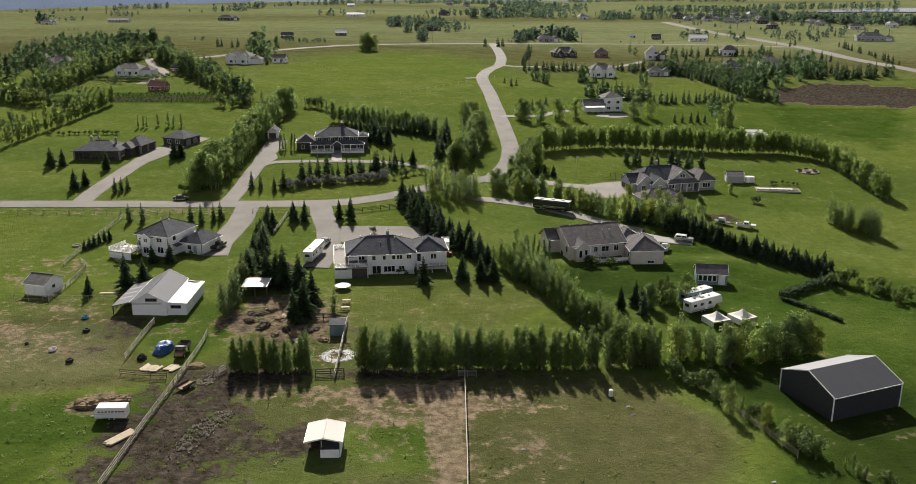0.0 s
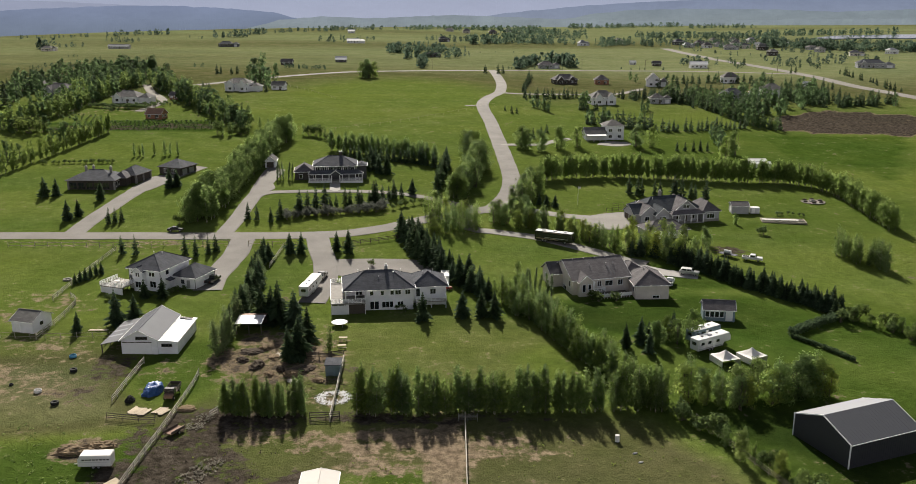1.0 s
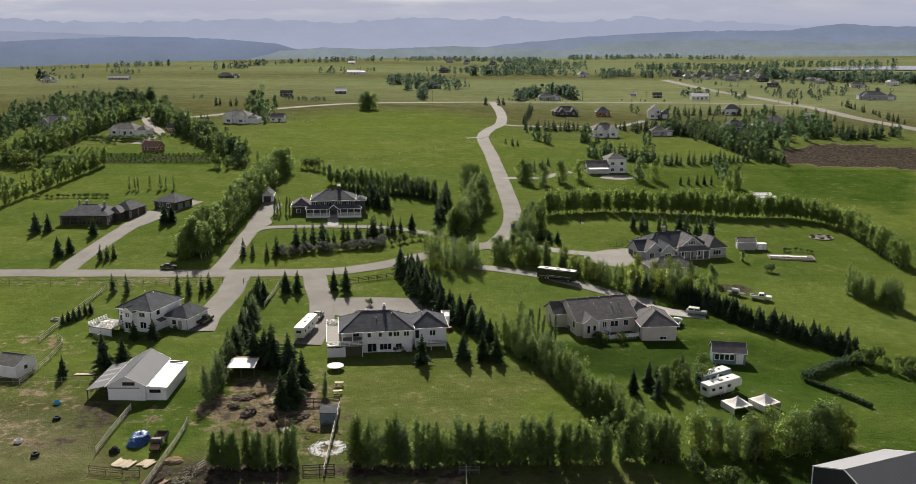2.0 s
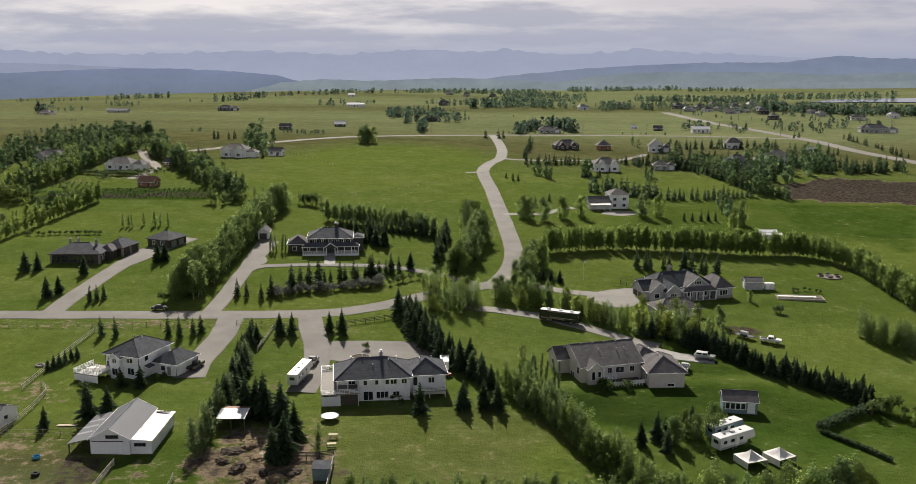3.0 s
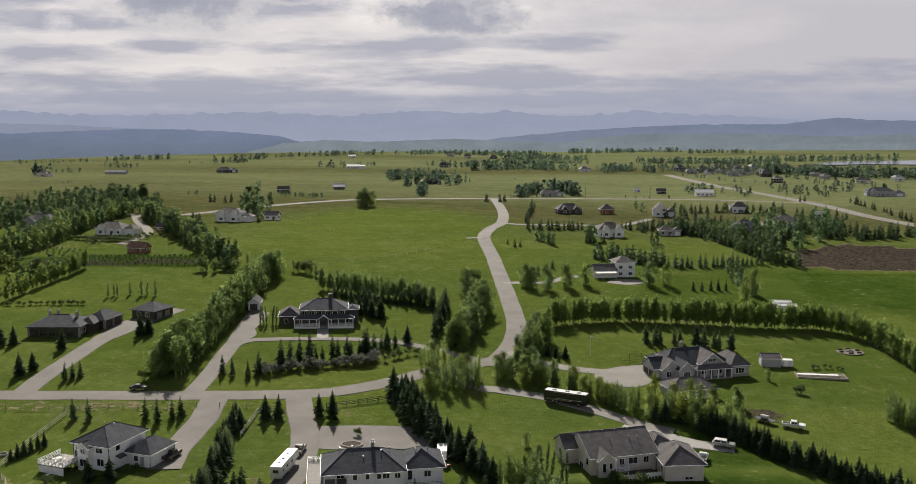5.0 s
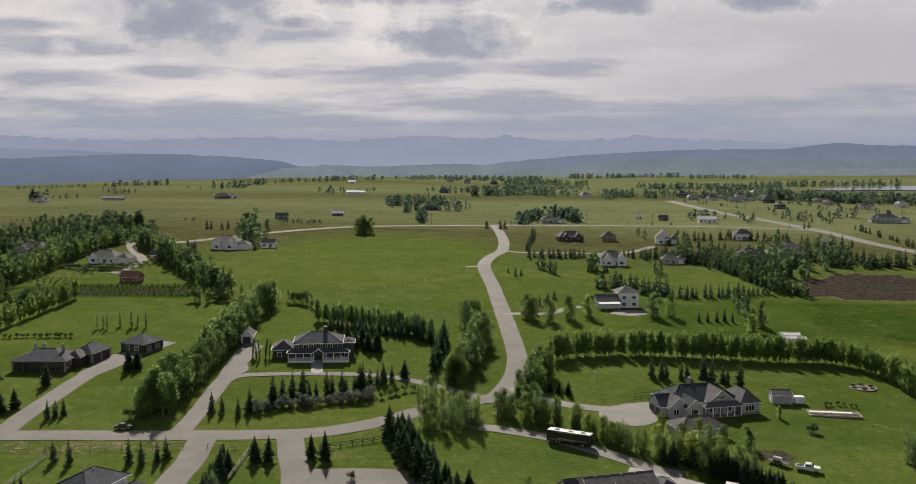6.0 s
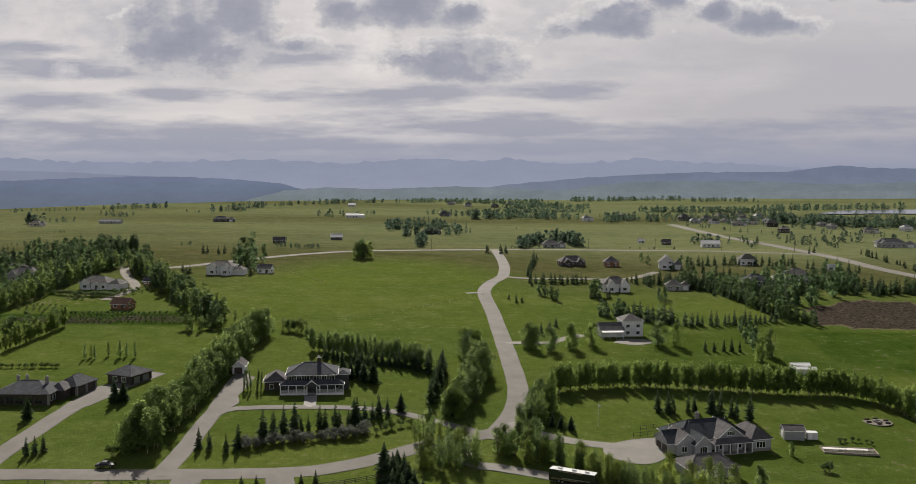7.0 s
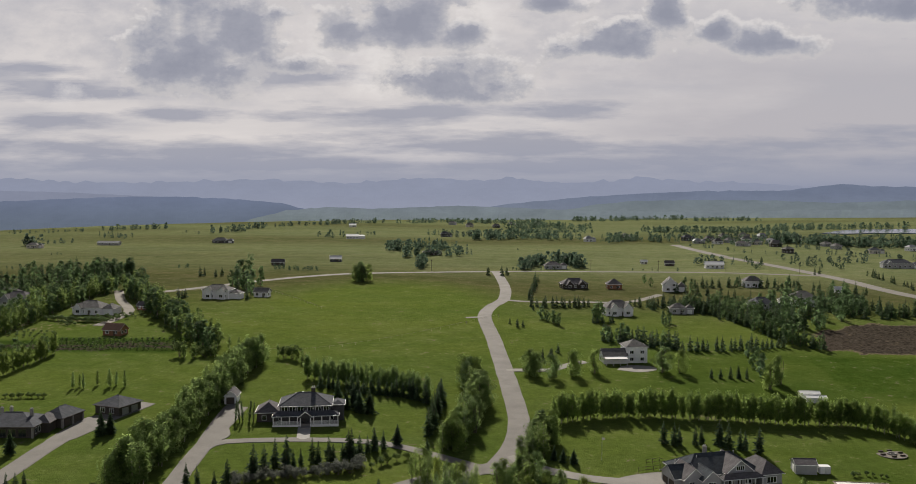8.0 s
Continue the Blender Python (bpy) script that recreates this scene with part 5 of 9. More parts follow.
def garden_buildings():
    h = House("shed", (57.2, 204.6), -8, "blue-grey garden studio with white door and windows", "shed")
    h.block(0, 0, 7.2, 4.8, 2.7, "teal", "gx", 1.5, "shingle_brown", 0.3)
    for x in (0.9, 2.0, 3.1, 4.2):
        h.window("s", 0, x, 0.9, 0.85, 1.3)
    h.door("s", 0, 5.9, 0.05, 1.6, 2.2, "trim")
    for x in (2.0, 5.0):
        h.vent(x, 2.6, 4.0, 0.2)
    s = House("shed", (-26.2, 169.6), 0, "small blue-grey paddock shed with a flat grey roof", "shed")
    s.wall(0, 0, 2.9, 2.6, 2.3, "teal", -0.3)
    part("roof", slab([(-0.2, -0.25, 2.35), (3.1, -0.25, 2.35), (3.1, 2.8, 2.7), (-0.2, 2.8, 2.7)], 0.1), "shingle", s.root)
    s.door("s", 0, 1.4, 0, 0.9, 1.9, "teal")
    r = House("shelter", (-48.6, 190.6), 0, "dark open pole shed with a bright rusty sheet roof", "shelter")
    part("roof", slab([(-0.2, -0.3, 2.5), (5.6, -0.3, 2.5), (5.6, 4.2, 2.9), (-0.2, 4.2, 2.9)], 0.1), "metal_white", r.root)
    part("roof", slab([(-0.2, 4.25, 2.86), (5.6, 4.25, 2.86), (5.6, 6.0, 2.6), (-0.2, 6.0, 2.6)], 0.1), "rust", r.root, "rust-red rear roof sheet")
    for x in (0, 2.7, 5.4):
        for y in (0, 5.8):
            r.post(x, y, -0.3, 2.45, 0.1, "dark_wood")
    part("back_wall", box(0, 5.4, 5.75, 5.85, -0.3, 2.4), "dark_wood", r.root)
    w = House("shed", (-97.4, 190.2), -16, "white field shed with grey gable roof", "shed")
    w.block(0, 0, 5.4, 6.0, 2.6, "white", "gx", 1.4, "shingle_pale", 0.35)
    w.door("s", 0, 1.6, 0, 1.2, 2.0, "trim")
    w.window("e", 5.4, 2.8, 1.1, 1.0, 0.8)
    for i, p in enumerate([(119.7, 371.9), (119.9, 366.5)]):
        c = House("shed", p, -6, "low white metal-roofed field shed", "shed", group="field sheds")
        c.block(0, 0, 6.6, 3.0, 1.7, "white", "gx", 0.5, "metal_white", 0.2)


def cottage(at, wd, dp, h, rise, wall, roof, turn, label, kind="hip", wing=0.0, name="house", category="house", storeys=1, gables=0):
    """A far house with walls, roof, windows, door and, where it has one, a wing."""
    b = House(name, at, turn, label, category, (wd / 2, 0))
    b.block(0, 0, wd, dp, h, wall, kind, rise, roof, 0.5)
    n = max(2, int(wd / 3.2))
    for s in range(storeys):
        for i in range(n):
            b.window("s", 0, wd * (i + 0.5) / n, 0.9 + 2.8 * s, 1.4, 1.2, panes=2)
    b.door("s", 0, wd * 0.5 + 1.5, 0, 1.0, 0.85 * 2.4, "dark_wood") if storeys == 1 else None
    for y in (dp * 0.3, dp * 0.7):
        b.window("w", 0, y, 0.9, 1.1, 1.2)
        b.window("e", wd, y, 0.9, 1.1, 1.2)
    for i in range(gables):
        b.block(wd * (0.12 + 0.5 * i), -1.5, 4.2, 4.0, h - 0.2, wall, "gy", rise * 0.75, roof, 0.35)
        b.window("s", -1.5, wd * (0.12 + 0.5 * i) + 2.1, 1.0, 1.8, 1.3, panes=2)
    if wing:
        x0 = wd if wing > 0 else wing
        b.block(x0, 1.5, abs(wing), dp - 2.5, min(h, 3.0), wall, "hip", rise * 0.7, roof, 0.4)
        b.door("s", 1.5, x0 + abs(wing) / 2, 0, min(4.6, abs(wing) * 0.6), 2.2, "trim", "garage_door")
    b.vent(wd * 0.4, dp * 0.5, h + rise * 0.8, 0.5)
    return b


midway_house()
white_house()
horse_barn()
beige_house()
grey_house()
manor()
dark_bungalow()
steel_shed()
field_shelter()
garden_buildings()
pale = cottage((71.9, 418.6), 8.5, 8.5, 6.4, 2.4, "white", "shingle_pale", 6, "pale two-storey house with a long low wing", storeys=2)
pale.block(-9.5, -1.0, 9.5, 7.0, 3.2, "white", "gx", 2.2, "shingle_pale", 0.5)
part("lean_to_roof", slab([(-9.5, -4.0, 2.5), (-0.5, -4.0, 2.5), (-0.5, -1.2, 2.9), (-9.5, -1.2, 2.9)], 0.12), "metal_white", pale.root, "white veranda roof")
for x in (-9.2, -6.4, -3.6, -0.8):
    pale.post(x, -3.8, -0.4, 2.4)
cottage((82.5, 518.5), 14, 10, 4.2, 3.4, "white", "shingle_pale", 8, "white far house with pale grey roof", gables=2)
cottage((131.2, 619.8), 9, 10, 4.6, 4.0, "white", "shingle_pale", -10, "tall white steep-gabled house", "gy", 5, storeys=2, gables=1)
cottage((73.5, 627.8), 16, 9, 3.2, 3.2, "brown", "shingle_brown", 10, "brown bungalow with several gables", gables=2)
cottage((-228.1, 519.6), 15, 10, 4.0, 3.2, "grey", "shingle_brown", -6, "grey many-gabled house in the far wood", gables=2)
cottage((98.3, 628.6), 9, 8, 3.2, 3.0, "red", "shingle_brown", 0, "small red-brown house by the side road")
cottage((114.4, 527.5), 8, 7, 3.0, 2.4, "grey", "shingle_pale", -5, "small grey house among trees", wing=4)
cottage((158.9, 532.0), 13, 10, 5.0, 3.4, "grey", "shingle", -12, "grey two-storey house among conifers", wing=6, storeys=2, gables=1)
cottage((191.8, 559.9), 13, 10, 5.2, 3.2, "white", "shingle_pale", -8, "white-grey two-storey house on the rise", wing=-6, storeys=2)
cottage((191.8, 646.6), 11, 8, 4.2, 3.0, "white", "shingle_brown", 0, "far white house behind trees", storeys=1)
cottage((-133.8, 553.5), 15, 9, 4.9, 2.6, "white", "shingle_pale", -8, "long white two-storey house with pale roof", wing=6, storeys=2, gables=2)
cottage((-110.9, 562.8), 8, 6, 2.8, 2.0, "white", "shingle_pale", -8, "white outbuilding with a trailer", "gx", name="garage", category="garage")
cottage((-254.5, 550.8), 14, 9, 3.2, 3.0, "grey", "shingle_brown", -14, "grey house deep in the wood", wing=5)
cottage((-225.3, 522.2), 13, 9, 3.6, 3.0, "beige", "shingle_pale", -14, "beige house deep in the wood", wing=6)
cottage((-180.8, 495.9), 15, 10, 3.4, 3.0, "white", "shingle_pale", -12, "pale house behind a hedge", wing=6, gables=1)
cottage((-150.6, 450.1), 8.5, 6, 2.6, 2.2, "red", "rust", -14, "red-brown barn beside the nursery plot", "gx", name="barn", category="barn")
cottage((-158.5, 509.4), 5, 4.5, 2.4, 1.6, "red", "shingle_brown", -14, "small red shed by the farm track", "gx", name="shed", category="shed")
cottage((-99.8, 782.6), 9, 7, 2.4, 2.2, "dark", "metal_white", 6, "far field barn with a bright white roof", "gx", name="barn", category="barn")
cottage((-125.1, 1097.9), 14, 8, 3.0, 2.2, "white", "metal_white", 4, "far farmstead with white metal roofs", "gx", wing=7, name="barn", category="barn")
cottage((-158.0, 1366.4), 10, 7, 3.0, 2.0, "white", "metal_white", 4, "white barn on the distant plain", "gx", name="barn", category="barn")
cottage((-250.3, 993.2), 15, 8, 3.0, 2.6, "dark", "shingle", 0, "dark farmhouse on the distant plain", wing=6)
cottage((-352.0, 956.4), 22, 6, 2.4, 1.6, "grey", "metal_pale", -6, "long low distant stable", "gx", name="barn", category="barn")
cottage((-408.9, 916.3), 10, 7, 3.0, 2.2, "beige", "shingle_pale", 0, "beige house on the distant plain", wing=4)
cottage((-138.8, 743.6), 9, 6, 2.6, 2.0, "brown", "shingle_brown", 0, "small brown farm shed by the road", "gx", name="shed", category="shed")
cottage((202.6, 776.1), 14, 8, 3.2, 2.2, "white", "metal_white", -4, "white metal-roofed machine shed", "gx", name="barn", category="barn")
cottage((71.7, 754.0), 12, 8, 3.0, 2.6, "grey", "shingle_brown", 0, "grey farmhouse behind trees", wing=5)
cottage((171.6, 796.6), 7, 5, 2.4, 1.8, "brown", "shingle_brown", 0, "small brown farm shed with clutter", "gx", name="shed", category="shed")
cottage((153.8, 812.9), 5, 4, 2.0, 1.2, "white", "metal_white", 0, "small white field hut", "gx", name="shed", category="shed")
cottage((351.1, 783.5), 22, 10, 4.0, 3.0, "grey", "shingle", -10, "large grey house on the slope", wing=8, gables=1)
cottage((-27.8, 868.4), 12, 7, 2.8, 2.2, "brown", "shingle_brown", 0, "brown farmhouse in a shelter wood", wing=5)
cottage((237.7, 621.9), 7, 4, 2.2, 1.4, "white", "metal_white", -6, "low white stable near the highway", "gx", name="shed", category="shed")
rng = random.Random(5)
for p in [(266.7, 1116.9), (265.6, 1070.4), (288.5, 1106.3), (286.5, 1060.7), (306.5, 1084.0), (302.0, 1029.8), (328.7, 1096.4), (327.1, 1051.8), (347.7, 1074.3), (336.6, 1021.0), (346.5, 1171.7), (320.4, 1157.6), (395.7, 1032.7), (390.9, 993.1), (320.4, 937.5), (395.2, 1122.2), (368.3, 1159.2), (148.4, 1100.9), (200.5, 1160.5), (-19.2, 1167.4), (12.6, 1427.1), (82.7, 1557.3), (130.9, 1603.4), (-15.3, 1499.4), (53.2, 1429.0), (403.7, 939.5), (459.3, 975.5)]:
    k = rng.random()
    cottage(p, rng.uniform(8, 12), rng.uniform(6, 8), rng.uniform(2.8, 4.4), rng.uniform(2, 3.2), rng.choice(("white", "grey", "beige", "brown", "dark")), rng.choice(("shingle", "shingle_brown", "shingle_pale", "metal_pale")), rng.uniform(-25, 25), "distant house in the lakeside hamlet" if p[0] > 60 else "distant house on the plain", wing=4 if k > 0.5 else 0)


# ---------------------------------------------------------------- far land
def ridge(name, dist, tops, low, mat, label, seed):
    """A far range of hills: a crest line over a sloping face."""
    bm = bmesh.new()
    rows = []
    L = []
    for (a, za), (b, zb) in zip(tops, tops[1:]):
        k = max(2, int(abs(b - a) / 9))
        L += [(a + (b - a) * i / k, za + (zb - za) * i / k) for i in range(k)]
    for a, z in L + [tops[-1]]:
        ang = math.atan((a - 784) / 1540.0) - 0.0055
        jag = seed * noise.noise(Vector((a * 0.05, dist, 0))) + 0.6 * seed * noise.noise(Vector((a * 0.16, dist, 5)))
        h = 79.2 + (318 - z) * dist / 1540.0 + jag
        row = []
        for k, f in enumerate((0, 0.25, 0.5, 0.75, 1.0)):
            d = (dist - 260 * (1 - f) + 40 * noise.noise(Vector((a * 0.04, f * 3, dist)))) / max(0.5, math.cos(ang))
            row.append(bm.verts.new((2.5 + d * math.sin(ang), 62.7 + d * math.cos(ang), low + (h - low) * f ** 0.8)))
        rows.append(row)
    for a, b in zip(rows, rows[1:]):
        for i in range(4):
            bm.faces.new((a[i], b[i], b[i + 1], a[i + 1]))
    return tagged(part(name, bm, mat), label, "hills", kind="structure")


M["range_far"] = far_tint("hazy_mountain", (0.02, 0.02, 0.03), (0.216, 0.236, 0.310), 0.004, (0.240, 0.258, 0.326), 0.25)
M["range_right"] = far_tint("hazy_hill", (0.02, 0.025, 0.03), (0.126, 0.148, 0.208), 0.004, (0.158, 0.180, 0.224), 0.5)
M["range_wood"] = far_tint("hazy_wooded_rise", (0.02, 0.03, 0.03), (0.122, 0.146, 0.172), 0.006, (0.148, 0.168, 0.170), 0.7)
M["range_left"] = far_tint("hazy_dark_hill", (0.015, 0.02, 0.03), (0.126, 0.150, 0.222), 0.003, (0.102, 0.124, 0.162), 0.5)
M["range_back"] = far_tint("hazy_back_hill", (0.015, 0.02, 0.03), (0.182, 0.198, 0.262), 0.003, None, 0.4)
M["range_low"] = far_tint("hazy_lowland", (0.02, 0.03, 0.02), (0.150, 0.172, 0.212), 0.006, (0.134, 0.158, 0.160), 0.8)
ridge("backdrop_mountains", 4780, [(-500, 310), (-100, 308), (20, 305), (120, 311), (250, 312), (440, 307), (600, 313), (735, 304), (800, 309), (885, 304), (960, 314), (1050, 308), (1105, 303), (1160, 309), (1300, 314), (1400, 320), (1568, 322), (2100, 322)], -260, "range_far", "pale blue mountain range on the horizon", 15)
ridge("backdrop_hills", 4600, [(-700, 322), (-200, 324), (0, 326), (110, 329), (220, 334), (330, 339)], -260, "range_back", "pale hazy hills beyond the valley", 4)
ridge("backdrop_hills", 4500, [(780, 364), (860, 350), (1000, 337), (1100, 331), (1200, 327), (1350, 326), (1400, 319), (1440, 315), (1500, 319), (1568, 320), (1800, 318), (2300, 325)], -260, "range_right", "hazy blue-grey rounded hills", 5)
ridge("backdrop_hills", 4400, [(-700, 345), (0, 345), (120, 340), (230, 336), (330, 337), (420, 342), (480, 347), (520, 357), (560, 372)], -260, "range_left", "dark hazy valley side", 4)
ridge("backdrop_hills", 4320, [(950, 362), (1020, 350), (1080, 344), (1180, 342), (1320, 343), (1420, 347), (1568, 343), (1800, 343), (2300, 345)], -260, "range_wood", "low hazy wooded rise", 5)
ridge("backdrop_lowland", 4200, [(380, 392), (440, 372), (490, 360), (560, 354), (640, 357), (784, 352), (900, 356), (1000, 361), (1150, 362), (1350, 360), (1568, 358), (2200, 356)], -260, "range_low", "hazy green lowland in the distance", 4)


# ---------------------------------------------------------------- trees
def leaves(bm, centre, spread, n, size, rng, out=None):
    """n small bent leaf clumps round a centre, facing roughly the way out of the crown."""
    for _ in range(n):
        v = Vector((rng.gauss(0, 1), rng.gauss(0, 1), rng.gauss(0, 1)))
        v = v.normalized() * rng.random() ** 0.45
        c = Vector(centre) + Vector((v.x * spread[0], v.y * spread[1], v.z * spread[2]))
        nrm = ((v if out is None else out + 0.35 * v) + Vector((rng.uniform(-.7, .7), rng.uniform(-.7, .7), rng.uniform(-.2, .9))) * (1.0 if out is None else 0.8)).normalized()
        a = nrm.orthogonal().normalized()
        a = (Matrix.Rotation(rng.uniform(0, 6.28), 3, nrm) @ a)
        b = nrm.cross(a)
        s = size * rng.uniform(0.6, 1.35)
        p = [c - a * s, c - b * s * 0.62 - nrm * s * 0.25, c + a * s, c + b * s * 0.62 - nrm * s * 0.25]
        vs = [bm.verts.new(q) for q in p]
        bm.faces.new((vs[0], vs[1], vs[2]))
        bm.faces.new((vs[0], vs[2], vs[3]))


def broadleaf(name, seed, height, width, clumps, size, bare, mat, bark, trunks=1, blobs=22, spire=False):
    """A broad-leaved tree, 1 m tall in its own measure times height."""
    rng = random.Random(seed)
    root = new(name)
    tr, cr = bmesh.new(), bmesh.new()
    for k in range(trunks):
        ox, oy = (rng.uniform(-.12, .12) * width, rng.uniform(-.12, .12) * width) if trunks > 1 else (0, 0)
        top = Vector((ox * 2.2, oy * 2.2, height * rng.uniform(0.8, 0.9)))
        last, r = Vector((ox, oy, -0.15)), 0.022 * height
        for i in range(1, 6):
            q = Vector((ox, oy, 0)).lerp(top, i / 5) + Vector((rng.uniform(-.03, .03), rng.uniform(-.03, .03), 0)) * height * 0.5
            tube(last, q, r, r * 0.74, 6, tr, False)
            last, r = q, r * 0.74
    for i in range(blobs):
        f = (i + rng.random()) / blobs
        z = height * (bare + (0.97 - bare) * f)
        prof = math.sin(math.pi * (0.12 + 0.80 * f) ** 0.85) ** 0.8
        if spire:
            prof = 0.6 + 0.4 * f / 0.3 if f < 0.3 else (1 - (f - 0.3) / 0.7) ** 0.7 + 0.04
        a = rng.uniform(0, 6.28)
        rr = width * 0.5 * prof * rng.uniform(0.25, 0.85)
        c = Vector((rr * math.cos(a), rr * math.sin(a), z))
        tube((c.x * 0.1, c.y * 0.1, z - height * 0.12), c, 0.007 * height, 0.002 * height, 4, tr, False)
        s = width * 0.5 * (0.30 + 0.28 * prof) * rng.uniform(0.7, 1.15)
        leaves(cr, c, (s, s, s * 1.15 * height / (width * 2.6) + s * 0.3), clumps // blobs, size, rng, Vector((c.x / width * 2, c.y / width * 2, z / height - 0.35)).normalized())
    part("trunk", tr, bark, root)
    part("crown", cr, mat, root)
    return root


def feather(name, seed, height, width, clumps, size, mat, bark, shoots=30, stems=1, bare=0.03, twigs=True):
    """A slender tree: many shoots that sweep up and out from the stem, each clad in small leaves."""
    rng = random.Random(seed)
    root = new(name)
    tr, cr = bmesh.new(), bmesh.new()
    for k in range(stems):
        lean = Vector((rng.uniform(-.06, .06), rng.uniform(-.06, .06), 0)) * height
        foot = Vector((rng.uniform(-.2, .2), rng.uniform(-.2, .2), 0)) * width * (stems > 1)
        top_h = height * (1.0 if k == 0 else rng.uniform(0.68, 0.9))
        tube(foot + Vector((0, 0, -0.15)), foot + lean * 0.5 + Vector((0, 0, top_h * 0.55)), 0.014 * height, 0.008 * height, 6, tr, False)
        tube(foot + lean * 0.5 + Vector((0, 0, top_h * 0.55)), foot + lean + Vector((0, 0, top_h * 0.97)), 0.008 * height, 0.002 * height, 5, tr, False)
        n = shoots // stems
        for i in range(n):
            f = (i + rng.random()) / n
            a = i * 2.4 + rng.uniform(-.5, .5)
            out = width * 0.5 * ((0.55 + 1.3 * f) if f < 0.3 else (1 - (f - 0.3) / 0.72) ** 0.75) * rng.uniform(0.55, 1.2)
            z0 = top_h * (bare + (0.89 - bare) * f)
            p0 = foot + lean * f + Vector((0, 0, z0))
            p1 = p0 + Vector((math.cos(a) * out, math.sin(a) * out, height * rng.uniform(0.05, 0.15)))
            if twigs:
                tube(p0, p1, 0.004 * height, 0.001 * height, 3, tr, False)
            m = clumps // (n * stems)
            for j in range(m):
                u = 0.15 + 0.9 * (j + rng.random()) / m
                c = p0.lerp(p1, u) + Vector((rng.gauss(0, 1), rng.gauss(0, 1), rng.gauss(0, 1.3))) * 0.075 * width
                leaves(cr, c, (0.05, 0.05, 0.05), 1, size * (1.1 - 0.35 * f), rng, Vector((math.cos(a), math.sin(a), 0.25 + 0.7 * f)).normalized())
    part("trunk", tr, bark, root)
    part("crown", cr, mat, root)
    return root


def spruce(name, seed, height, width, tiers, fronds, mat="spruce", broad=1.0):
    """A spruce: tiers of drooping, ragged fronds round a straight stem."""
    rng = random.Random(seed)
    root = new(name)
    tr, cr = bmesh.new(), bmesh.new()
    tube((0, 0, -0.15), (0, 0, height * 0.95), 0.016 * height, 0.003 * height, 6, tr)
    for t in range(tiers):
        f = t / (tiers - 1)
        z = height * (0.04 + 0.93 * f ** 0.92)
        R = width * 0.5 * (1 - f ** 1.25) ** 0.95 * (0.9 + 0.25 * math.sin(t * 2.1 + seed)) + 0.010 * height
        k = max(4, int(fronds * (1 - 0.6 * f)))
        for i in range(k):
            a = 6.283 * (i + rng.uniform(-.6, .6)) / k + t * 1.1
            r = R * rng.uniform(0.35, 1.3) * (1.0 + 0.18 * math.sin(2 * a + seed + t * 0.5))
            dz = -r * rng.uniform(0.05, 0.42)
            d, s = Vector((math.cos(a), math.sin(a), 0)), Vector((-math.sin(a), math.cos(a), 0))
            wd = broad * (r * rng.uniform(0.10, 0.20) + 0.009 * height)
            b = Vector((0, 0, z + rng.uniform(-0.01, 0.035) * height))
            tip = d * r + Vector((0, 0, b.z + dz))
            m = d * r * 0.6 + Vector((0, 0, b.z + dz * 0.35 + 0.012 * height))
            v = [cr.verts.new(q) for q in (b, m + s * wd, tip, m - s * wd, m - Vector((0, 0, wd * 1.1)))]
            cr.faces.new((v[0], v[1], v[2]))
            cr.faces.new((v[0], v[2], v[3]))
            cr.faces.new((v[0], v[4], v[2]))
    part("trunk", tr, "bark", root)
    part("crown", cr, mat, root)
    return root


def shrub(name, seed, height, width, clumps, size, mat):
    rng = random.Random(seed)
    root = new(name)
    tr, cr = bmesh.new(), bmesh.new()
    for i in range(9):
        a, r = rng.uniform(0, 6.28), width * 0.36 * rng.random() ** 0.6
        c = Vector((r * math.cos(a), r * math.sin(a), height * rng.uniform(0.35, 0.75)))
        tube((c.x * 0.2, c.y * 0.2, -0.1), c, 0.03, 0.01, 4, tr, False)
        s = width * rng.uniform(0.16, 0.26)
        leaves(cr, c, (s, s, height * 0.26), clumps // 9, size, rng)
    part("stem", tr, "bark", root)
    part("crown", cr, mat, root)
    return root


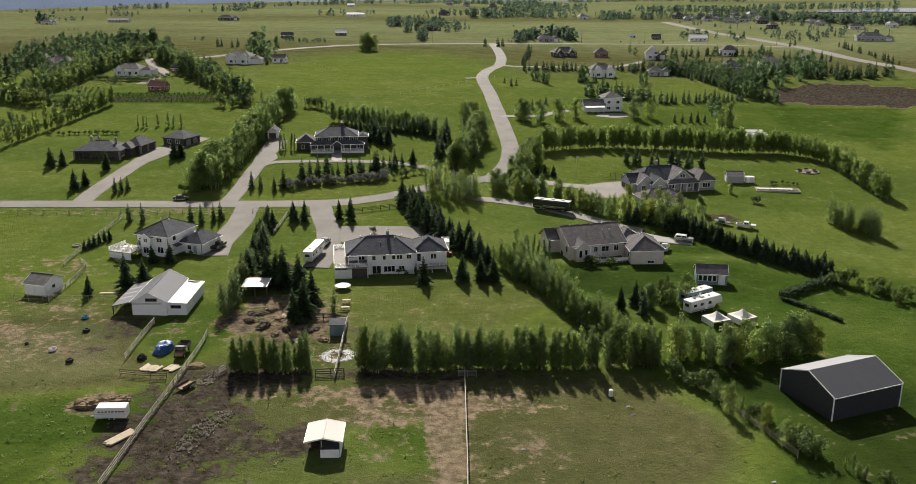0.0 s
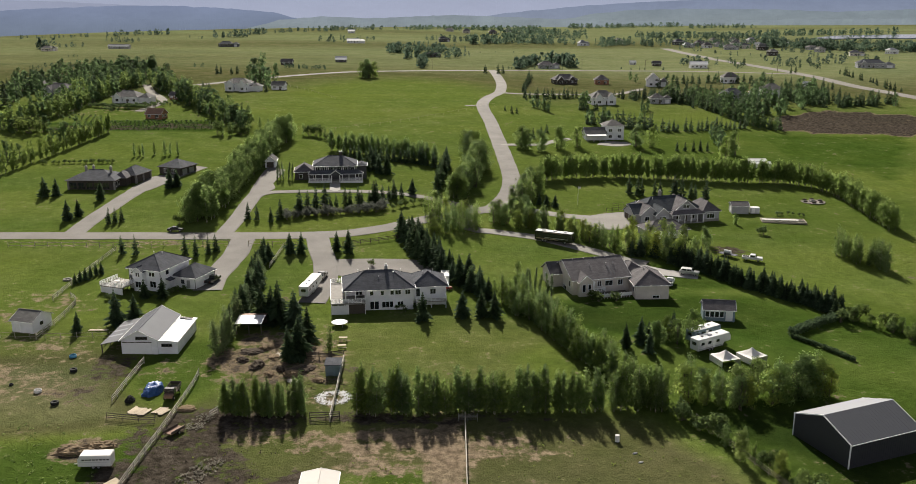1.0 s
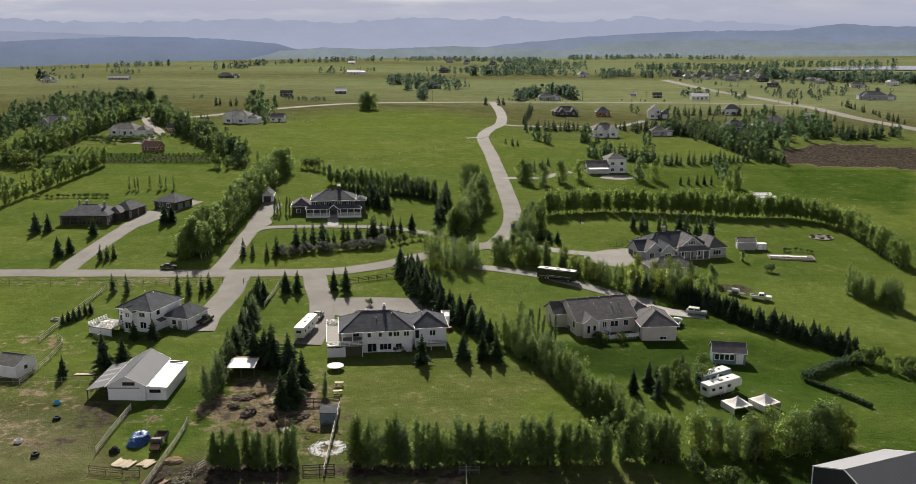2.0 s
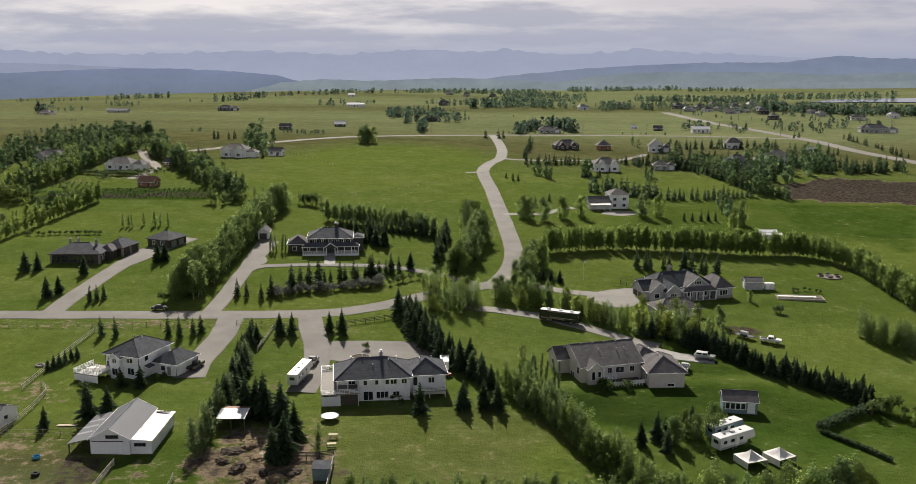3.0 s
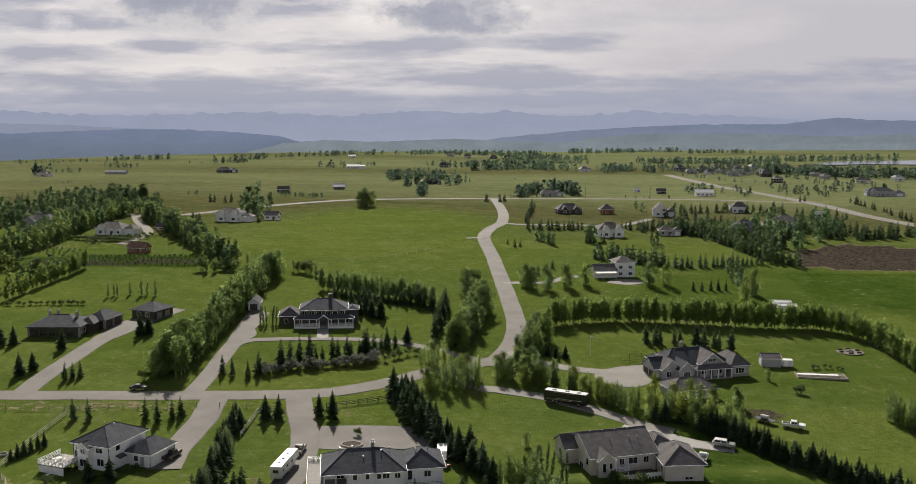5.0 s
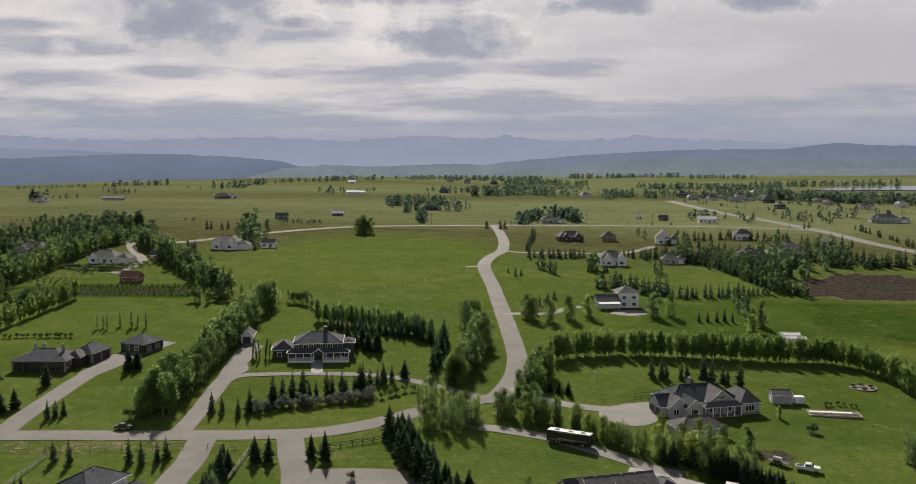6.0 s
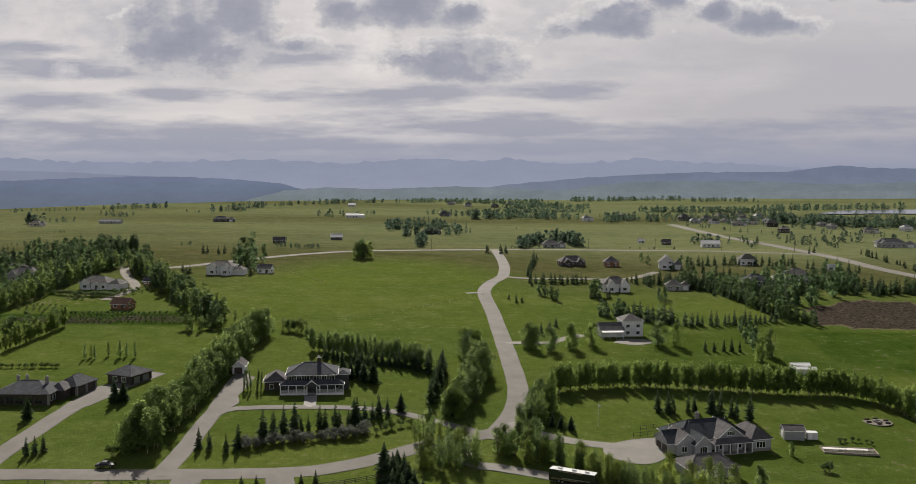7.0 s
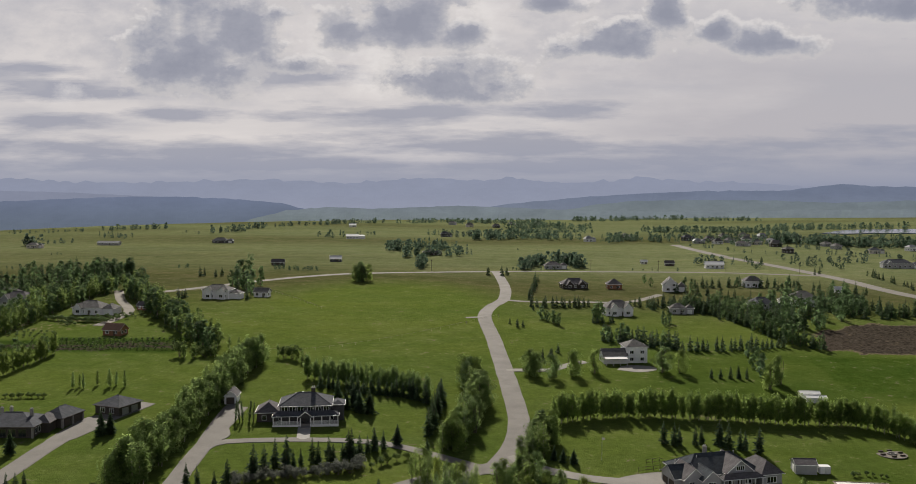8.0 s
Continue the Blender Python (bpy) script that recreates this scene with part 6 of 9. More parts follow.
KIND = dict(
    poplar=("poplar_tree", [lambda s: feather("poplar_tree", s, 8.0, 3.9, 1120, 0.21, "poplar", "pale_bark", 40, 2)] * 3, "tall narrow poplar with fresh green leaves", 8.0),
    aspen=("aspen_tree", [lambda s: feather("aspen_tree", s, 7.0, 2.6, 960, 0.175, "poplar", "pale_bark", 30)] * 3, "slender young aspen in leaf", 7.0),
    fresh=("willow_tree", [lambda s: broadleaf("willow_tree", s, 8.0, 5.0, 1500, 0.21, 0.04, "fresh", "bark", 3, 20)] * 2, "pale yellow-green willow with a loose crown", 8.0),
    round=("maple_tree", [lambda s: broadleaf("maple_tree", s, 8.0, 6.0, 1450, 0.25, 0.06, "poplar", "bark", 2, 22)] * 3, "round leafy tree with an uneven crown", 8.0),
    spruce=("spruce_tree", [lambda s: spruce("spruce_tree", s, 8.0, 4.0, 31, 20)] * 3, "dark green pointed spruce tree", 8.0),
    spire=("spruce_tree", [lambda s: spruce("spruce_tree", s, 8.0, 3.3, 24, 14)] * 3, "young slender green spruce tree", 8.0),
    grey=("cottonwood_tree", [lambda s: feather("cottonwood_tree", s, 8.0, 4.2, 1400, 0.20, "greyleaf", "bark", 44, 2)] * 2, "upswept grey-green cottonwood tree", 8.0),
    thin=("columnar_aspen", [lambda s: feather("columnar_aspen", s, 7.0, 1.35, 420, 0.20, "greyleaf", "bark", 26)] * 2, "very narrow columnar aspen", 7.0),
    shrub=("shrub", [lambda s: shrub("shrub", s, 2.2, 2.8, 420, 0.16, "shrub")] * 2, "rounded green garden shrub", 2.2),
    silver=("silver_shrub", [lambda s: shrub("silver_shrub", s, 2.2, 3.0, 420, 0.15, "silverleaf")] * 2, "silver-grey wolf willow shrub", 2.2),
    belt=("poplar_tree", [lambda s: feather("poplar_tree", s, 8.0, 3.7, 480, 0.31, "poplar", "pale_bark", 24, 1, 0.12, False)] * 3, "tall narrow poplar with fresh green leaves", 8.0),
    fieldbelt=("poplar_tree", [lambda s: feather("poplar_tree", s, 8.0, 3.7, 200, 0.44, "poplar", "pale_bark", 14, 1, 0.08, False)] * 4, "tall narrow poplar with fresh green leaves", 8.0),
    farpoplar=("poplar_tree", [lambda s: broadleaf("poplar_tree", s, 8.0, 4.6, 210, 0.50, 0.03, "darkleaf", "bark", 1, 10)] * 4, "leafy poplar on the far estate", 8.0),
    farspruce=("spruce_tree", [lambda s: spruce("spruce_tree", s, 8.0, 3.7, 13, 10, "spruce", 2.0)] * 3, "dark spruce on the far estate", 8.0),
)
PROTO = {}
# belts and woods whose single trees nobody could count
JOINED = {
    "long belt behind the grey house": "long belt of tall leafy poplars",
    "belt behind the manor": "belt of poplars and spruces behind the manor",
    "poplar grove along the drive": "thick poplar grove along the drive",
    "long field hedge": "long thick hedge of poplars across the fields",
    "orchard shelter belt": "poplar shelter belt beside the meadow",
    "wood round the far houses": "mixed wood round the far houses",
    "wood of the far estate": "mixed wood of the far estate",
    "mixed belt of the far estate": "mixed belt of poplars and spruces",
    "hedge of the far meadow": "row of small spruces across the meadow",
    "nursery rows": "rows of young nursery shrubs",
}
BELTS, RAW = {}, {}


def gather(kind, i, m, group):
    """Adds one tree's crown and trunk to the joined mesh of its belt."""
    if (kind, i) not in RAW:
        root = KIND[kind][1][i](100 * i + len(kind) * 7)
        parts = []
        for c in list(root.children):
            me = c.data
            co = np.empty(len(me.vertices) * 3, np.float32)
            me.vertices.foreach_get("co", co)
            parts.append((co.reshape(-1, 3), [tuple(p.vertices) for p in me.polygons], me.materials[0]))
            bpy.data.objects.remove(c)
        bpy.data.objects.remove(root)
        RAW[kind, i] = parts
    store = BELTS.setdefault(group, [[], [], [], []])
    R, t = np.array(m.to_3x3()), np.array(m.translation)
    for co, faces, mat in RAW[kind, i]:
        base = store[0][-1][1] if store[0] else 0
        if mat not in store[3]:
            store[3].append(mat)
        store[0].append((co @ R.T + t, base + len(co)))
        store[1].extend([tuple(k + base for k in f) for f in faces])
        store[2].extend([store[3].index(mat)] * len(faces))


def join_belts():
    for group, (vs, faces, mats, used) in BELTS.items():
        me = bpy.data.meshes.new("tree_belt")
        me.from_pydata(np.concatenate([v for v, _ in vs]).tolist(), [], faces)
        for mt in used:
            me.materials.append(mt)
        me.polygons.foreach_set("material_index", mats)
        tagged(new("tree_belt", me), JOINED[group], "woodland", kind="stuff")


TREE_RNG = random.Random(11)


def plant(kind, x, y, h, group=""):
    """One tree or shrub of height h at a place, turned and shaped by chance."""
    name, makers, label, own = KIND[kind]
    i = TREE_RNG.randrange(len(makers))
    s = h / own * TREE_RNG.uniform(0.94, 1.06)
    wide = s * TREE_RNG.uniform(0.86, 1.16)
    m = Matrix.LocRotScale((x, y, gz(x, y)), Euler((radians(TREE_RNG.uniform(-2, 2)), radians(TREE_RNG.uniform(-2, 2)), TREE_RNG.uniform(0, 6.28))), (wide, wide, s))
    if group in JOINED:
        return gather(kind, i, m, group)
    if (kind, i) not in PROTO:
        ob = makers[i](100 * i + len(kind) * 7)
        PROTO[kind, i] = ob
        tagged(ob, label, "shrub" if "shrub" in name else "tree")
        ob.matrix_basis = m
    else:
        src = PROTO[kind, i]
        keep = src.scale.copy()
        src.scale = (1, 1, 1)
        ob = copy_thing(src, m)
        src.scale = keep
    return tagged(ob, group=group) if group else ob


def row(kinds, pts, spacing, h, group, wobble=0.5, vary=0.18, lines=1, gap=0.0):
    """Trees along a line; kinds is a text of kinds, taken by chance."""
    kinds = kinds.split()
    L = smooth_line(pts, 0.5)
    run, want = 0.0, 0.0
    for a, b in zip(L, L[1:]):
        run += (b - a).length
        if run >= want:
            d = (b - a).normalized()
            side = Vector((d.y, -d.x, 0))
            for k in range(lines):
                if TREE_RNG.random() < gap:
                    continue
                q = a + side * ((k - (lines - 1) / 2) * spacing * 1.1 + TREE_RNG.uniform(-wobble, wobble)) + d * TREE_RNG.uniform(-wobble, wobble)
                plant(TREE_RNG.choice(kinds), q.x, q.y, h * TREE_RNG.uniform(1 - vary, 1 + vary), group)
            want = run + spacing * TREE_RNG.uniform(0.75, 1.25)


def wood(kinds, pts, n, h, group, vary=0.25):
    """n trees spread by chance in an outline."""
    kinds = kinds.split()
    xs, ys = [p[0] for p in pts], [p[1] for p in pts]
    done = 0
    while done < n:
        x, y = TREE_RNG.uniform(min(xs), max(xs)), TREE_RNG.uniform(min(ys), max(ys))
        if inside(np.array([x]), np.array([y]), list(pts))[0]:
            plant(TREE_RNG.choice(kinds), x, y, h * TREE_RNG.uniform(1 - vary, 1 + vary), group)
            done += 1


def spots(kind, pts, h, group=""):
    for p in pts:
        plant(kind, p[0], p[1], h * TREE_RNG.uniform(0.88, 1.12), group)


# shelter belts near the paddocks
row("aspen aspen poplar", [(-18.3, 154.3), (-9.0, 154.3), (1.5, 155.5), (12.2, 156.1), (23.0, 156.8), (32.8, 157.8), (38.1, 157.5)], 1.1, 7.5, "front shelter belt", 0.6, 0.24, 2)
row("aspen", [(-41.7, 152.8), (-36.0, 152.6), (-26.8, 153.9)], 1.0, 6.0, "young aspen belt", 0.7, 0.3, 3)
row("spruce", [(-15.9, 269.5), (-11.8, 254.5), (-6.4, 242.5), (-1.6, 232.9), (2.2, 225.0)], 2.6, 7.5, "diagonal tree line", 0.7, 0.2, 2)
row("spruce poplar", [(2.2, 223.6), (7.2, 217.3), (12.0, 211.3), (15.6, 203.6)], 1.5, 6.8, "diagonal tree line", 0.9, 0.2)
row("poplar aspen poplar", [(14.2, 213.5), (17.2, 205.6), (21.4, 193.0), (26.0, 179.4), (30.6, 170.4)], 1.4, 7.2, "diagonal tree line", 0.8, 0.2, 2)
row("poplar aspen", [(30.3, 169.1), (35.1, 164.0), (38.8, 160.5)], 1.5, 5.8, "diagonal tree line", 0.8, 0.2, 2)
row("spruce", [(59.9, 248.3), (66.9, 243.5), (73.3, 232.2), (80.9, 222.9), (88.1, 214.6), (91.1, 207.9)], 1.1, 5.4, "spruce hedge", 0.6, 0.2, 2)
row("fresh poplar fresh round", [(42.7, 163.1), (48.8, 160.9), (55.4, 161.2), (63.1, 164.1), (72.3, 167.6)], 2.6, 7.5, "leafy clump by the steel shed", 1.0, 0.2, 2)
row("shrub poplar shrub aspen", [(38.8, 155.7), (41.9, 151.3), (45.4, 145.1), (48.8, 140.3), (52.7, 132.3), (55.9, 124.3)], 1.5, 3.2, "scrub along the fence", 1.2, 0.4)
row("shrub poplar shrub aspen", [(56.1, 125.8), (59.4, 121.5), (62.2, 117.7), (65.5, 113.6)], 1.5, 3.0, "scrub along the fence", 1.2, 0.4)
spots("fresh", [(46.1, 139.3), (51.0, 134.0), (52.4, 128.9)], 5.0, "scrub along the fence")
row("poplar fresh poplar", [(19.5, 280.5), (29.2, 276.1), (36.6, 269.8), (43.6, 262.9), (53.4, 257.0), (62.7, 251.4), (70.2, 251.0)], 2.6, 6.0, "trees between the drives", 1.6, 0.22, 2)
row("spruce round", [(49.8, 254.7), (57.1, 253.1), (63.4, 248.2), (70.0, 245.5)], 3.0, 6.0, "trees between the drives", 1.0, 0.2)
spots("fresh", [(51.6, 267.1), (60.3, 263.1), (66.0, 260.8), (61.3, 257.5), (56.2, 262.9)], 8.0, "trees between the drives")
spots("round", [(73.7, 265.7)], 5.0)
row("fresh poplar poplar", [(-9.0, 293.0), (-2.7, 287.4), (2.5, 281.8)], 2.8, 6.8, "trees at the road fork", 1.6, 0.2, 2)
spots("poplar", [(-4.0, 272.8), (-1.6, 276.6), (0.8, 272.0), (3.4, 276.4), (5.4, 274.6), (-6.7, 279.3), (1.0, 280.2), (6.0, 281.5)], 8.2, "trees at the road fork")
spots("fresh", [(-8.6, 275.0), (-7.4, 273.2)], 5.6, "trees at the road fork")
spots("round", [(11.4, 284.6), (15.0, 283.4), (19.0, 282.8), (13.2, 289.0), (23.0, 281.0), (26.6, 279.2)], 6.6, "trees at the road fork")
row("round poplar", [(17.7, 292.2), (23.4, 297.2)], 3.0, 6.5, "trees at the road fork", 1.4, 0.2, 2)
row("poplar round", [(20.9, 306.0), (23.9, 315.8), (28.4, 322.9)], 2.6, 8.2, "trees at the road fork", 1.0, 0.2, 2)
row("spruce", [(27.9, 306.5), (32.2, 303.8), (34.2, 305.2)], 2.6, 4.0, "trees at the road fork")
row("belt", [(30.9, 339.1), (42.0, 344.8), (56.2, 347.6), (66.8, 347.7), (79.2, 346.2), (91.5, 344.8), (107.7, 342.8), (124.2, 342.2)], 1.4, 8.3, "long belt behind the grey house", 0.6, 0.13, 2)
row("belt", [(124.2, 342.2), (132.1, 335.9), (136.9, 323.5), (137.8, 304.4), (137.6, 282.4)], 1.5, 7.8, "long belt behind the grey house", 0.6, 0.14, 2)
row("spire", [(61.7, 322.2), (67.4, 321.3), (73.4, 321.7), (78.8, 320.1), (83.9, 317.1), (87.8, 314.1)], 2.4, 6.8, "spruces behind the grey house", 1.2)
row("poplar", [(111.2, 258.0), (114.5, 251.9), (119.7, 244.4)], 2.2, 7.0, "grove by the gravel patch", 1.0, 0.2, 2)
row("belt belt", [(-53.2, 384.7), (-43.3, 380.7), (-31.2, 376.0), (-19.4, 370.6), (-9.0, 362.5)], 1.55, 7.5, "belt behind the manor", 0.8, 0.2, 2)
row("spire", [(-46.9, 372.6), (-32.8, 368.3), (-19.0, 364.2), (-8.8, 356.5)], 2.1, 6.5, "belt behind the manor", 0.8, 0.2)
row("poplar round", [(5.7, 382.8), (7.1, 355.4), (2.9, 327.8), (-2.0, 310.4)], 2.4, 9.0, "belt along the winding road", 1.2, 0.2, 2)
row("spire", [(-4.6, 363.0), (-6.4, 341.9), (-7.4, 323.3)], 2.8, 8.0, "belt along the winding road", 0.8, 0.2)
row("belt belt round", [(-79.0, 409.6), (-79.6, 379.5), (-80.2, 352.0), (-80.4, 330.5), (-80.6, 310.9), (-80.6, 292.3), (-81.0, 278.6)], 2.0, 8.8, "poplar grove along the drive", 1.4, 0.3, 3)
row("shrub", [(-85.9, 277.2), (-86.2, 282.4), (-85.9, 287.9)], 2.6, 2.6, "shrubs by the road", 1.0, 0.3)
row("fieldbelt fieldbelt farpoplar", [(-194.0, 594.0), (-176.2, 556.4), (-157.3, 521.3), (-141.1, 492.8), (-124.3, 465.1), (-109.5, 440.6), (-97.9, 427.9)], 3.3, 8.8, "long field hedge", 1.9, 0.36, 3, 0.18)
spots("farpoplar", [(-188.0, 574.0), (-183.0, 566.0), (-171.0, 541.0), (-176.0, 548.0), (-152.0, 508.0), (-126.0, 473.0), (-186.0, 590.0)], 11.5, "long field hedge")
row("fieldbelt shrub", [(-108.0, 414.0), (-99.6, 415.2), (-91.4, 417.2)], 3.2, 5.5, "long field hedge", 1.5, 0.4, 2, 0.2)
row("shrub fieldbelt", [(-92.2, 427.7), (-78.4, 417.8), (-67.7, 415.2), (-56.0, 404.8)], 3.0, 4.5, "long field hedge", 1.2, 0.3)
row("belt fieldbelt belt", [(-170.4, 336.0), (-167.9, 352.3), (-166.0, 366.0), (-164.1, 381.0), (-161.9, 398.0), (-160.5, 418.0)], 2.3, 7.2, "orchard shelter belt", 0.7, 0.30, 1)
row("fieldbelt farpoplar", [(-178.0, 352.0), (-174.2, 376.0), (-173.0, 392.0), (-169.5, 406.0), (-164.0, 421.0)], 4.0, 7.0, "orchard shelter belt", 1.6, 0.35, 1, 0.15)
row("farpoplar shrub", [(-204.0, 414.0), (-195.6, 417.0), (-188.0, 416.0)], 4.0, 6.0, "orchard shelter belt", 1.6, 0.35, 2, 0.1)
row("fieldbelt fieldbelt farpoplar", [(-212.0, 418.0), (-204.4, 436.0), (-200.7, 458.0), (-199.9, 480.0), (-200.4, 510.0), (-203.5, 548.0), (-201.8, 582.8)], 2.9, 8.6, "wood round the far houses", 1.3, 0.30, 2, 0.08)
row("farpoplar fieldbelt", [(-212.0, 470.0), (-211.0, 500.0), (-212.0, 540.0), (-206.0, 575.0)], 4.0, 9.5, "wood round the far houses", 2.4, 0.30, 2, 0.1)
wood("farpoplar farpoplar farspruce", [(-235.4, 452.0), (-234.3, 483.3), (-225.4, 509.7), (-217.6, 552.6), (-206.6, 603.8), (-227.3, 624.0), (-250.2, 604.8), (-263.4, 562.2), (-263.1, 515.5)], 60, 9.0, "wood round the far houses")
wood("farpoplar farspruce farpoplar", [(-276.2, 528.0), (-288.1, 621.3), (-270.7, 653.0), (-228.9, 685.2), (-203.8, 625.6), (-229.8, 582.4), (-247.8, 551.1), (-240.2, 495.2)], 95, 10.5, "wood round the far houses")
row("farpoplar", [(-227.3, 624.0), (-221.8, 635.7), (-210.3, 640.3)], 5.0, 13.0, "wood round the far houses", 2, 0.2, 2)
spots("aspen", [(-131.7, 367.7), (-130.2, 369.7), (-128.1, 367.9), (-124.8, 371.9), (-120.1, 370.2), (-118.6, 372.2), (-114.8, 370.5)], 5.4, "young trees on the meadow")
row("shrub", [(-163.0, 353.4), (-150.7, 354.9), (-134.0, 356.7)], 1.7, 1.8, "low hedge", 0.6, 0.2)
for rows_at in ([(-173.6, 424.5), (-139.9, 425.2), (-114.0, 425.8)], [(-175.7, 429.6), (-141.9, 430.9), (-115.2, 432.2)], [(-177.9, 434.7), (-143.6, 436.0), (-116.3, 438.0)], [(-180.2, 440.0), (-145.4, 441.3), (-117.4, 444.1)]):
    row("shrub", rows_at, 2.0, 1.2, "nursery rows", 0.2, 0.2)
row("shrub", [(-194.8, 483.6), (-179.1, 480.0), (-162.9, 478.1)], 1.2, 2.4, "nursery rows", 0.6, 0.2)
for rows_at in ([(-207.9, 464.1), (-175.7, 452.4)], [(-206.6, 458.7), (-176.1, 447.2)], [(-205.3, 453.4), (-176.4, 442.2)]):
    row("shrub", rows_at, 3.2, 1.3, "nursery rows", 0.2, 0.2)
row("shrub", [(-180.8, 472.5), (-166.8, 486.4), (-149.3, 497.9)], 4.0, 1.8, "nursery rows", 0.6, 0.2, 3)

# spruces on the lawns
spots("spire", [(-66.8, 283.1), (-63.7, 282.2), (-59.0, 280.4), (-56.7, 283.8)], 6.2, "spruces in the loop")
row("spire", [(-53.0, 291.3), (-47.5, 295.7), (-40.7, 298.0), (-33.9, 301.5), (-27.0, 306.4), (-19.0, 312.2)], 2.0, 6.6, "spruces in the loop", 0.9, 0.28)
spots("spruce", [(-16.4, 316.4), (-7.4, 303.7)], 6.5, "spruces in the loop")
row("silver", [(-55.1, 284.4), (-46.3, 288.4), (-38.0, 291.2), (-29.5, 294.2), (-23.5, 297.6)], 1.7, 2.8, "silver shrubs in the loop", 0.8, 0.3, 2)
row("shrub", [(-21.8, 298.3), (-15.7, 303.0), (-10.3, 306.5)], 2.8, 2.4, "silver shrubs in the loop", 0.8, 0.25)
spots("thin", [(-67.4, 335.0), (-66.1, 334.3), (-65.1, 334.4), (-63.1, 334.6), (-61.9, 334.7)], 6.5, "columnar trees beside the manor")
spots("spruce", [(-38.9, 357.0), (-35.2, 348.9), (-30.7, 346.0), (-27.4, 344.7), (-33.0, 352.4)], 8.5, "spruces beside the manor")
spots("spruce", [(-141.1, 305.9), (-137.7, 307.3), (-121.0, 303.1)], 7.0, "spruces by the bungalow")
spots("spruce", [(-122.1, 278.8), (-120.4, 283.2)], 6.5, "spruces by the bungalow")
spots("spire", [(-108.1, 275.4), (-106.7, 277.0), (-105.2, 278.7)], 5.8, "spruces by the bungalow")
spots("spruce", [(-102.4, 319.3), (-100.5, 320.9)], 7.5, "spruces by the bungalow")
spots("spire", [(-94.1, 247.8), (-89.9, 246.8), (-76.6, 247.9), (-73.3, 246.8), (-70.3, 249.0), (-68.7, 251.2)], 6.0, "spruces by the road")
spots("spruce", [(-47.6, 250.5), (-44.6, 250.7), (-34.8, 252.9), (-31.3, 252.1)], 7.0, "spruces by the road")
spots("spruce", [(-8.2, 200.9), (0.8, 203.4), (5.4, 203.7), (8.3, 203.5)], 7.0, "spruces on the back lawn")
spots("spruce", [(-76.3, 194.7), (-73.0, 196.6)], 7.8, "spruces round the white house")
spots("spruce", [(-83.0, 189.5), (-76.0, 212.6), (-71.8, 212.8)], 5.6, "spruces round the white house")
spots("spruce", [(-96.2, 224.2), (-95.6, 225.7), (-95.0, 227.6), (-94.5, 230.1), (-93.5, 231.1), (-96.9, 222.3)], 3.6, "young spruces along the fence")
row("spruce grey grey", [(-51.7, 229.3), (-50.9, 215.6), (-50.0, 199.5), (-49.7, 187.1), (-49.1, 176.1)], 2.7, 7.2, "trees between the lots", 1.0, 0.2)
row("spruce", [(-53.2, 246.6), (-53.0, 235.7), (-52.4, 222.2)], 2.2, 6.5, "trees between the lots", 0.8)
spots("spruce", [(-32.9, 178.5), (-34.4, 176.0), (-32.2, 186.5), (-36.6, 194.8), (-40.4, 196.4), (-42.6, 198.8), (-44.4, 197.9)], 9.0, "tall spruces by the paddock")
spots("poplar", [(-27.3, 181.9)], 6.5)
spots("shrub", [(-23.8, 241.3)], 2.2, "garden shrubs")
spots("shrub", [(34.6, 216.4), (39.0, 217.2), (33.2, 217.6)], 2.4, "garden shrubs")
spots("shrub", [(-14.7, 208.0), (-13.4, 208.4), (-12.2, 209.1), (-11.2, 209.4), (-12.6, 206.4), (-10.0, 207.6)], 1.4, "shrubs along the house wall")
spots("shrub", [(-84.5, 211.6), (-82.9, 210.9), (-75.8, 214.6), (-70.8, 216.7), (-69.6, 217.9), (-68.3, 219.1)], 1.5, "shrubs along the house wall")
spots("fresh", [(16.0, 236.7)], 3.5, "garden shrubs")
spots("thin", [(16.8, 220.1), (18.1, 221.2), (19.2, 221.9), (20.1, 219.9), (22.0, 217.0), (22.9, 217.1)], 6.5, "columnar trees beside the beige house")
row("spruce round", [(38.7, 185.7), (42.6, 189.2), (46.9, 191.1), (51.6, 194.8)], 3.0, 5.5, "shrubbery by the garden shed", 1.2, 0.2, 2)
row("shrub round", [(90.6, 206.8), (95.1, 204.3), (99.5, 198.9), (103.6, 193.9)], 2.6, 3.2, "scrub round the pond", 1.2, 0.3, 2)
spots("shrub", [(93.7, 276.8), (94.9, 276.8)], 2.6, "shrubs on the lawn")
spots("round", [(89.4, 287.8)], 4.0)
spots("round", [(27.5, 398.4), (29.0, 395.4), (35.3, 392.9), (43.7, 396.9), (52.8, 401.0), (79.2, 403.5), (86.0, 404.1)], 9.0, "trees round the pale house")
spots("spire", [(32.3, 412.2), (95.5, 396.4), (99.0, 396.7), (102.9, 397.0), (105.9, 397.2), (108.9, 396.4)], 5.0, "spruces on the meadow")
spots("round", [(112.5, 382.6), (118.3, 389.9)], 10.0, "trees on the meadow")

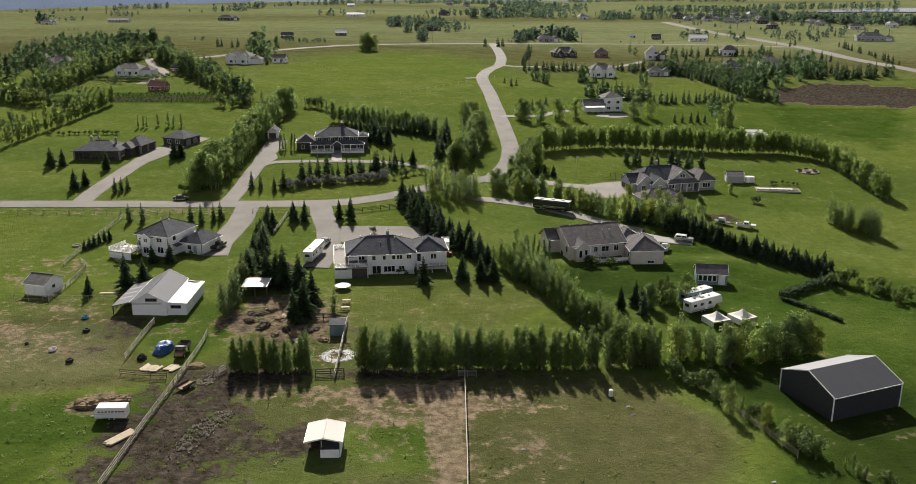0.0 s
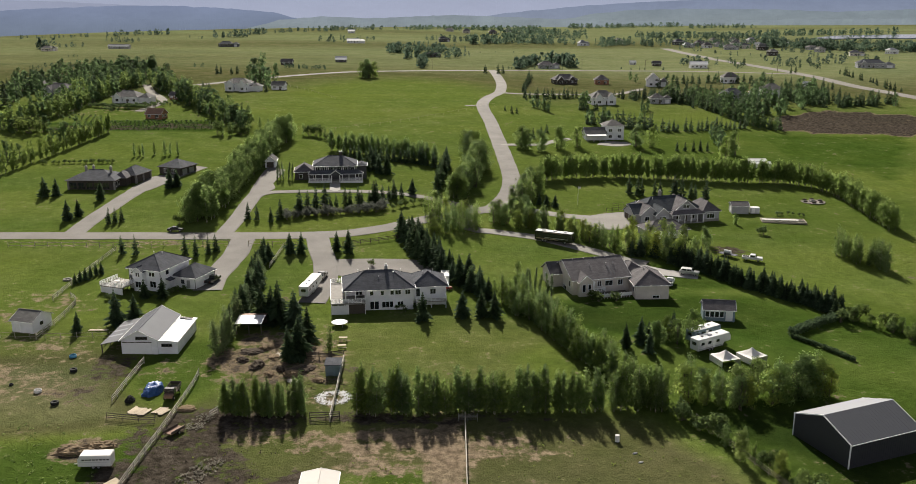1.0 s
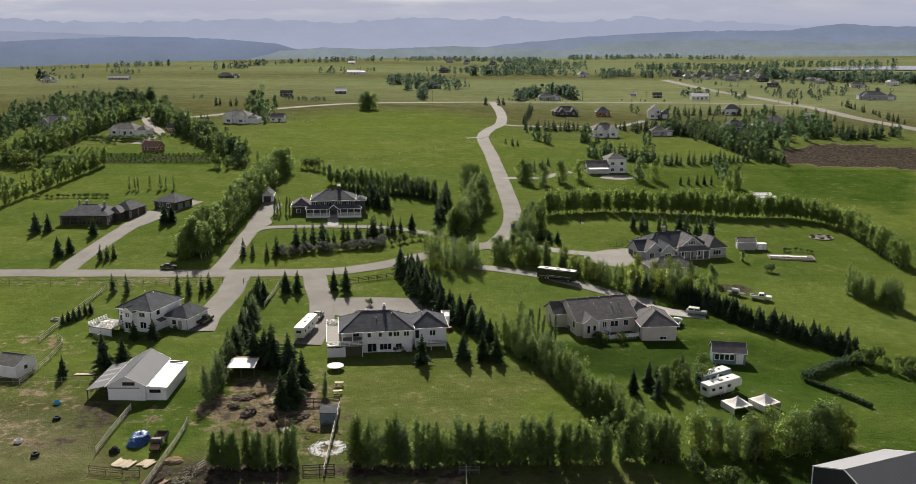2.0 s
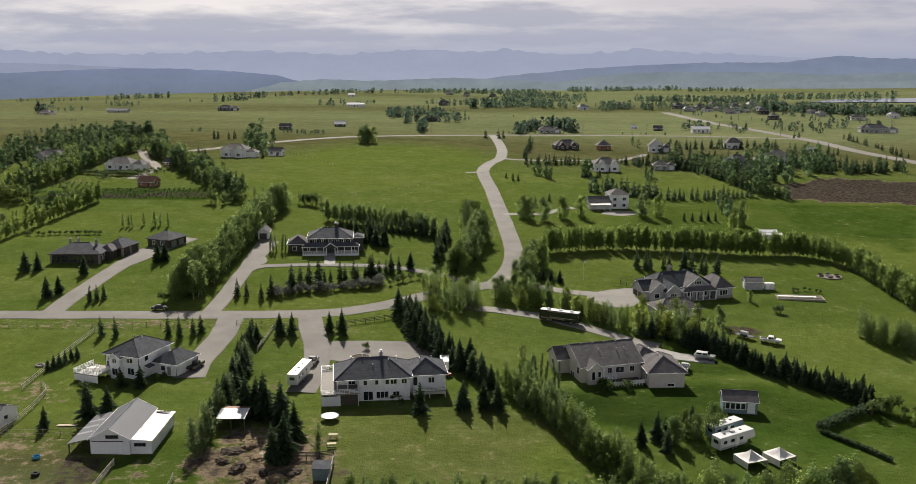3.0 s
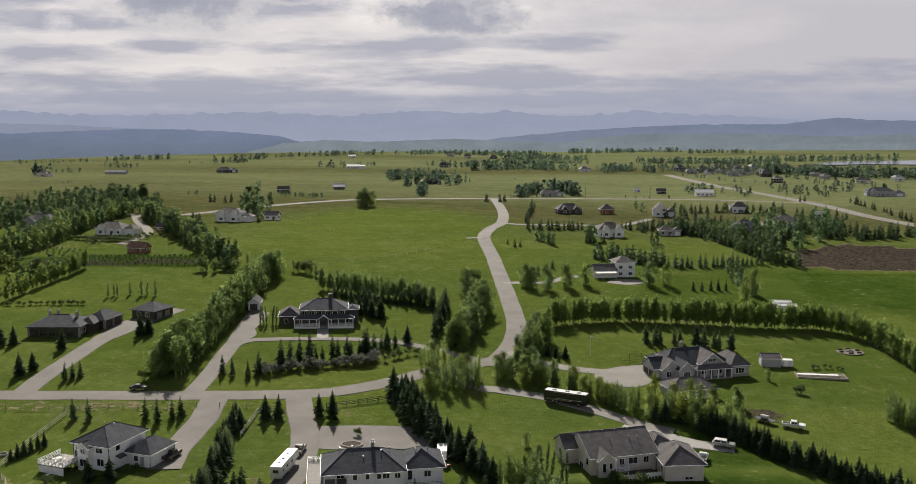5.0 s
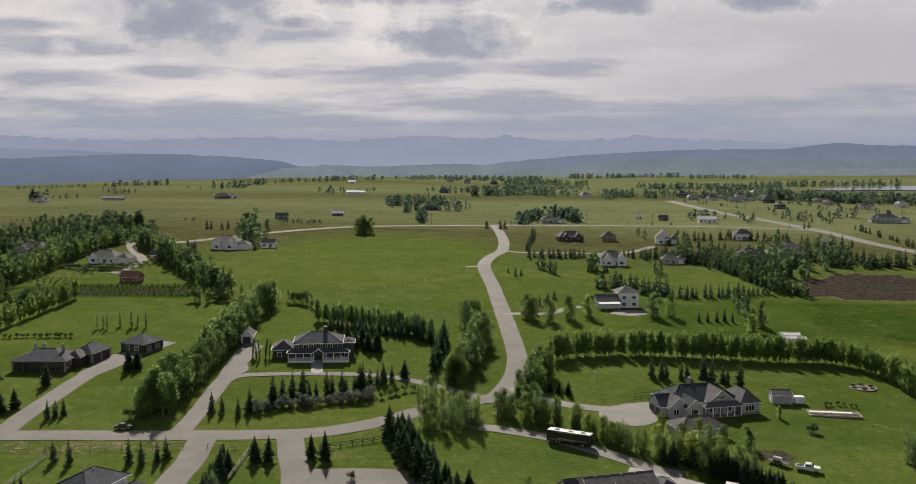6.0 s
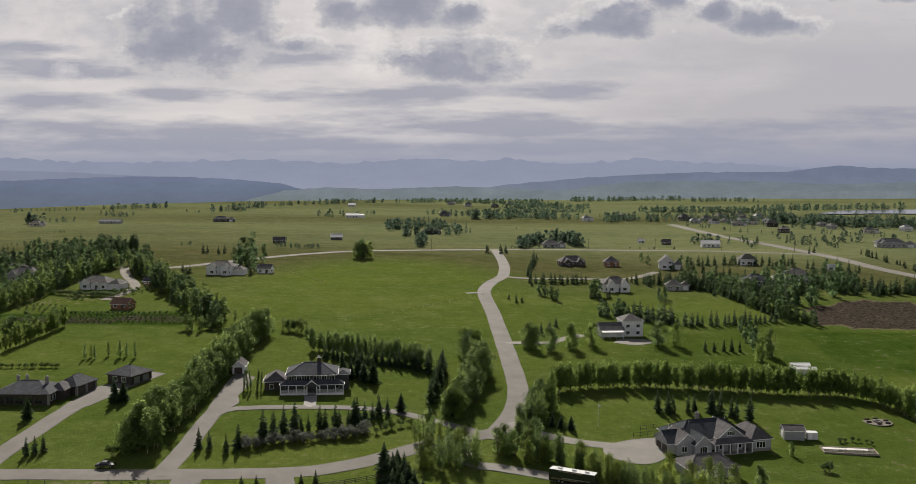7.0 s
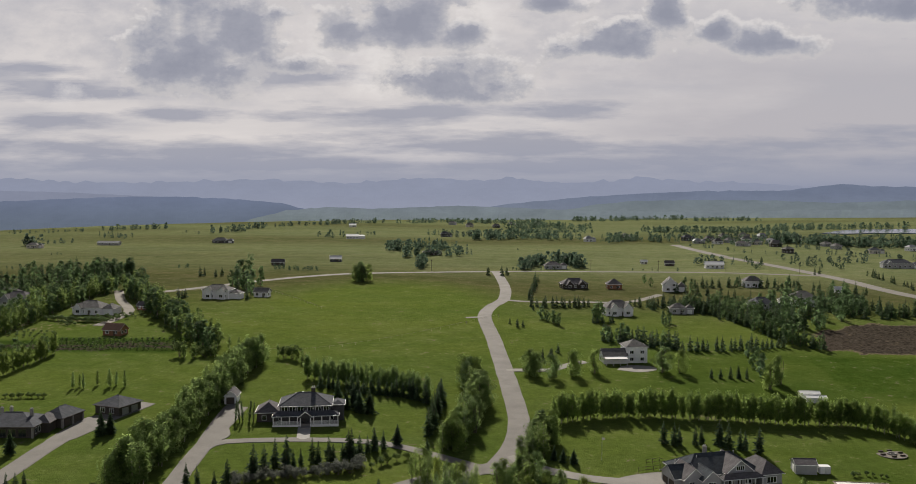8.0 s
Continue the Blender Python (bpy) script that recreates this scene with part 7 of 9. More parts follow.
# rows and woods on the far estate
row("farspruce", [(39.6, 544.8), (55.4, 545.0), (71.3, 549.0)], 2.5, 6.2, "far spruce row", 0.5, 0.2)
row("farspruce", [(97.2, 555.5), (108.0, 554.1), (122.0, 555.6)], 2.6, 7.0, "far spruce row", 0.8, 0.3)
row("farspruce", [(94.2, 549.8), (109.9, 546.8), (125.5, 541.0), (132.6, 529.5)], 5.0, 7.0, "far spruce row", 1.0, 0.25)
row("farspruce", [(64.5, 456.3), (76.4, 452.0), (88.9, 445.1), (98.9, 440.8), (112.8, 441.9), (130.3, 445.8), (143.3, 452.1)], 2.7, 6.4, "hedge of the far meadow", 0.8, 0.3)
row("farpoplar farspruce farspruce", [(122.0, 553.6), (126.4, 537.9), (134.4, 523.0), (140.6, 499.7), (143.6, 475.4), (148.2, 458.2), (156.6, 443.5)], 3.2, 7.0, "mixed belt of the far estate", 1.6, 0.32, 2)
row("farspruce", [(150.7, 638.4), (165.9, 643.3), (183.4, 648.3), (202.8, 645.9), (223.3, 647.0)], 4.5, 6.5, "wood of the far estate", 1.4, 0.3)
wood("farspruce farspruce farpoplar", [(198.0, 556.0), (197.1, 535.5), (200.1, 526.1), (212.7, 531.4), (238.0, 585.7), (229.1, 609.9)], 40, 7.0, "wood of the far estate")
row("farpoplar farspruce", [(128.4, 567.8), (139.3, 555.5), (146.1, 530.9), (157.3, 504.5), (164.3, 488.4)], 5.0, 7.5, "mixed belt of the far estate", 2.0, 0.3, 2)
row("farspruce", [(40.3, 568.1), (45.6, 615.5), (52.2, 664.0)], 6.0, 6.0, "far spruce row", 1.0, 0.3)
spots("farpoplar", [(100.2, 499.8), (103.3, 500.1), (124.5, 646.7), (124.1, 665.3), (147.2, 631.8), (145.6, 642.2), (180.7, 645.7), (184.0, 587.4), (200.2, 619.8), (214.0, 589.4)], 6.5, "trees by the far houses")
row("farspruce", [(135.2, 613.7), (143.4, 608.2), (154.5, 600.0), (165.3, 585.9)], 5.0, 7.0, "trees by the far houses", 2, 0.3)
wood("farpoplar farspruce farpoplar", [(153.1, 543.9), (182.9, 573.0), (210.2, 589.2), (226.7, 575.7), (194.4, 511.5), (168.7, 484.0), (155.6, 499.2)], 64, 9.0, "wood of the far estate")
row("farspruce farpoplar", [(200.5, 626.4), (218.9, 634.4), (236.4, 628.5), (250.5, 606.4)], 6.0, 8.0, "wood of the far estate", 2, 0.3)
row("farspruce", [(206.9, 547.8), (215.2, 531.0), (228.7, 524.6), (248.8, 532.5), (264.7, 537.8)], 7.0, 7.0, "wood of the far estate", 3, 0.35)
row("farspruce", [(137.4, 641.2), (166.2, 644.4), (199.7, 661.9), (229.3, 663.8)], 8.0, 6.0, "trees along the cross road", 2, 0.35)
spots("farspruce", [(20.1, 698.0), (30.0, 695.9), (33.8, 701.8), (262.3, 726.2), (267.9, 731.6), (252.7, 816.5)], 7.0, "spruces at the junction")
spots("round", [(-67.0, 645.5), (-64.6, 648.0), (-62.2, 645.0), (-59.8, 647.0), (-63.4, 643.4)], 11.5, "round trees on the meadow")
row("farspruce", [(-154.9, 554.6), (-151.6, 554.9), (-150.8, 560.8)], 3.5, 6.0, "trees by the long white house", 1.0)
spots("farpoplar", [(-130.6, 591.2), (-128.4, 598.1), (-124.1, 598.6), (-122.2, 612.6), (-138.8, 610.4), (-134.0, 603.0), (-126.0, 593.0), (-118.6, 571.5), (-148.8, 680.2), (-144.6, 682.7), (-151.5, 677.0)], 12.0, "trees by the long white house")
spots("farspruce", [(-174.0, 663.7), (-171.2, 664.0), (-162.9, 660.8), (-159.9, 665.3), (-116.2, 553.4)], 7.0, "trees by the long white house")
row("farspruce", [(29.8, 406.3), (37.7, 424.6), (42.9, 437.7)], 6.0, 5.0, "small trees on the slope", 1.5, 0.3)
spots("farspruce", [(24.9, 490.9), (28.1, 483.2), (30.8, 483.6), (39.4, 533.2)], 4.0, "small trees on the slope")
row("farpoplar", [(41.9, 505.3), (44.6, 500.2), (48.1, 489.0)], 3.5, 5.5, "small trees on the slope", 1.0)
row("farpoplar", [(116.8, 392.8), (118.3, 414.4), (120.9, 432.4)], 6.0, 7.0, "trees on the meadow", 2, 0.3)
row("farspruce", [(299.8, 722.7), (293.3, 659.0), (285.0, 592.4)], 8.0, 6.0, "trees beyond the highway", 2, 0.3)


wood("farspruce farpoplar", [(122.0, 540.6), (150.1, 570.2), (164.1, 557.8), (168.2, 528.0), (162.6, 483.7), (148.9, 487.5), (129.7, 506.3)], 40, 7.0, "wood of the far estate")
wood("farspruce farpoplar farspruce", [(187.8, 546.6), (218.8, 556.2), (237.6, 536.9), (262.9, 547.7), (250.8, 523.1), (200.9, 511.8)], 44, 7.5, "wood of the far estate")
wood("farspruce", [(92.5, 544.4), (125.1, 553.9), (134.7, 525.0), (121.3, 523.5)], 22, 6.0, "wood of the far estate")
row("farspruce farspruce farpoplar", [(64.7, 459.5), (74.0, 458.5), (84.4, 452.0), (96.0, 447.0)], 2.4, 7.4, "hedge of the far meadow", 0.9, 0.25)
row("farspruce", [(66.0, 497.0), (72.0, 496.0), (75.5, 499.0)], 2.2, 5.0, "trees by the far houses", 0.6, 0.2)
spots("farpoplar", [(67.5, 502.5), (70.5, 504.0), (69.0, 500.0)], 9.5, "trees by the far houses")
spots("farpoplar", [(99.3, 491.1), (101.6, 492.0)], 5.0, "trees by the far houses")


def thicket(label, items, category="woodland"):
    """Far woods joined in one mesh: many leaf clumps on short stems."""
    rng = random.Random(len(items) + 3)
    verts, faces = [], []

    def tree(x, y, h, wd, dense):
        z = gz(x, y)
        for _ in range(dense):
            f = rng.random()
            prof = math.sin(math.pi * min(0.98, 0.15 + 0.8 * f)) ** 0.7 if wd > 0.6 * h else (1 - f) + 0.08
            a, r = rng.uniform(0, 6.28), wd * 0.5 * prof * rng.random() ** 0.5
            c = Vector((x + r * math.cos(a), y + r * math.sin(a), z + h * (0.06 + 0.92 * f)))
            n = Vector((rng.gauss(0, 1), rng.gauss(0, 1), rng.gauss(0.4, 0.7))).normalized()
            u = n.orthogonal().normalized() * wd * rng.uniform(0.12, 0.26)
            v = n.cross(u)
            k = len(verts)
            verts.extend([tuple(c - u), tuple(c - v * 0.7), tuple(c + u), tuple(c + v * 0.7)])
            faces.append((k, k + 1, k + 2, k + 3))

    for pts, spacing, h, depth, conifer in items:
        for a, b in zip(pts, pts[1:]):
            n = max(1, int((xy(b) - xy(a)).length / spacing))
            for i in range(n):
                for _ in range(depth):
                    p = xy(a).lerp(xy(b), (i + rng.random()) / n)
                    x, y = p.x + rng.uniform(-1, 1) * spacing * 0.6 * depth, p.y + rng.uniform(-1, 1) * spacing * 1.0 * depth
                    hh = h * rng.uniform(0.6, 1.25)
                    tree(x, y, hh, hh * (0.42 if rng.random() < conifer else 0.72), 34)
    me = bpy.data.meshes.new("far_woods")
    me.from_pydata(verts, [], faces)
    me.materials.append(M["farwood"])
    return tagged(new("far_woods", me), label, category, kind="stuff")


# Leaf green greyed towards blue: aerial haze is put into the colour.
M["farwood"] = leaf("hazy_wood_leaf", (0.036, 0.060, 0.042), (0.070, 0.100, 0.066), 0.4)
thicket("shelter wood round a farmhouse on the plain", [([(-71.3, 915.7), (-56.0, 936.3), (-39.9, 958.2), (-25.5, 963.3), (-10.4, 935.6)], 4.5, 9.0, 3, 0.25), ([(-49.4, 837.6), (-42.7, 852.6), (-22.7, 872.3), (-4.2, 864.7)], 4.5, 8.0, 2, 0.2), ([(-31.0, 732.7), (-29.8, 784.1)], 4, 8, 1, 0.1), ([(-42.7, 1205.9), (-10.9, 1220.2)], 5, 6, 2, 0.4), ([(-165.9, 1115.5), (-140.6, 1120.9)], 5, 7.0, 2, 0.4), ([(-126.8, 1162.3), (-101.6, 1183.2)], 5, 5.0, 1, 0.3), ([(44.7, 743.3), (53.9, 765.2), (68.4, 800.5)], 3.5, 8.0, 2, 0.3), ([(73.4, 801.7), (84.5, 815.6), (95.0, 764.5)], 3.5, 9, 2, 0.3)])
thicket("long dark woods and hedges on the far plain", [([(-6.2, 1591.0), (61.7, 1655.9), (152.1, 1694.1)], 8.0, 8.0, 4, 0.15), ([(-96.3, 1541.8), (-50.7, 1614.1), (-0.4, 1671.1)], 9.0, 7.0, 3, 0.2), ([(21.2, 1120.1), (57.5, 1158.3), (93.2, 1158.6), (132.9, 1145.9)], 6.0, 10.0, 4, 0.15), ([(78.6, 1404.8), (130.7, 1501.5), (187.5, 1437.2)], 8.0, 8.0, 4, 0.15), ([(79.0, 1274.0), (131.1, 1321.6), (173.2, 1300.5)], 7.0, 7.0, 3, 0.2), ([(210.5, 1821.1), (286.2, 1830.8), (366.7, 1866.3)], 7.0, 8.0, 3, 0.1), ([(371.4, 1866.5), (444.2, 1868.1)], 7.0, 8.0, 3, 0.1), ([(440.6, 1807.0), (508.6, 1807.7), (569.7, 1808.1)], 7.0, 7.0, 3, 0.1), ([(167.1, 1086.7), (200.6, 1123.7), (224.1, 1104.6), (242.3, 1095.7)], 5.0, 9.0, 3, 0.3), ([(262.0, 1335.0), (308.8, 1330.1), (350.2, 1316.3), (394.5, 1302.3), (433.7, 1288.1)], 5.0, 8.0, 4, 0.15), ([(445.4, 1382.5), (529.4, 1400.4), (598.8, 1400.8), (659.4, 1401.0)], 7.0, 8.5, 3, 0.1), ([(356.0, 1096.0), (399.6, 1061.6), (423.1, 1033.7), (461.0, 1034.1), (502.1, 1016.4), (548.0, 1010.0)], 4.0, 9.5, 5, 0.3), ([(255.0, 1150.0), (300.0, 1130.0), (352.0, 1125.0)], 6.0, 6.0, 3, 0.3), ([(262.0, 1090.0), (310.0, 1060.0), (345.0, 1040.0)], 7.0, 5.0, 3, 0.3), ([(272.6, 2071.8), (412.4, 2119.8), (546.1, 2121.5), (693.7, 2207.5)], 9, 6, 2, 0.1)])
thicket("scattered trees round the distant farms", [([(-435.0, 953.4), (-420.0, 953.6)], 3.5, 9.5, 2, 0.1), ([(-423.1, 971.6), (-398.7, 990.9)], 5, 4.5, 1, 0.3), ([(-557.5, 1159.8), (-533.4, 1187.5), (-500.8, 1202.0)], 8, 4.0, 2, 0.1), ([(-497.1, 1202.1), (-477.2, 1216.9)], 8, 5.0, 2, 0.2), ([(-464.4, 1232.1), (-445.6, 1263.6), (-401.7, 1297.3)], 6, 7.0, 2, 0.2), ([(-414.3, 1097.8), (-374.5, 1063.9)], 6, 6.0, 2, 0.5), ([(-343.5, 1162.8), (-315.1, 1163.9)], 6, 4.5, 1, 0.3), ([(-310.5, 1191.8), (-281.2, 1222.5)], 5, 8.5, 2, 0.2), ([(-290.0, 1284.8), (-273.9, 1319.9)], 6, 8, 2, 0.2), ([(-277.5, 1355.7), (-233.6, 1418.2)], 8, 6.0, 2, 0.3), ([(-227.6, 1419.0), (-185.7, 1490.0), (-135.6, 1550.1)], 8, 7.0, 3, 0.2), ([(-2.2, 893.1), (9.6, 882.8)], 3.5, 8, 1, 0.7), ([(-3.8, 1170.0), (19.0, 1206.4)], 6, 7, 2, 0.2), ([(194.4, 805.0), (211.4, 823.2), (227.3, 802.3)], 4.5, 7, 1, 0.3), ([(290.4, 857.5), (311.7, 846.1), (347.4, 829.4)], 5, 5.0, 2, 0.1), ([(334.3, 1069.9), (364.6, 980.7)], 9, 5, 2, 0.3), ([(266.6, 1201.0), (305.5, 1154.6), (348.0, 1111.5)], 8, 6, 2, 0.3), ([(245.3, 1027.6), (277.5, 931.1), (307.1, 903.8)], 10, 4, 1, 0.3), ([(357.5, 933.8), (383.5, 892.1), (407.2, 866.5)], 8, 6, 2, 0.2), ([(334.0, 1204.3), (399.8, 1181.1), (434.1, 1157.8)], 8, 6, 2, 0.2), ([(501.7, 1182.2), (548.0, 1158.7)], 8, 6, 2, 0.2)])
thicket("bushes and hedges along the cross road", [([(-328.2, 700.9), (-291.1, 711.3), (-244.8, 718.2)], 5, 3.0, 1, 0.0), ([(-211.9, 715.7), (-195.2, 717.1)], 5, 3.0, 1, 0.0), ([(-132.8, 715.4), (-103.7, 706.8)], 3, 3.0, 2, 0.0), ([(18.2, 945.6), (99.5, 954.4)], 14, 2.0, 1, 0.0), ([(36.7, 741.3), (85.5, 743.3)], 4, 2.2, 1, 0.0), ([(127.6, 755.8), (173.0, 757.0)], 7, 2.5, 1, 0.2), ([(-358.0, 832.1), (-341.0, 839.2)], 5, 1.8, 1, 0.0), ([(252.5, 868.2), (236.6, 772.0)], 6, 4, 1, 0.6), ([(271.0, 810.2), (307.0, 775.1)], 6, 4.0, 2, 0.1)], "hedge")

# the lake beyond the hamlet
def lake():
    bm = bmesh.new()
    P = smooth_line([(477.9, 1256.9), (503.8, 1244.1), (557.5, 1260.5), (633.7, 1256.7), (715.5, 1319.2), (695.5, 1374.9), (604.3, 1362.4), (542.0, 1335.0), (477.9, 1256.9)], 12)
    top = max(gz(p.x, p.y) for p in P) + 0.3
    vs = [bm.verts.new((p.x, p.y, top)) for p in P[:-1]]
    bm.faces.new(vs)
    low = [bm.verts.new((v.co.x, v.co.y, top - 9)) for v in vs]
    for i in range(len(vs)):
        j = (i + 1) % len(vs)
        bm.faces.new((vs[j], vs[i], low[i], low[j]))
    bmesh.ops.recalc_face_normals(bm, faces=bm.faces)
    tagged(part("lake", bm, "water"), "pale still lake beyond the hamlet", "lake", kind="structure")


lake()


def clipped_hedge(pts, wd, h, label):
    """A trimmed hedge: leaf clumps packed in a long box, with a twiggy core."""
    rng = random.Random(8)
    bm = bmesh.new()
    for a, b in zip(pts, pts[1:]):
        d = xy(b) - xy(a)
        side = Vector((d.y, -d.x, 0)).normalized()
        for i in range(int(d.length * 110)):
            p = xy(a).lerp(xy(b), rng.random()) + side * rng.uniform(-wd / 2, wd / 2)
            leaves(bm, (p.x, p.y, gz(p.x, p.y) + h * rng.random() ** 0.6), (0.1, 0.1, 0.1), 1, 0.27, rng)
    tagged(part("hedge", bm, "spruce"), label, "hedge", kind="stuff")


clipped_hedge([(74.5, 195.4), (83.9, 202.5), (94.4, 209.4)], 2.2, 1.7, "dark thick clipped hedge of the pond lawn")
clipped_hedge([(74.5, 194.9), (77.3, 191.0), (80.2, 186.8), (83.0, 181.5)], 1.0, 0.8, "low dark hedge round the pond lawn")
join_belts()



# ---------------------------------------------------------------- fences
POST_MESH, RAIL_MESH = {}, {}


def fence(pts, label, spacing=2.6, h=1.25, rails=3, mat="wood", thick=0.06, rail_thick=0.05, group=""):
    """Posts at even steps, each with its rails to the next; posts and rails share their meshes."""
    L = smooth_line(pts, 0.4)
    keep, run = [L[0]], 0.0
    for a, b in zip(L, L[1:]):
        run += (b - a).length
        if run >= spacing:
            keep.append(b)
            run = 0.0
    root = thing("fence", keep[0].x, keep[0].y, 0, label, "fence", group)
    base = root.matrix_basis.translation.copy()
    key = (mat, h, thick, rail_thick, spacing)
    if key not in POST_MESH:
        for store, bm, nm in ((POST_MESH, box(-thick, thick, -thick, thick, -0.5, h, None, thick * 0.3), "post"), (RAIL_MESH, box(0, 1, -rail_thick * 0.5, rail_thick * 0.5, -rail_thick * 1.3, rail_thick * 1.3), "rail")):
            me = bpy.data.meshes.new(nm)
            bm.to_mesh(me)
            bm.free()
            me.materials.append(M[mat])
            store[key] = me
    rng = random.Random(len(keep))
    for i, p in enumerate(keep):
        at = Vector((p.x, p.y, gz(p.x, p.y))) - base
        part("post", POST_MESH[key], mat, root, at=Matrix.LocRotScale(at, Euler((rng.uniform(-.04, .04), rng.uniform(-.04, .04), rng.uniform(0, 1))), (1, 1, rng.uniform(0.95, 1.05))))
        if i + 1 < len(keep):
            q = keep[i + 1]
            to = Vector((q.x, q.y, gz(q.x, q.y))) - base - at
            for k in range(rails):
                z = h * (0.93 - 0.62 * k / max(1, rails - 1)) if rails > 1 else h * 0.9
                turn = Euler((0, -math.atan2(to.z + rng.uniform(-.05, .05), to.xy.length), math.atan2(to.y, to.x)))
                part("rail", RAIL_MESH[key], mat, root, at=Matrix.LocRotScale(at + Vector((0, 0, z)), turn, (to.length, 1, 1)))
    return root


fence([(-51.6, 113.0), (-51.4, 123.6), (-51.1, 135.9), (-50.7, 146.8), (-50.5, 163.4), (-51.0, 170.7)], "pale three-rail fence dividing the paddocks", 2.4, 1.35, 3, "pale_rail", 0.07, 0.055)
fence([(-63.1, 156.1), (-63.3, 165.7), (-63.3, 175.7)], "pale rail fence beside the barn", 2.4, 1.35, 3, "pale_rail", 0.07, 0.055)
fence([(1.1, 152.4), (1.2, 135.1), (1.3, 122.3), (1.3, 111.4)], "straight pale top-rail fence through the field", 2.4, 1.3, 1, "pale_rail", 0.08, 0.14)
fence([(-22.7, 150.2), (-22.9, 158.0), (-23.2, 167.7), (-23.5, 178.5)], "white rail fence along the small paddock", 2.2, 1.4, 2, "pale_rail", 0.08, 0.12)
fence([(-26.3, 151.0), (-23.1, 151.4), (-19.1, 151.9)], "dark rail fence at the paddock end", 2.4, 1.4, 3, "dark_wood", 0.08, 0.07)
fence([(-61.7, 149.9), (-56.7, 149.1), (-51.5, 149.4)], "thin pipe fence behind the trailer", 2.6, 1.3, 3, "dark_wood", 0.05, 0.04)
fence([(-43.9, 150.7), (-42.4, 153.7)], "short pale rail fence by the aspens", 2.0, 1.4, 3, "pale_rail", 0.07, 0.07)
fence([(-97.1, 209.9), (-97.4, 224.1), (-97.6, 238.1), (-96.8, 252.2)], "pale rail fence running down from the road", 2.8, 1.35, 3, "pale_rail", 0.07, 0.05)
fence([(-90.2, 185.7), (-89.9, 194.8), (-90.9, 208.2), (-95.4, 213.9)], "pale rail fence by the field shed", 2.6, 1.35, 3, "pale_rail", 0.07, 0.05)
fence([(-98.2, 186.4), (-86.9, 186.2), (-76.1, 187.4), (-69.3, 189.5)], "thin wire fence with grey posts", 3.2, 1.3, 2, "wood", 0.06, 0.025)
fence([(-128.4, 252.9), (-104.6, 254.0), (-85.2, 255.4), (-66.0, 257.8)], "wire fence with grey posts along the road", 3.4, 1.3, 2, "wood", 0.08, 0.03, "road fences")
fence([(-61.0, 257.7), (-55.1, 257.6), (-46.4, 256.9)], "wire fence with grey posts along the road", 3.4, 1.3, 2, "wood", 0.08, 0.03, "road fences")
fence([(-33.8, 258.6), (-26.0, 261.8), (-15.3, 267.1)], "dark rail fence along the road", 2.6, 1.3, 3, "dark_wood", 0.09, 0.05, "road fences")
fence([(-51.1, 238.7), (-50.7, 248.2), (-50.4, 257.5)], "pale rail fence between the lots", 2.4, 1.3, 3, "pale_rail", 0.07, 0.05)
fence([(42.6, 153.6), (46.5, 142.3), (50.4, 132.3), (53.3, 124.3)], "old wire fence in the scrub", 3.2, 1.3, 3, "wood", 0.06, 0.03)
fence([(-31.2, 178.0), (-27.1, 178.2), (-23.3, 179.0)], "dark corral rails behind the shed", 2.2, 1.5, 4, "dark_wood", 0.08, 0.06)
fence([(20.2, 508.2), (-24.1, 456.8), (-59.4, 428.4), (-80.1, 426.3)], "fine wire fence across the meadow", 6.0, 1.2, 1, "wood", 0.05, 0.02)
fence([(-109.1, 584.5), (-87.5, 552.0), (-69.5, 520.7)], "wire fence over the hill meadow", 5.0, 1.2, 1, "wood", 0.05, 0.02)
fence([(49.4, 298.8), (55.6, 301.2), (57.5, 306.5), (51.3, 304.2)], "dark wire dog run beside the garage", 2.0, 1.4, 2, "dark_wood", 0.05, 0.03)


# ---------------------------------------------------------------- vehicles
def wheel(root, x, y, r, wd=0.24):
    bm = tube((x, y - wd / 2, r), (x, y + wd / 2, r), r, r, 18)
    t = part("tyre", bm, "tyre", root)
    part("rim", tube((x, y - wd / 2 - 0.012, r), (x, y + wd / 2 + 0.012, r), r * 0.58, r * 0.58, 14), "rim", t)


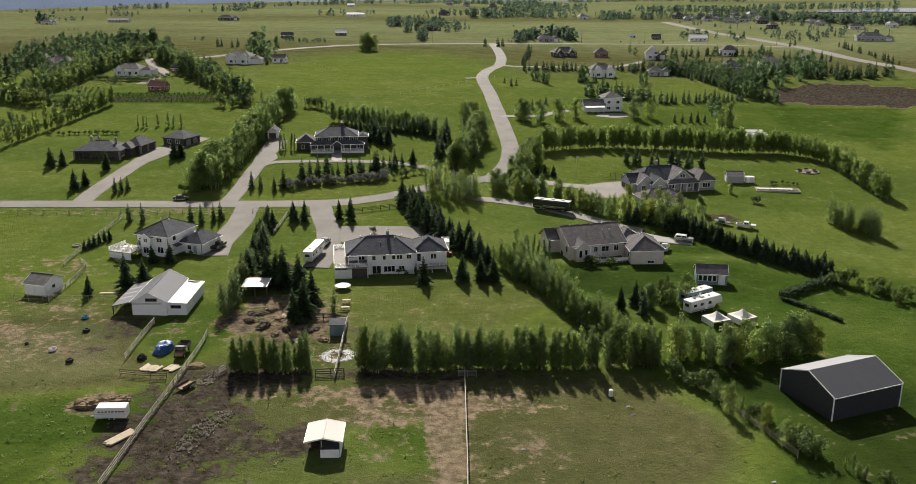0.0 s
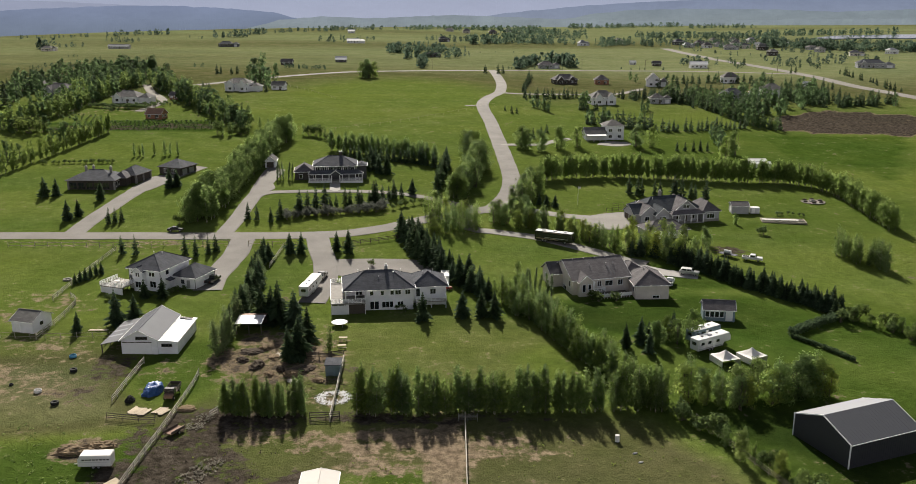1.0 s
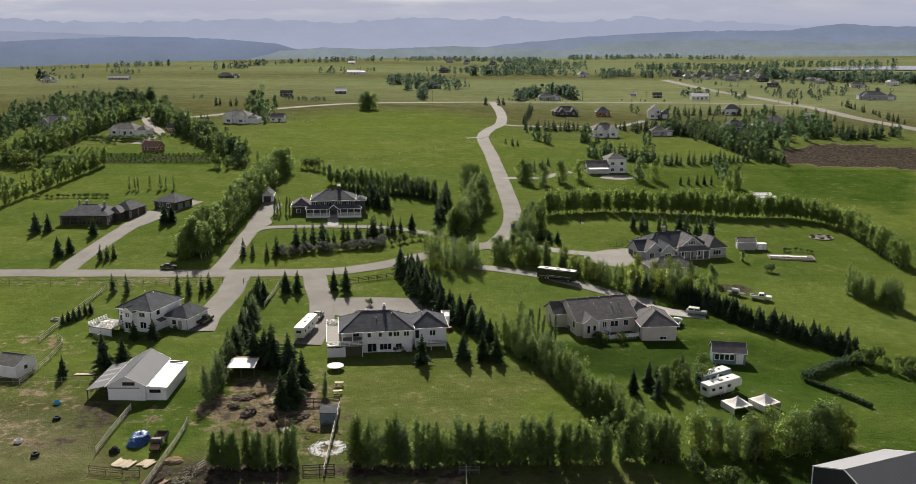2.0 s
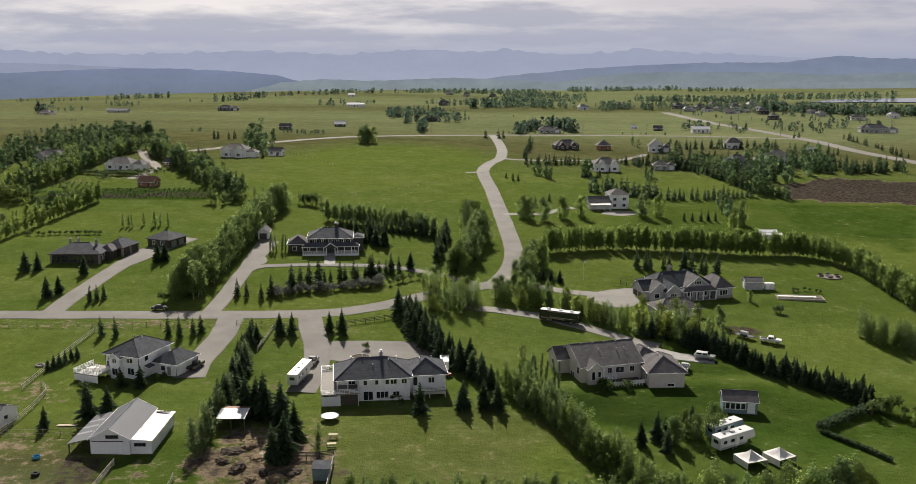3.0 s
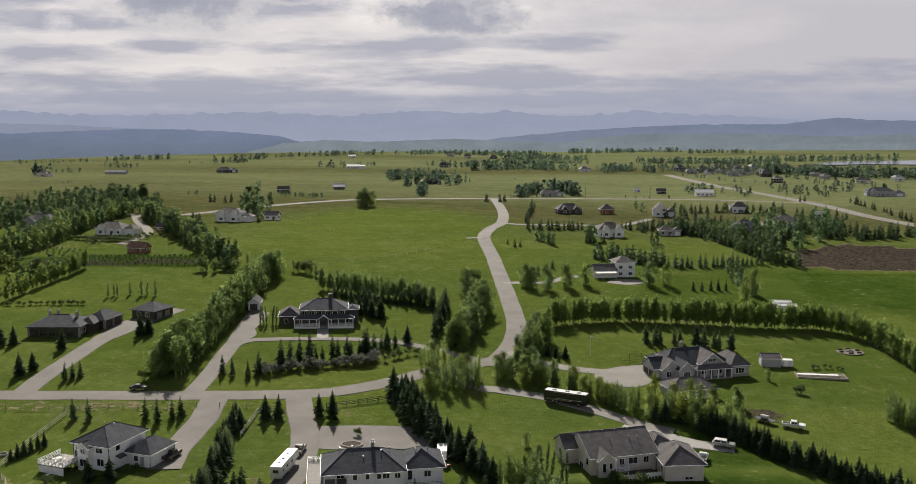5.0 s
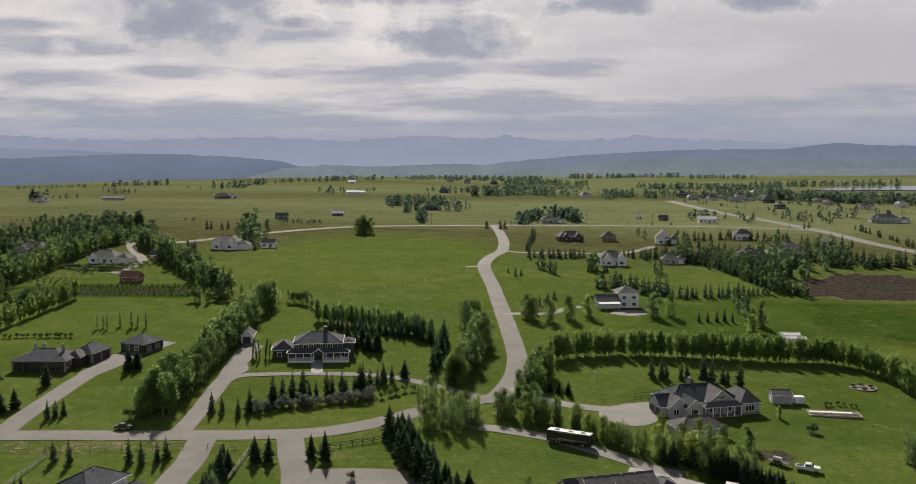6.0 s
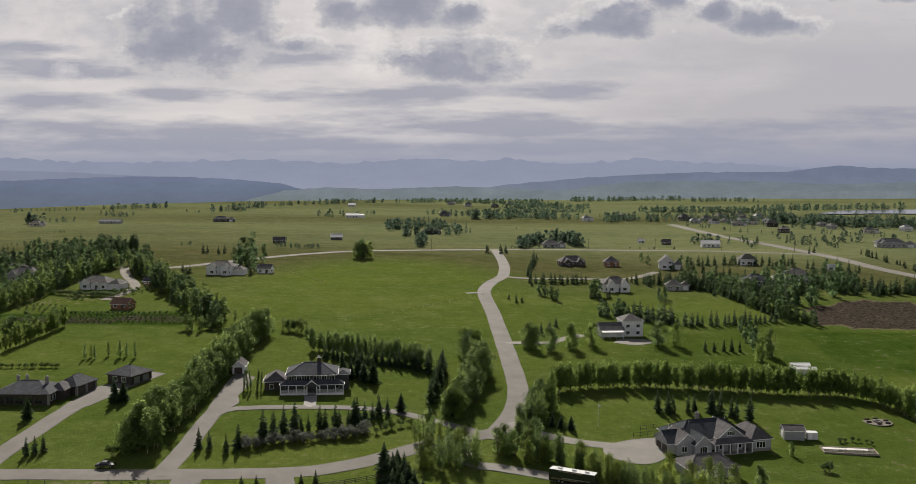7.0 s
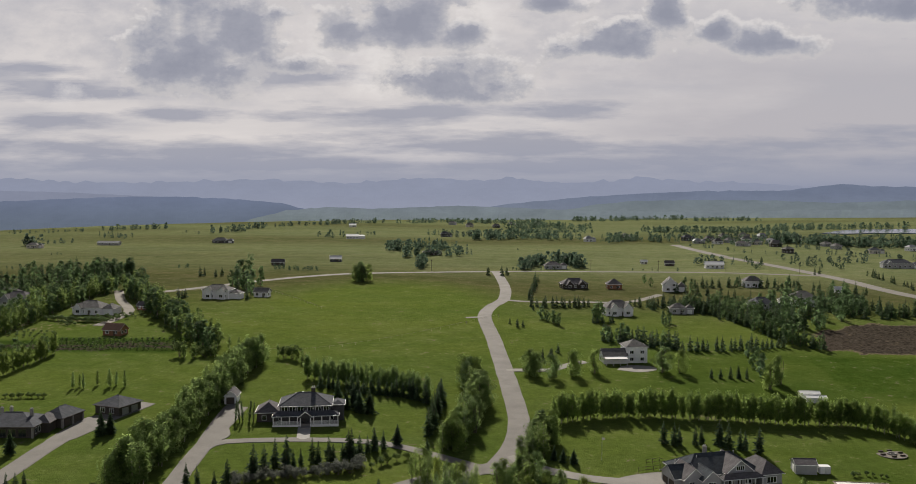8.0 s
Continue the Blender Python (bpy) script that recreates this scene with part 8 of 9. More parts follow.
class Vehicle:
    """A vehicle between its two ends p and q; x runs from p to q, y across."""

    def __init__(self, name, p, q, length, label, category, group=""):
        d = xy(q) - xy(p)
        mid = (xy(p) + xy(q)) / 2
        self.root = thing(name, mid.x, mid.y, math.degrees(math.atan2(d.y, d.x)), label, category, group, lift=0.09)
        self.L = length

    def hull(self, name, outline, wd, mat, label="", bevel=0.07):
        bm = prism([(x - self.L / 2, z) for x, z in outline], -wd / 2, wd / 2)
        if bevel:
            bmesh.ops.bevel(bm, geom=list(bm.edges), offset=bevel, segments=2, affect="EDGES", profile=0.5)
        return part(name, bm, mat, self.root, label)

    def panel(self, name, x0, x1, z0, z1, wd, mat, label="", both=True):
        for s in ((-1, 1) if both else (-1,)):
            y0, y1 = sorted((s * (wd / 2 - 0.02), s * (wd / 2 + 0.012)))
            part(name, box(x0 - self.L / 2, x1 - self.L / 2, y0, y1, z0, z1), mat, self.root, label)

    def end(self, name, x, y0, y1, z0, z1, mat):
        part(name, box(x - self.L / 2 - 0.012, x - self.L / 2 + 0.012, y0, y1, z0, z1), mat, self.root)

    def top(self, name, x0, x1, y0, y1, z0, z1, mat, label=""):
        part(name, box(x0 - self.L / 2, x1 - self.L / 2, y0, y1, z0, z1, None, 0.04), mat, self.root, label)

    def wheels(self, xs, wd, r):
        for x in xs:
            for s in (-1, 1):
                wheel(self.root, x - self.L / 2, s * (wd / 2 - 0.13), r)


def motorhome():
    v = Vehicle("motorhome", *[(23.3, 268.0), (33.9, 262.8)], 11.8, "long black and bronze motorhome with a white roof", "motorhome")
    v.hull("body", [(0, 0.45), (11.8, 0.45), (11.8, 2.0), (11.55, 3.2), (0.1, 3.2), (0, 2.8)], 2.55, "rv_black", "", 0.1)
    v.top("roof", 0.15, 11.5, -1.2, 1.2, 3.2, 3.3, "rv_white", "white roof skin")
    for x in (2.0, 5.6, 8.8):
        v.top("air_conditioner", x, x + 1.0, -0.35, 0.35, 3.3, 3.62, "rv_white")
    v.top("awning", 2.5, 8.5, -1.42, -1.26, 2.95, 3.1, "stripe")
    v.panel("stripe", 0.6, 7.4, 0.95, 1.2, 2.56, "stripe")
    v.panel("stripe", 3.2, 10.4, 1.35, 1.5, 2.56, "silver")
    for x in (1.4, 3.8, 6.0, 8.2):
        v.panel("window", x, x + 1.3, 1.9, 2.6, 2.57, "glass")
    v.panel("window", 10.2, 11.3, 1.6, 2.6, 2.57, "glass")
    v.end("windscreen", 11.8, -1.1, 1.1, 1.3, 1.95, "glass")
    v.wheels((2.6, 3.5, 9.6), 2.55, 0.5)


def camper(p, q, L, label, nose=True, sides="rv_white"):
    v = Vehicle("travel_trailer", p, q, L, label, "trailer", "parked trailers")
    out = [(0, 0.55), (L * 0.76, 0.55), (L * 0.8, 1.3), (L, 1.35), (L - 0.1, 2.5), (L - 0.5, 3.2), (0, 3.1)] if nose else [(0, 0.5), (L, 0.6), (L + 0.1, 1.4), (L - 0.25, 2.9), (0.1, 2.9)]
    v.hull("body", out, 2.45, sides, "", 0.1)
    if sides != "rv_white":
        v.top("roof", 0.15, L - 0.3, -1.2, 1.2, 2.88, 2.95, "rv_white")
    v.panel("stripe", 0.3, L * 0.74, 0.75, 1.0, 2.46, "silver")
    for x in (0.9, L * 0.3, L * 0.55):
        v.panel("window", x, x + 0.9, 1.7, 2.3, 2.46, "glass")
    v.panel("door", L * 0.45, L * 0.45 + 0.7, 0.7, 2.5, 2.47, "trim")
    v.end("rear_window", 0, -0.6, 0.6, 1.7, 2.4, "glass")
    top = 3.12 if nose else 2.9
    v.top("air_conditioner", L * 0.4, L * 0.4 + 0.9, -0.35, 0.35, top, top + 0.3, "silver")
    for x in (L * 0.2, L * 0.65):
        v.top("roof_hatch", x, x + 0.45, -0.25, 0.25, top, top + 0.14, "rv_black")
    v.wheels((L * 0.36, L * 0.36 + 0.85), 2.45, 0.36)
    part("jack", tube((L / 2 - 0.9, 0, 0), (L / 2 - 0.9, 0, 1.35), 0.07, 0.07, 8), "rv_black", v.root)
    return v


def pickup(p, q, mat, label, canopy=None, L=5.6, name="pickup_truck"):
    v = Vehicle(name, p, q, L, label, "car", "parked cars")
    v.hull("body", [(0, 0.5), (L, 0.5), (L, 0.95), (L - 0.2, 1.1), (L * 0.72, 1.15), (0, 1.15)], 1.95, mat, "", 0.06)
    a, b = (L * 0.36, L * 0.72) if canopy is None else (L * 0.05, L * 0.72)
    v.hull("cab", [(a, 1.12), (b, 1.12), (b - 0.5, 1.82), (a + 0.2, 1.85)], 1.75, canopy or mat, "", 0.08)
    v.panel("window", L * 0.42, L * 0.52, 1.25, 1.7, 1.76, "glass")
    v.panel("window", L * 0.54, L * 0.62, 1.25, 1.7, 1.76, "glass")
    if canopy:
        v.panel("window", L * 0.12, L * 0.36, 1.3, 1.7, 1.76, "glass")
    else:
        v.top("bed", 0.15, L * 0.34, -0.8, 0.8, 1.1, 1.17, "tyre")
    part("windscreen", slab([(b - L / 2 + 0.02, -0.75, 1.2), (b - L / 2 + 0.02, 0.75, 1.2), (b - L / 2 - 0.42, 0.7, 1.8), (b - L / 2 - 0.42, -0.7, 1.8)], 0.03), "glass", v.root)
    for s in (-0.7, 0.7):
        part("headlight", box(L / 2 - 0.02, L / 2 + 0.02, s - 0.15, s + 0.15, 0.75, 0.92), "trim", v.root)
        part("tail_light", box(-L / 2 - 0.02, -L / 2 + 0.02, s - 0.1, s + 0.1, 0.75, 1.0), "red_paint", v.root)
    v.wheels((L * 0.2, L * 0.79), 1.95, 0.38)
    return v


def sedan(p, q, mat, label, L=4.7):
    v = Vehicle("car", p, q, L, label, "car", "parked cars")
    v.hull("body", [(0, 0.35), (L, 0.35), (L, 0.75), (L - 0.9, 0.95), (0.5, 0.98), (0, 0.85)], 1.8, mat, "", 0.08)
    v.hull("cabin", [(0.7, 0.95), (L - 1.3, 0.93), (L - 2.0, 1.42), (1.4, 1.45)], 1.55, "glass", "", 0.1)
    v.top("roof", 1.5, L - 2.1, -0.68, 0.68, 1.4, 1.47, mat)
    v.wheels((0.9, L - 0.95), 1.8, 0.33)


motorhome()
camper(*[(49.3, 184.4), (59.1, 190.1)], 9.6, "white fifth-wheel trailer parked on the lawn")
camper(*[(49.3, 189.5), (58.7, 195.5)], 8.6, "grey-sided trailer with a white roof", False, "teal")
camper(*[(-37.9, 213.2), (-35.9, 225.6)], 11.2, "long white fifth-wheel trailer parked on the drive")
pickup(*[(81.3, 252.5), (85.7, 250.8)], "rv_white", "white crew-cab pickup towing a flat trailer")
pickup(*[(60.2, 239.9), (64.7, 238.1)], "silver", "silver pickup with a white canopy by the house", "rv_white", 5.2)
pickup(*[(-63.8, 221.9), (-62.1, 229.1)], "rv_black", "black pickup parked beside the white house")
pickup(*[(-36.0, 227.0), (-35.4, 232.9)], "rv_black", "dark pickup hitched to the travel trailer")
pickup(*[(53.9, 227.2), (56.6, 233.6)], "rv_white", "white car parked at the beige garage", None, 4.6, "car")
sedan(*[(-87.8, 269.2), (-83.4, 269.5)], "rv_black", "black sedan standing at the road edge")


def flat_trailer():
    v = Vehicle("flat_trailer", *[(75.8, 256.8), (80.1, 253.0)], 6.0, "black flat trailer carrying a white tank", "trailer")
    v.top("bed", 0, 5.2, -1.0, 1.0, 0.6, 0.75, "rv_black")
    part("drawbar", tube((2.0, 0, 0.6), (3.4, 0, 0.55), 0.06, 0.06, 6), "rv_black", v.root)
    part("tank", tube((-1.6, 0, 1.3), (0.4, 0, 1.3), 0.55, 0.55, 16), "rv_white", v.root, "white water tank")
    part("crane_arm", tube((-2.8, -0.7, 0.7), (-3.1, -0.7, 2.2), 0.06, 0.05, 6), "wood", v.root)
    v.wheels((2.0, 2.8), 2.0, 0.34)


def horse_trailer():
    v = Vehicle("horse_trailer", *[(-59.7, 133.7), (-54.9, 133.9)], 5.4, "white horse trailer with slatted windows beside straw", "trailer")
    v.hull("body", [(0.2, 0.45), (5.4, 0.45), (5.4, 2.3), (0.7, 2.3), (0.2, 1.7)], 2.1, "rv_white", "", 0.1)
    v.top("roof", 0.6, 5.35, -1.0, 1.0, 2.28, 2.36, "canvas")
    for i in range(8):
        v.panel("window_slot", 0.9 + i * 0.55, 1.3 + i * 0.55, 1.55, 1.75, 2.11, "glass")
    v.panel("trim_strip", 0.4, 5.3, 1.2, 1.27, 2.11, "silver")
    v.wheels((2.6, 3.4), 2.1, 0.36)
    part("drawbar", tube((-2.4, 0, 0.5), (-3.5, 0, 0.45), 0.06, 0.05, 6), "rim", v.root)


def cargo_trailer():
    v = Vehicle("cargo_trailer", *[(-3.5, 224.6), (-3.6, 232.3)], 5.0, "white cargo trailer beside the garage wing", "trailer")
    v.hull("body", [(0, 0.5), (5.0, 0.5), (5.0, 2.6), (0, 2.6)], 2.2, "rv_white", "", 0.08)
    v.end("rear_door", 0, -0.9, 0.9, 0.6, 2.4, "trim")
    v.end("door_window", -0.01, -0.3, 0.5, 1.7, 2.1, "glass")
    v.wheels((1.8, 2.6), 2.2, 0.34)
    t = thing("garden_tractor", *(-2.5, 222.9), 40, "small red garden tractor on the gravel", "tractor")
    part("body", box(-0.7, 0.8, -0.4, 0.4, 0.35, 0.85, None, 0.06), "red_paint", t)
    part("seat", box(-0.6, -0.1, -0.25, 0.25, 0.85, 1.2, None, 0.05), "tyre", t)
    for x in (-0.55, 0.6):
        for s in (-1, 1):
            wheel(t, x, s * 0.42, 0.3 if x < 0 else 0.22, 0.2)


def farm_truck():
    v = Vehicle("farm_truck", *[(-53.1, 156.5), (-53.2, 162.4)], 5.4, "old dark farm truck with a wooden stake bed", "truck")
    v.hull("cab", [(0.9, 0.6), (2.2, 0.6), (2.2, 1.9), (1.9, 2.1), (1.0, 2.1), (0.9, 1.5)], 1.8, "rv_black", "", 0.08)
    v.hull("bonnet", [(0, 0.6), (0.95, 0.6), (0.95, 1.25), (0.1, 1.2)], 1.6, "rust", "", 0.06)
    v.top("bed", 2.3, 5.4, -1.0, 1.0, 0.85, 0.98, "dark_wood")
    v.panel("stake_side", 2.3, 5.4, 1.3, 1.7, 2.0, "dark_wood")
    v.panel("stake_side", 2.3, 5.4, 1.02, 1.2, 2.0, "dark_wood")
    v.end("tailboard", 5.4, -1.0, 1.0, 1.0, 1.7, "dark_wood")
    v.panel("window", 1.2, 1.9, 1.45, 1.9, 1.81, "glass")
    v.wheels((0.7, 4.4), 1.9, 0.42)


def heap(name, at, rx, ry, h, mat, label, category, turn=0, seed=0, group="", rough=1.0):
    """A low uneven heap that rests on the land."""
    bm = bmesh.new()
    bmesh.ops.create_icosphere(bm, subdivisions=4, radius=1.0)
    for v in bm.verts:
        d = v.co.normalized()
        k = 1 + 0.22 * noise.noise(d * 1.8 + Vector((seed, 0, 0))) + rough * (0.28 * noise.noise(d * 5 + Vector((seed, 3, 0))) + 0.14 * noise.noise(d * 13))
        v.co = Vector((d.x * rx * k, d.y * ry * k, max(-0.12, d.z) * h * k))
    ob = part(name, bm, mat)
    ob.matrix_basis = pose(at[0], at[1], gz(*at) - 0.02, 0, 0, turn)
    return tagged(ob, label, category, group)


flat_trailer()
horse_trailer()
cargo_trailer()
farm_truck()
heap("tarpaulin", (-57.2, 161.2), 1.6, 2.6, 1.7, "tarp", "bright blue tarpaulin over a heap", "tarpaulin", -15, 2, rough=0.35)
heap("machine", (-60.2, 157.1), 0.8, 0.9, 0.9, "tyre", "small dark garden machine on the grass", "machine", 0, 4)
heap("straw_heap", (-62.6, 138.5), 2.9, 1.7, 1.0, "straw", "old straw heap behind the trailer", "heap", 10, 5)
heap("straw_heap", (-58.8, 140.4), 2.4, 1.4, 0.7, "straw", "old straw heap behind the trailer", "heap", -5, 6)
heap("straw_heap", (-49.1, 154.2), 1.6, 1.2, 0.5, "straw", "loose straw beside the fence", "heap", 0, 15)
for i, (p, s) in enumerate(zip([(-43.3, 181.0), (-40.6, 182.8), (-40.5, 173.7), (-37.9, 178.2), (-44.1, 176.4), (-32.8, 169.8), (-30.4, 172.8), (-37.3, 169.6), (-35.5, 171.9), (-27.3, 167.4)], (2.2, 1.6, 2.0, 1.5, 1.4, 1.7, 1.9, 1.3, 1.1, 1.2))):
    heap("manure_mound", p, s, s * 0.7, 0.45 + 0.22 * (i % 3), ("spoil", "straw")[i % 2], "low brown manure and brush heap in the corral", "heap", 37 * i, 20 + i, "corral heaps")


def lumber(at, turn, n, L, label, mat="lumber", layers=2):
    t = thing("lumber_pile", at[0], at[1], turn, label, "lumber")
    rng = random.Random(n)
    for k in range(layers):
        for i in range(n):
            a = rng.uniform(-0.25, 0.25)
            part("plank", box(-L / 2 + a, L / 2 + a, i * 0.3 - n * 0.15 + rng.uniform(-.05, .05), i * 0.3 - n * 0.15 + 0.24, 0.02 + k * 0.14, 0.15 + k * 0.14), mat, t)


lumber((-53.7, 127.5), 58, 6, 5.0, "stack of pale sawn planks on the grass")
lumber((-57.1, 153.0), 72, 12, 2.6, "loose pale planks spread beside the fence", layers=1)
lumber((-53.2, 153.2), 64, 8, 2.4, "loose pale planks spread beside the fence", layers=1)
lumber((-79.1, 191.4), 2, 3, 4.0, "few pale planks lying by the spruces", layers=1)
lumber((-37.4, 179.4), 70, 5, 2.0, "broken boards in the corral", "wood", 1)
lumber((-32.1, 166.7), 30, 7, 1.6, "pale broken boards and rubbish in the corral", "pale_rail", 1)


def ring(name, at, r0, r1, h, mat, label, category, sides=20, z=0.0):
    """A tyre, tub or hoop lying flat."""
    bm = bmesh.new()
    prof = [(r0, 0.0), (r1 * 0.97, 0.0), (r1, h * 0.3), (r1, h * 0.7), (r1 * 0.95, h), (r0 * 1.04, h), (r0, h * 0.8)]
    rings = [[bm.verts.new((r * math.cos(6.2832 * i / sides), r * math.sin(6.2832 * i / sides), zz)) for r, zz in prof] for i in range(sides)]
    for i in range(sides):
        a, b = rings[i], rings[(i + 1) % sides]
        for k in range(len(prof)):
            m = (k + 1) % len(prof)
            bm.faces.new((a[k], b[k], b[m], a[m]))
    bmesh.ops.recalc_face_normals(bm, faces=bm.faces)
    ob = part(name, bm, mat)
    ob.matrix_basis = pose(at[0], at[1], gz(*at) + z, 0, 0, 0)
    return tagged(ob, label, category)


ring("tyre", (-75.7, 169.8), 0.38, 0.72, 0.5, "tyre", "big black tractor tyre lying in the paddock", "tyre")
ring("tyre", (-73.2, 155.4), 0.38, 0.72, 0.5, "tyre", "big black tractor tyre lying in the paddock", "tyre")
ring("tyre", (-84.7, 163.0), 0.2, 0.4, 0.3, "tyre", "small black tyre lying in the paddock", "tyre")
for p, m, lab in (((-78.6, 176.6), "blue_plastic", "round blue water tub in the paddock"), ((-78.4, 160.2), "canvas", "round white feed tub in the paddock")):
    t = thing("water_tub", p[0], p[1], 0, lab, "tub")
    tub = ring("tub_rim", p, 0.62, 0.72, 0.5, m, "", "")
    for key in ("label", "category"):
        if key in tub:
            del tub[key]
    tub.parent = t
    tub.matrix_basis = Matrix()
    part("tub_base", tube((0, 0, 0.02), (0, 0, 0.06), 0.62, 0.62, 18), m, t)
t = thing("drum", *(27.0, 145.1), 0, "white plastic drum standing in the field", "drum")
part("body", tube((0, 0, 0), (0, 0, 1.15), 0.42, 0.40, 18), "rv_white", t)
part("lid", tube((0, 0, 1.15), (0, 0, 1.2), 0.36, 0.34, 18), "canvas", t)
for p in [(29.3, 141.1), (29.7, 138.2), (10.1, 126.1), (47.0, 118.0)]:
    heap("feed_sack", p, 0.45, 0.18, 0.16, "canvas" if p[0] < 50 else "blue_plastic", "small scrap of plastic in the grass", "litter", 20, 9)


def lime_ring():
    """Powder spread by hand: a ragged ring of thin flakes, thinning inwards and outwards."""
    rng = random.Random(17)
    bm = bmesh.new()
    c = (-23.3, 159.9)
    for k in range(2300):
        a = rng.uniform(0, 6.283)
        r = 2.35 + 0.35 * noise.noise(Vector((math.cos(a) * 1.3, math.sin(a) * 1.3, 4))) + rng.gauss(-0.1, 0.45)
        x, y, q = r * math.cos(a) * 1.12, r * math.sin(a) * 1.05, rng.uniform(0.04, 0.12)
        if noise.noise(Vector((x * 1.6, y * 1.6, 9))) > 0.34 or r > 3.2:
            continue
        z = 0.02 + 0.0004 * (k % 90)
        vs = [bm.verts.new((x + q * rng.uniform(0.7, 1.5) * math.cos(j * 1.2566 + k), y + q * rng.uniform(0.6, 1.3) * math.sin(j * 1.2566 + k), z)) for j in range(5)]
        top = bm.verts.new((x, y, z + 0.03))
        for j in range(5):
            bm.faces.new((vs[j], vs[(j + 1) % 5], top))
    ob = part("lime_ring", bm, "lime")
    ob.matrix_basis = pose(c[0], c[1], gz(*c) - 0.01)
    tagged(ob, "ragged ring of white lime on bare soil", "lime", kind="stuff")


lime_ring()


def trampoline(at):
    t = thing("trampoline", at[0], at[1], 0, "round pale trampoline on the lawn", "trampoline")
    part("mat", tube((0, 0, 0.8), (0, 0, 0.83), 1.55, 1.55, 24), "silver", t)
    pad_ring = ring("pad", at, 1.5, 1.9, 0.08, "metal_pale", "", "", 24)
    for key in ("label", "category"):
        if key in pad_ring:
            del pad_ring[key]
    pad_ring.parent = t
    pad_ring.matrix_basis = pose(0, 0, 0.8)
    for i in range(6):
        a = 6.283 * i / 6
        part("leg", tube((1.75 * math.cos(a), 1.75 * math.sin(a), -0.05), (1.75 * math.cos(a), 1.75 * math.sin(a), 0.8), 0.04, 0.04, 6), "rim", t)


trampoline((-26.9, 196.8))


def bench(at, turn, label):
    t = thing("picnic_table", at[0], at[1], turn, label, "table")
    part("tabletop", box(-0.9, 0.9, -0.4, 0.4, 0.70, 0.76), "lumber", t)
    for s in (-1, 1):
        part("seat", box(-0.9, 0.9, s * 0.72 - 0.13, s * 0.72 + 0.13, 0.42, 0.47), "lumber", t)
        part("leg", box(s * 0.65 - 0.05, s * 0.65 + 0.05, -0.8, 0.8, 0.36, 0.42), "wood", t)
        part("leg", box(s * 0.65 - 0.05, s * 0.65 + 0.05, -0.1, 0.1, -0.05, 0.7), "wood", t)


bench((-24.7, 183.6), 10, "weathered picnic table beside the fence")
bench((-25.0, 187.9), 0, "weathered picnic table beside the fence")


def tent(at, turn, wd, label):
    """A peaked party tent with sagging panels."""
    t = thing("party_tent", at[0], at[1], turn, label, "tent")
    bm = bmesh.new()
    n, rings = 16, []
    for k in range(7):
        f = k / 6
        row_ = []
        for i in range(n):
            a = 6.2832 * i / n + 0.785
            sq = 1 / max(abs(math.cos(a)), abs(math.sin(a)))
            r = wd / 2 * sq * (1 - f) ** 1.0
            row_.append(bm.verts.new((r * math.cos(a), r * math.sin(a), 1.4 + 1.5 * f ** 1.7 - 0.1 * math.sin(6.28 * f) * math.cos(2 * a) ** 2)))
        rings.append(row_)
    for a, b in zip(rings, rings[1:]):
        for i in range(n):
            bm.faces.new((a[i], a[(i + 1) % n], b[(i + 1) % n], b[i])) if b is not rings[-1] else None
    tip = bm.verts.new((0, 0, 2.95))
    for i in range(n):
        bm.faces.new((rings[-2][i], rings[-2][(i + 1) % n], tip))
    bmesh.ops.recalc_face_normals(bm, faces=bm.faces)
    part("canopy", bm, "canvas", t)
    for sx in (-1, 1):
        part("side_wall", box(sx * wd / 2 - 0.02, sx * wd / 2 + 0.02, -wd / 2, wd / 2, 0.1, 1.4), "canvas", t)
        for sy in (-1, 1):
            part("pole", tube((sx * wd / 2, sy * wd / 2, -0.1), (sx * wd / 2, sy * wd / 2, 1.45), 0.04, 0.04, 6), "rim", t)


tent((55.2, 179.7), 20, 4.4, "peaked white canvas tent beside the trailers")
tent((61.2, 181.2), 28, 4.4, "peaked white canvas tent beside the trailers")


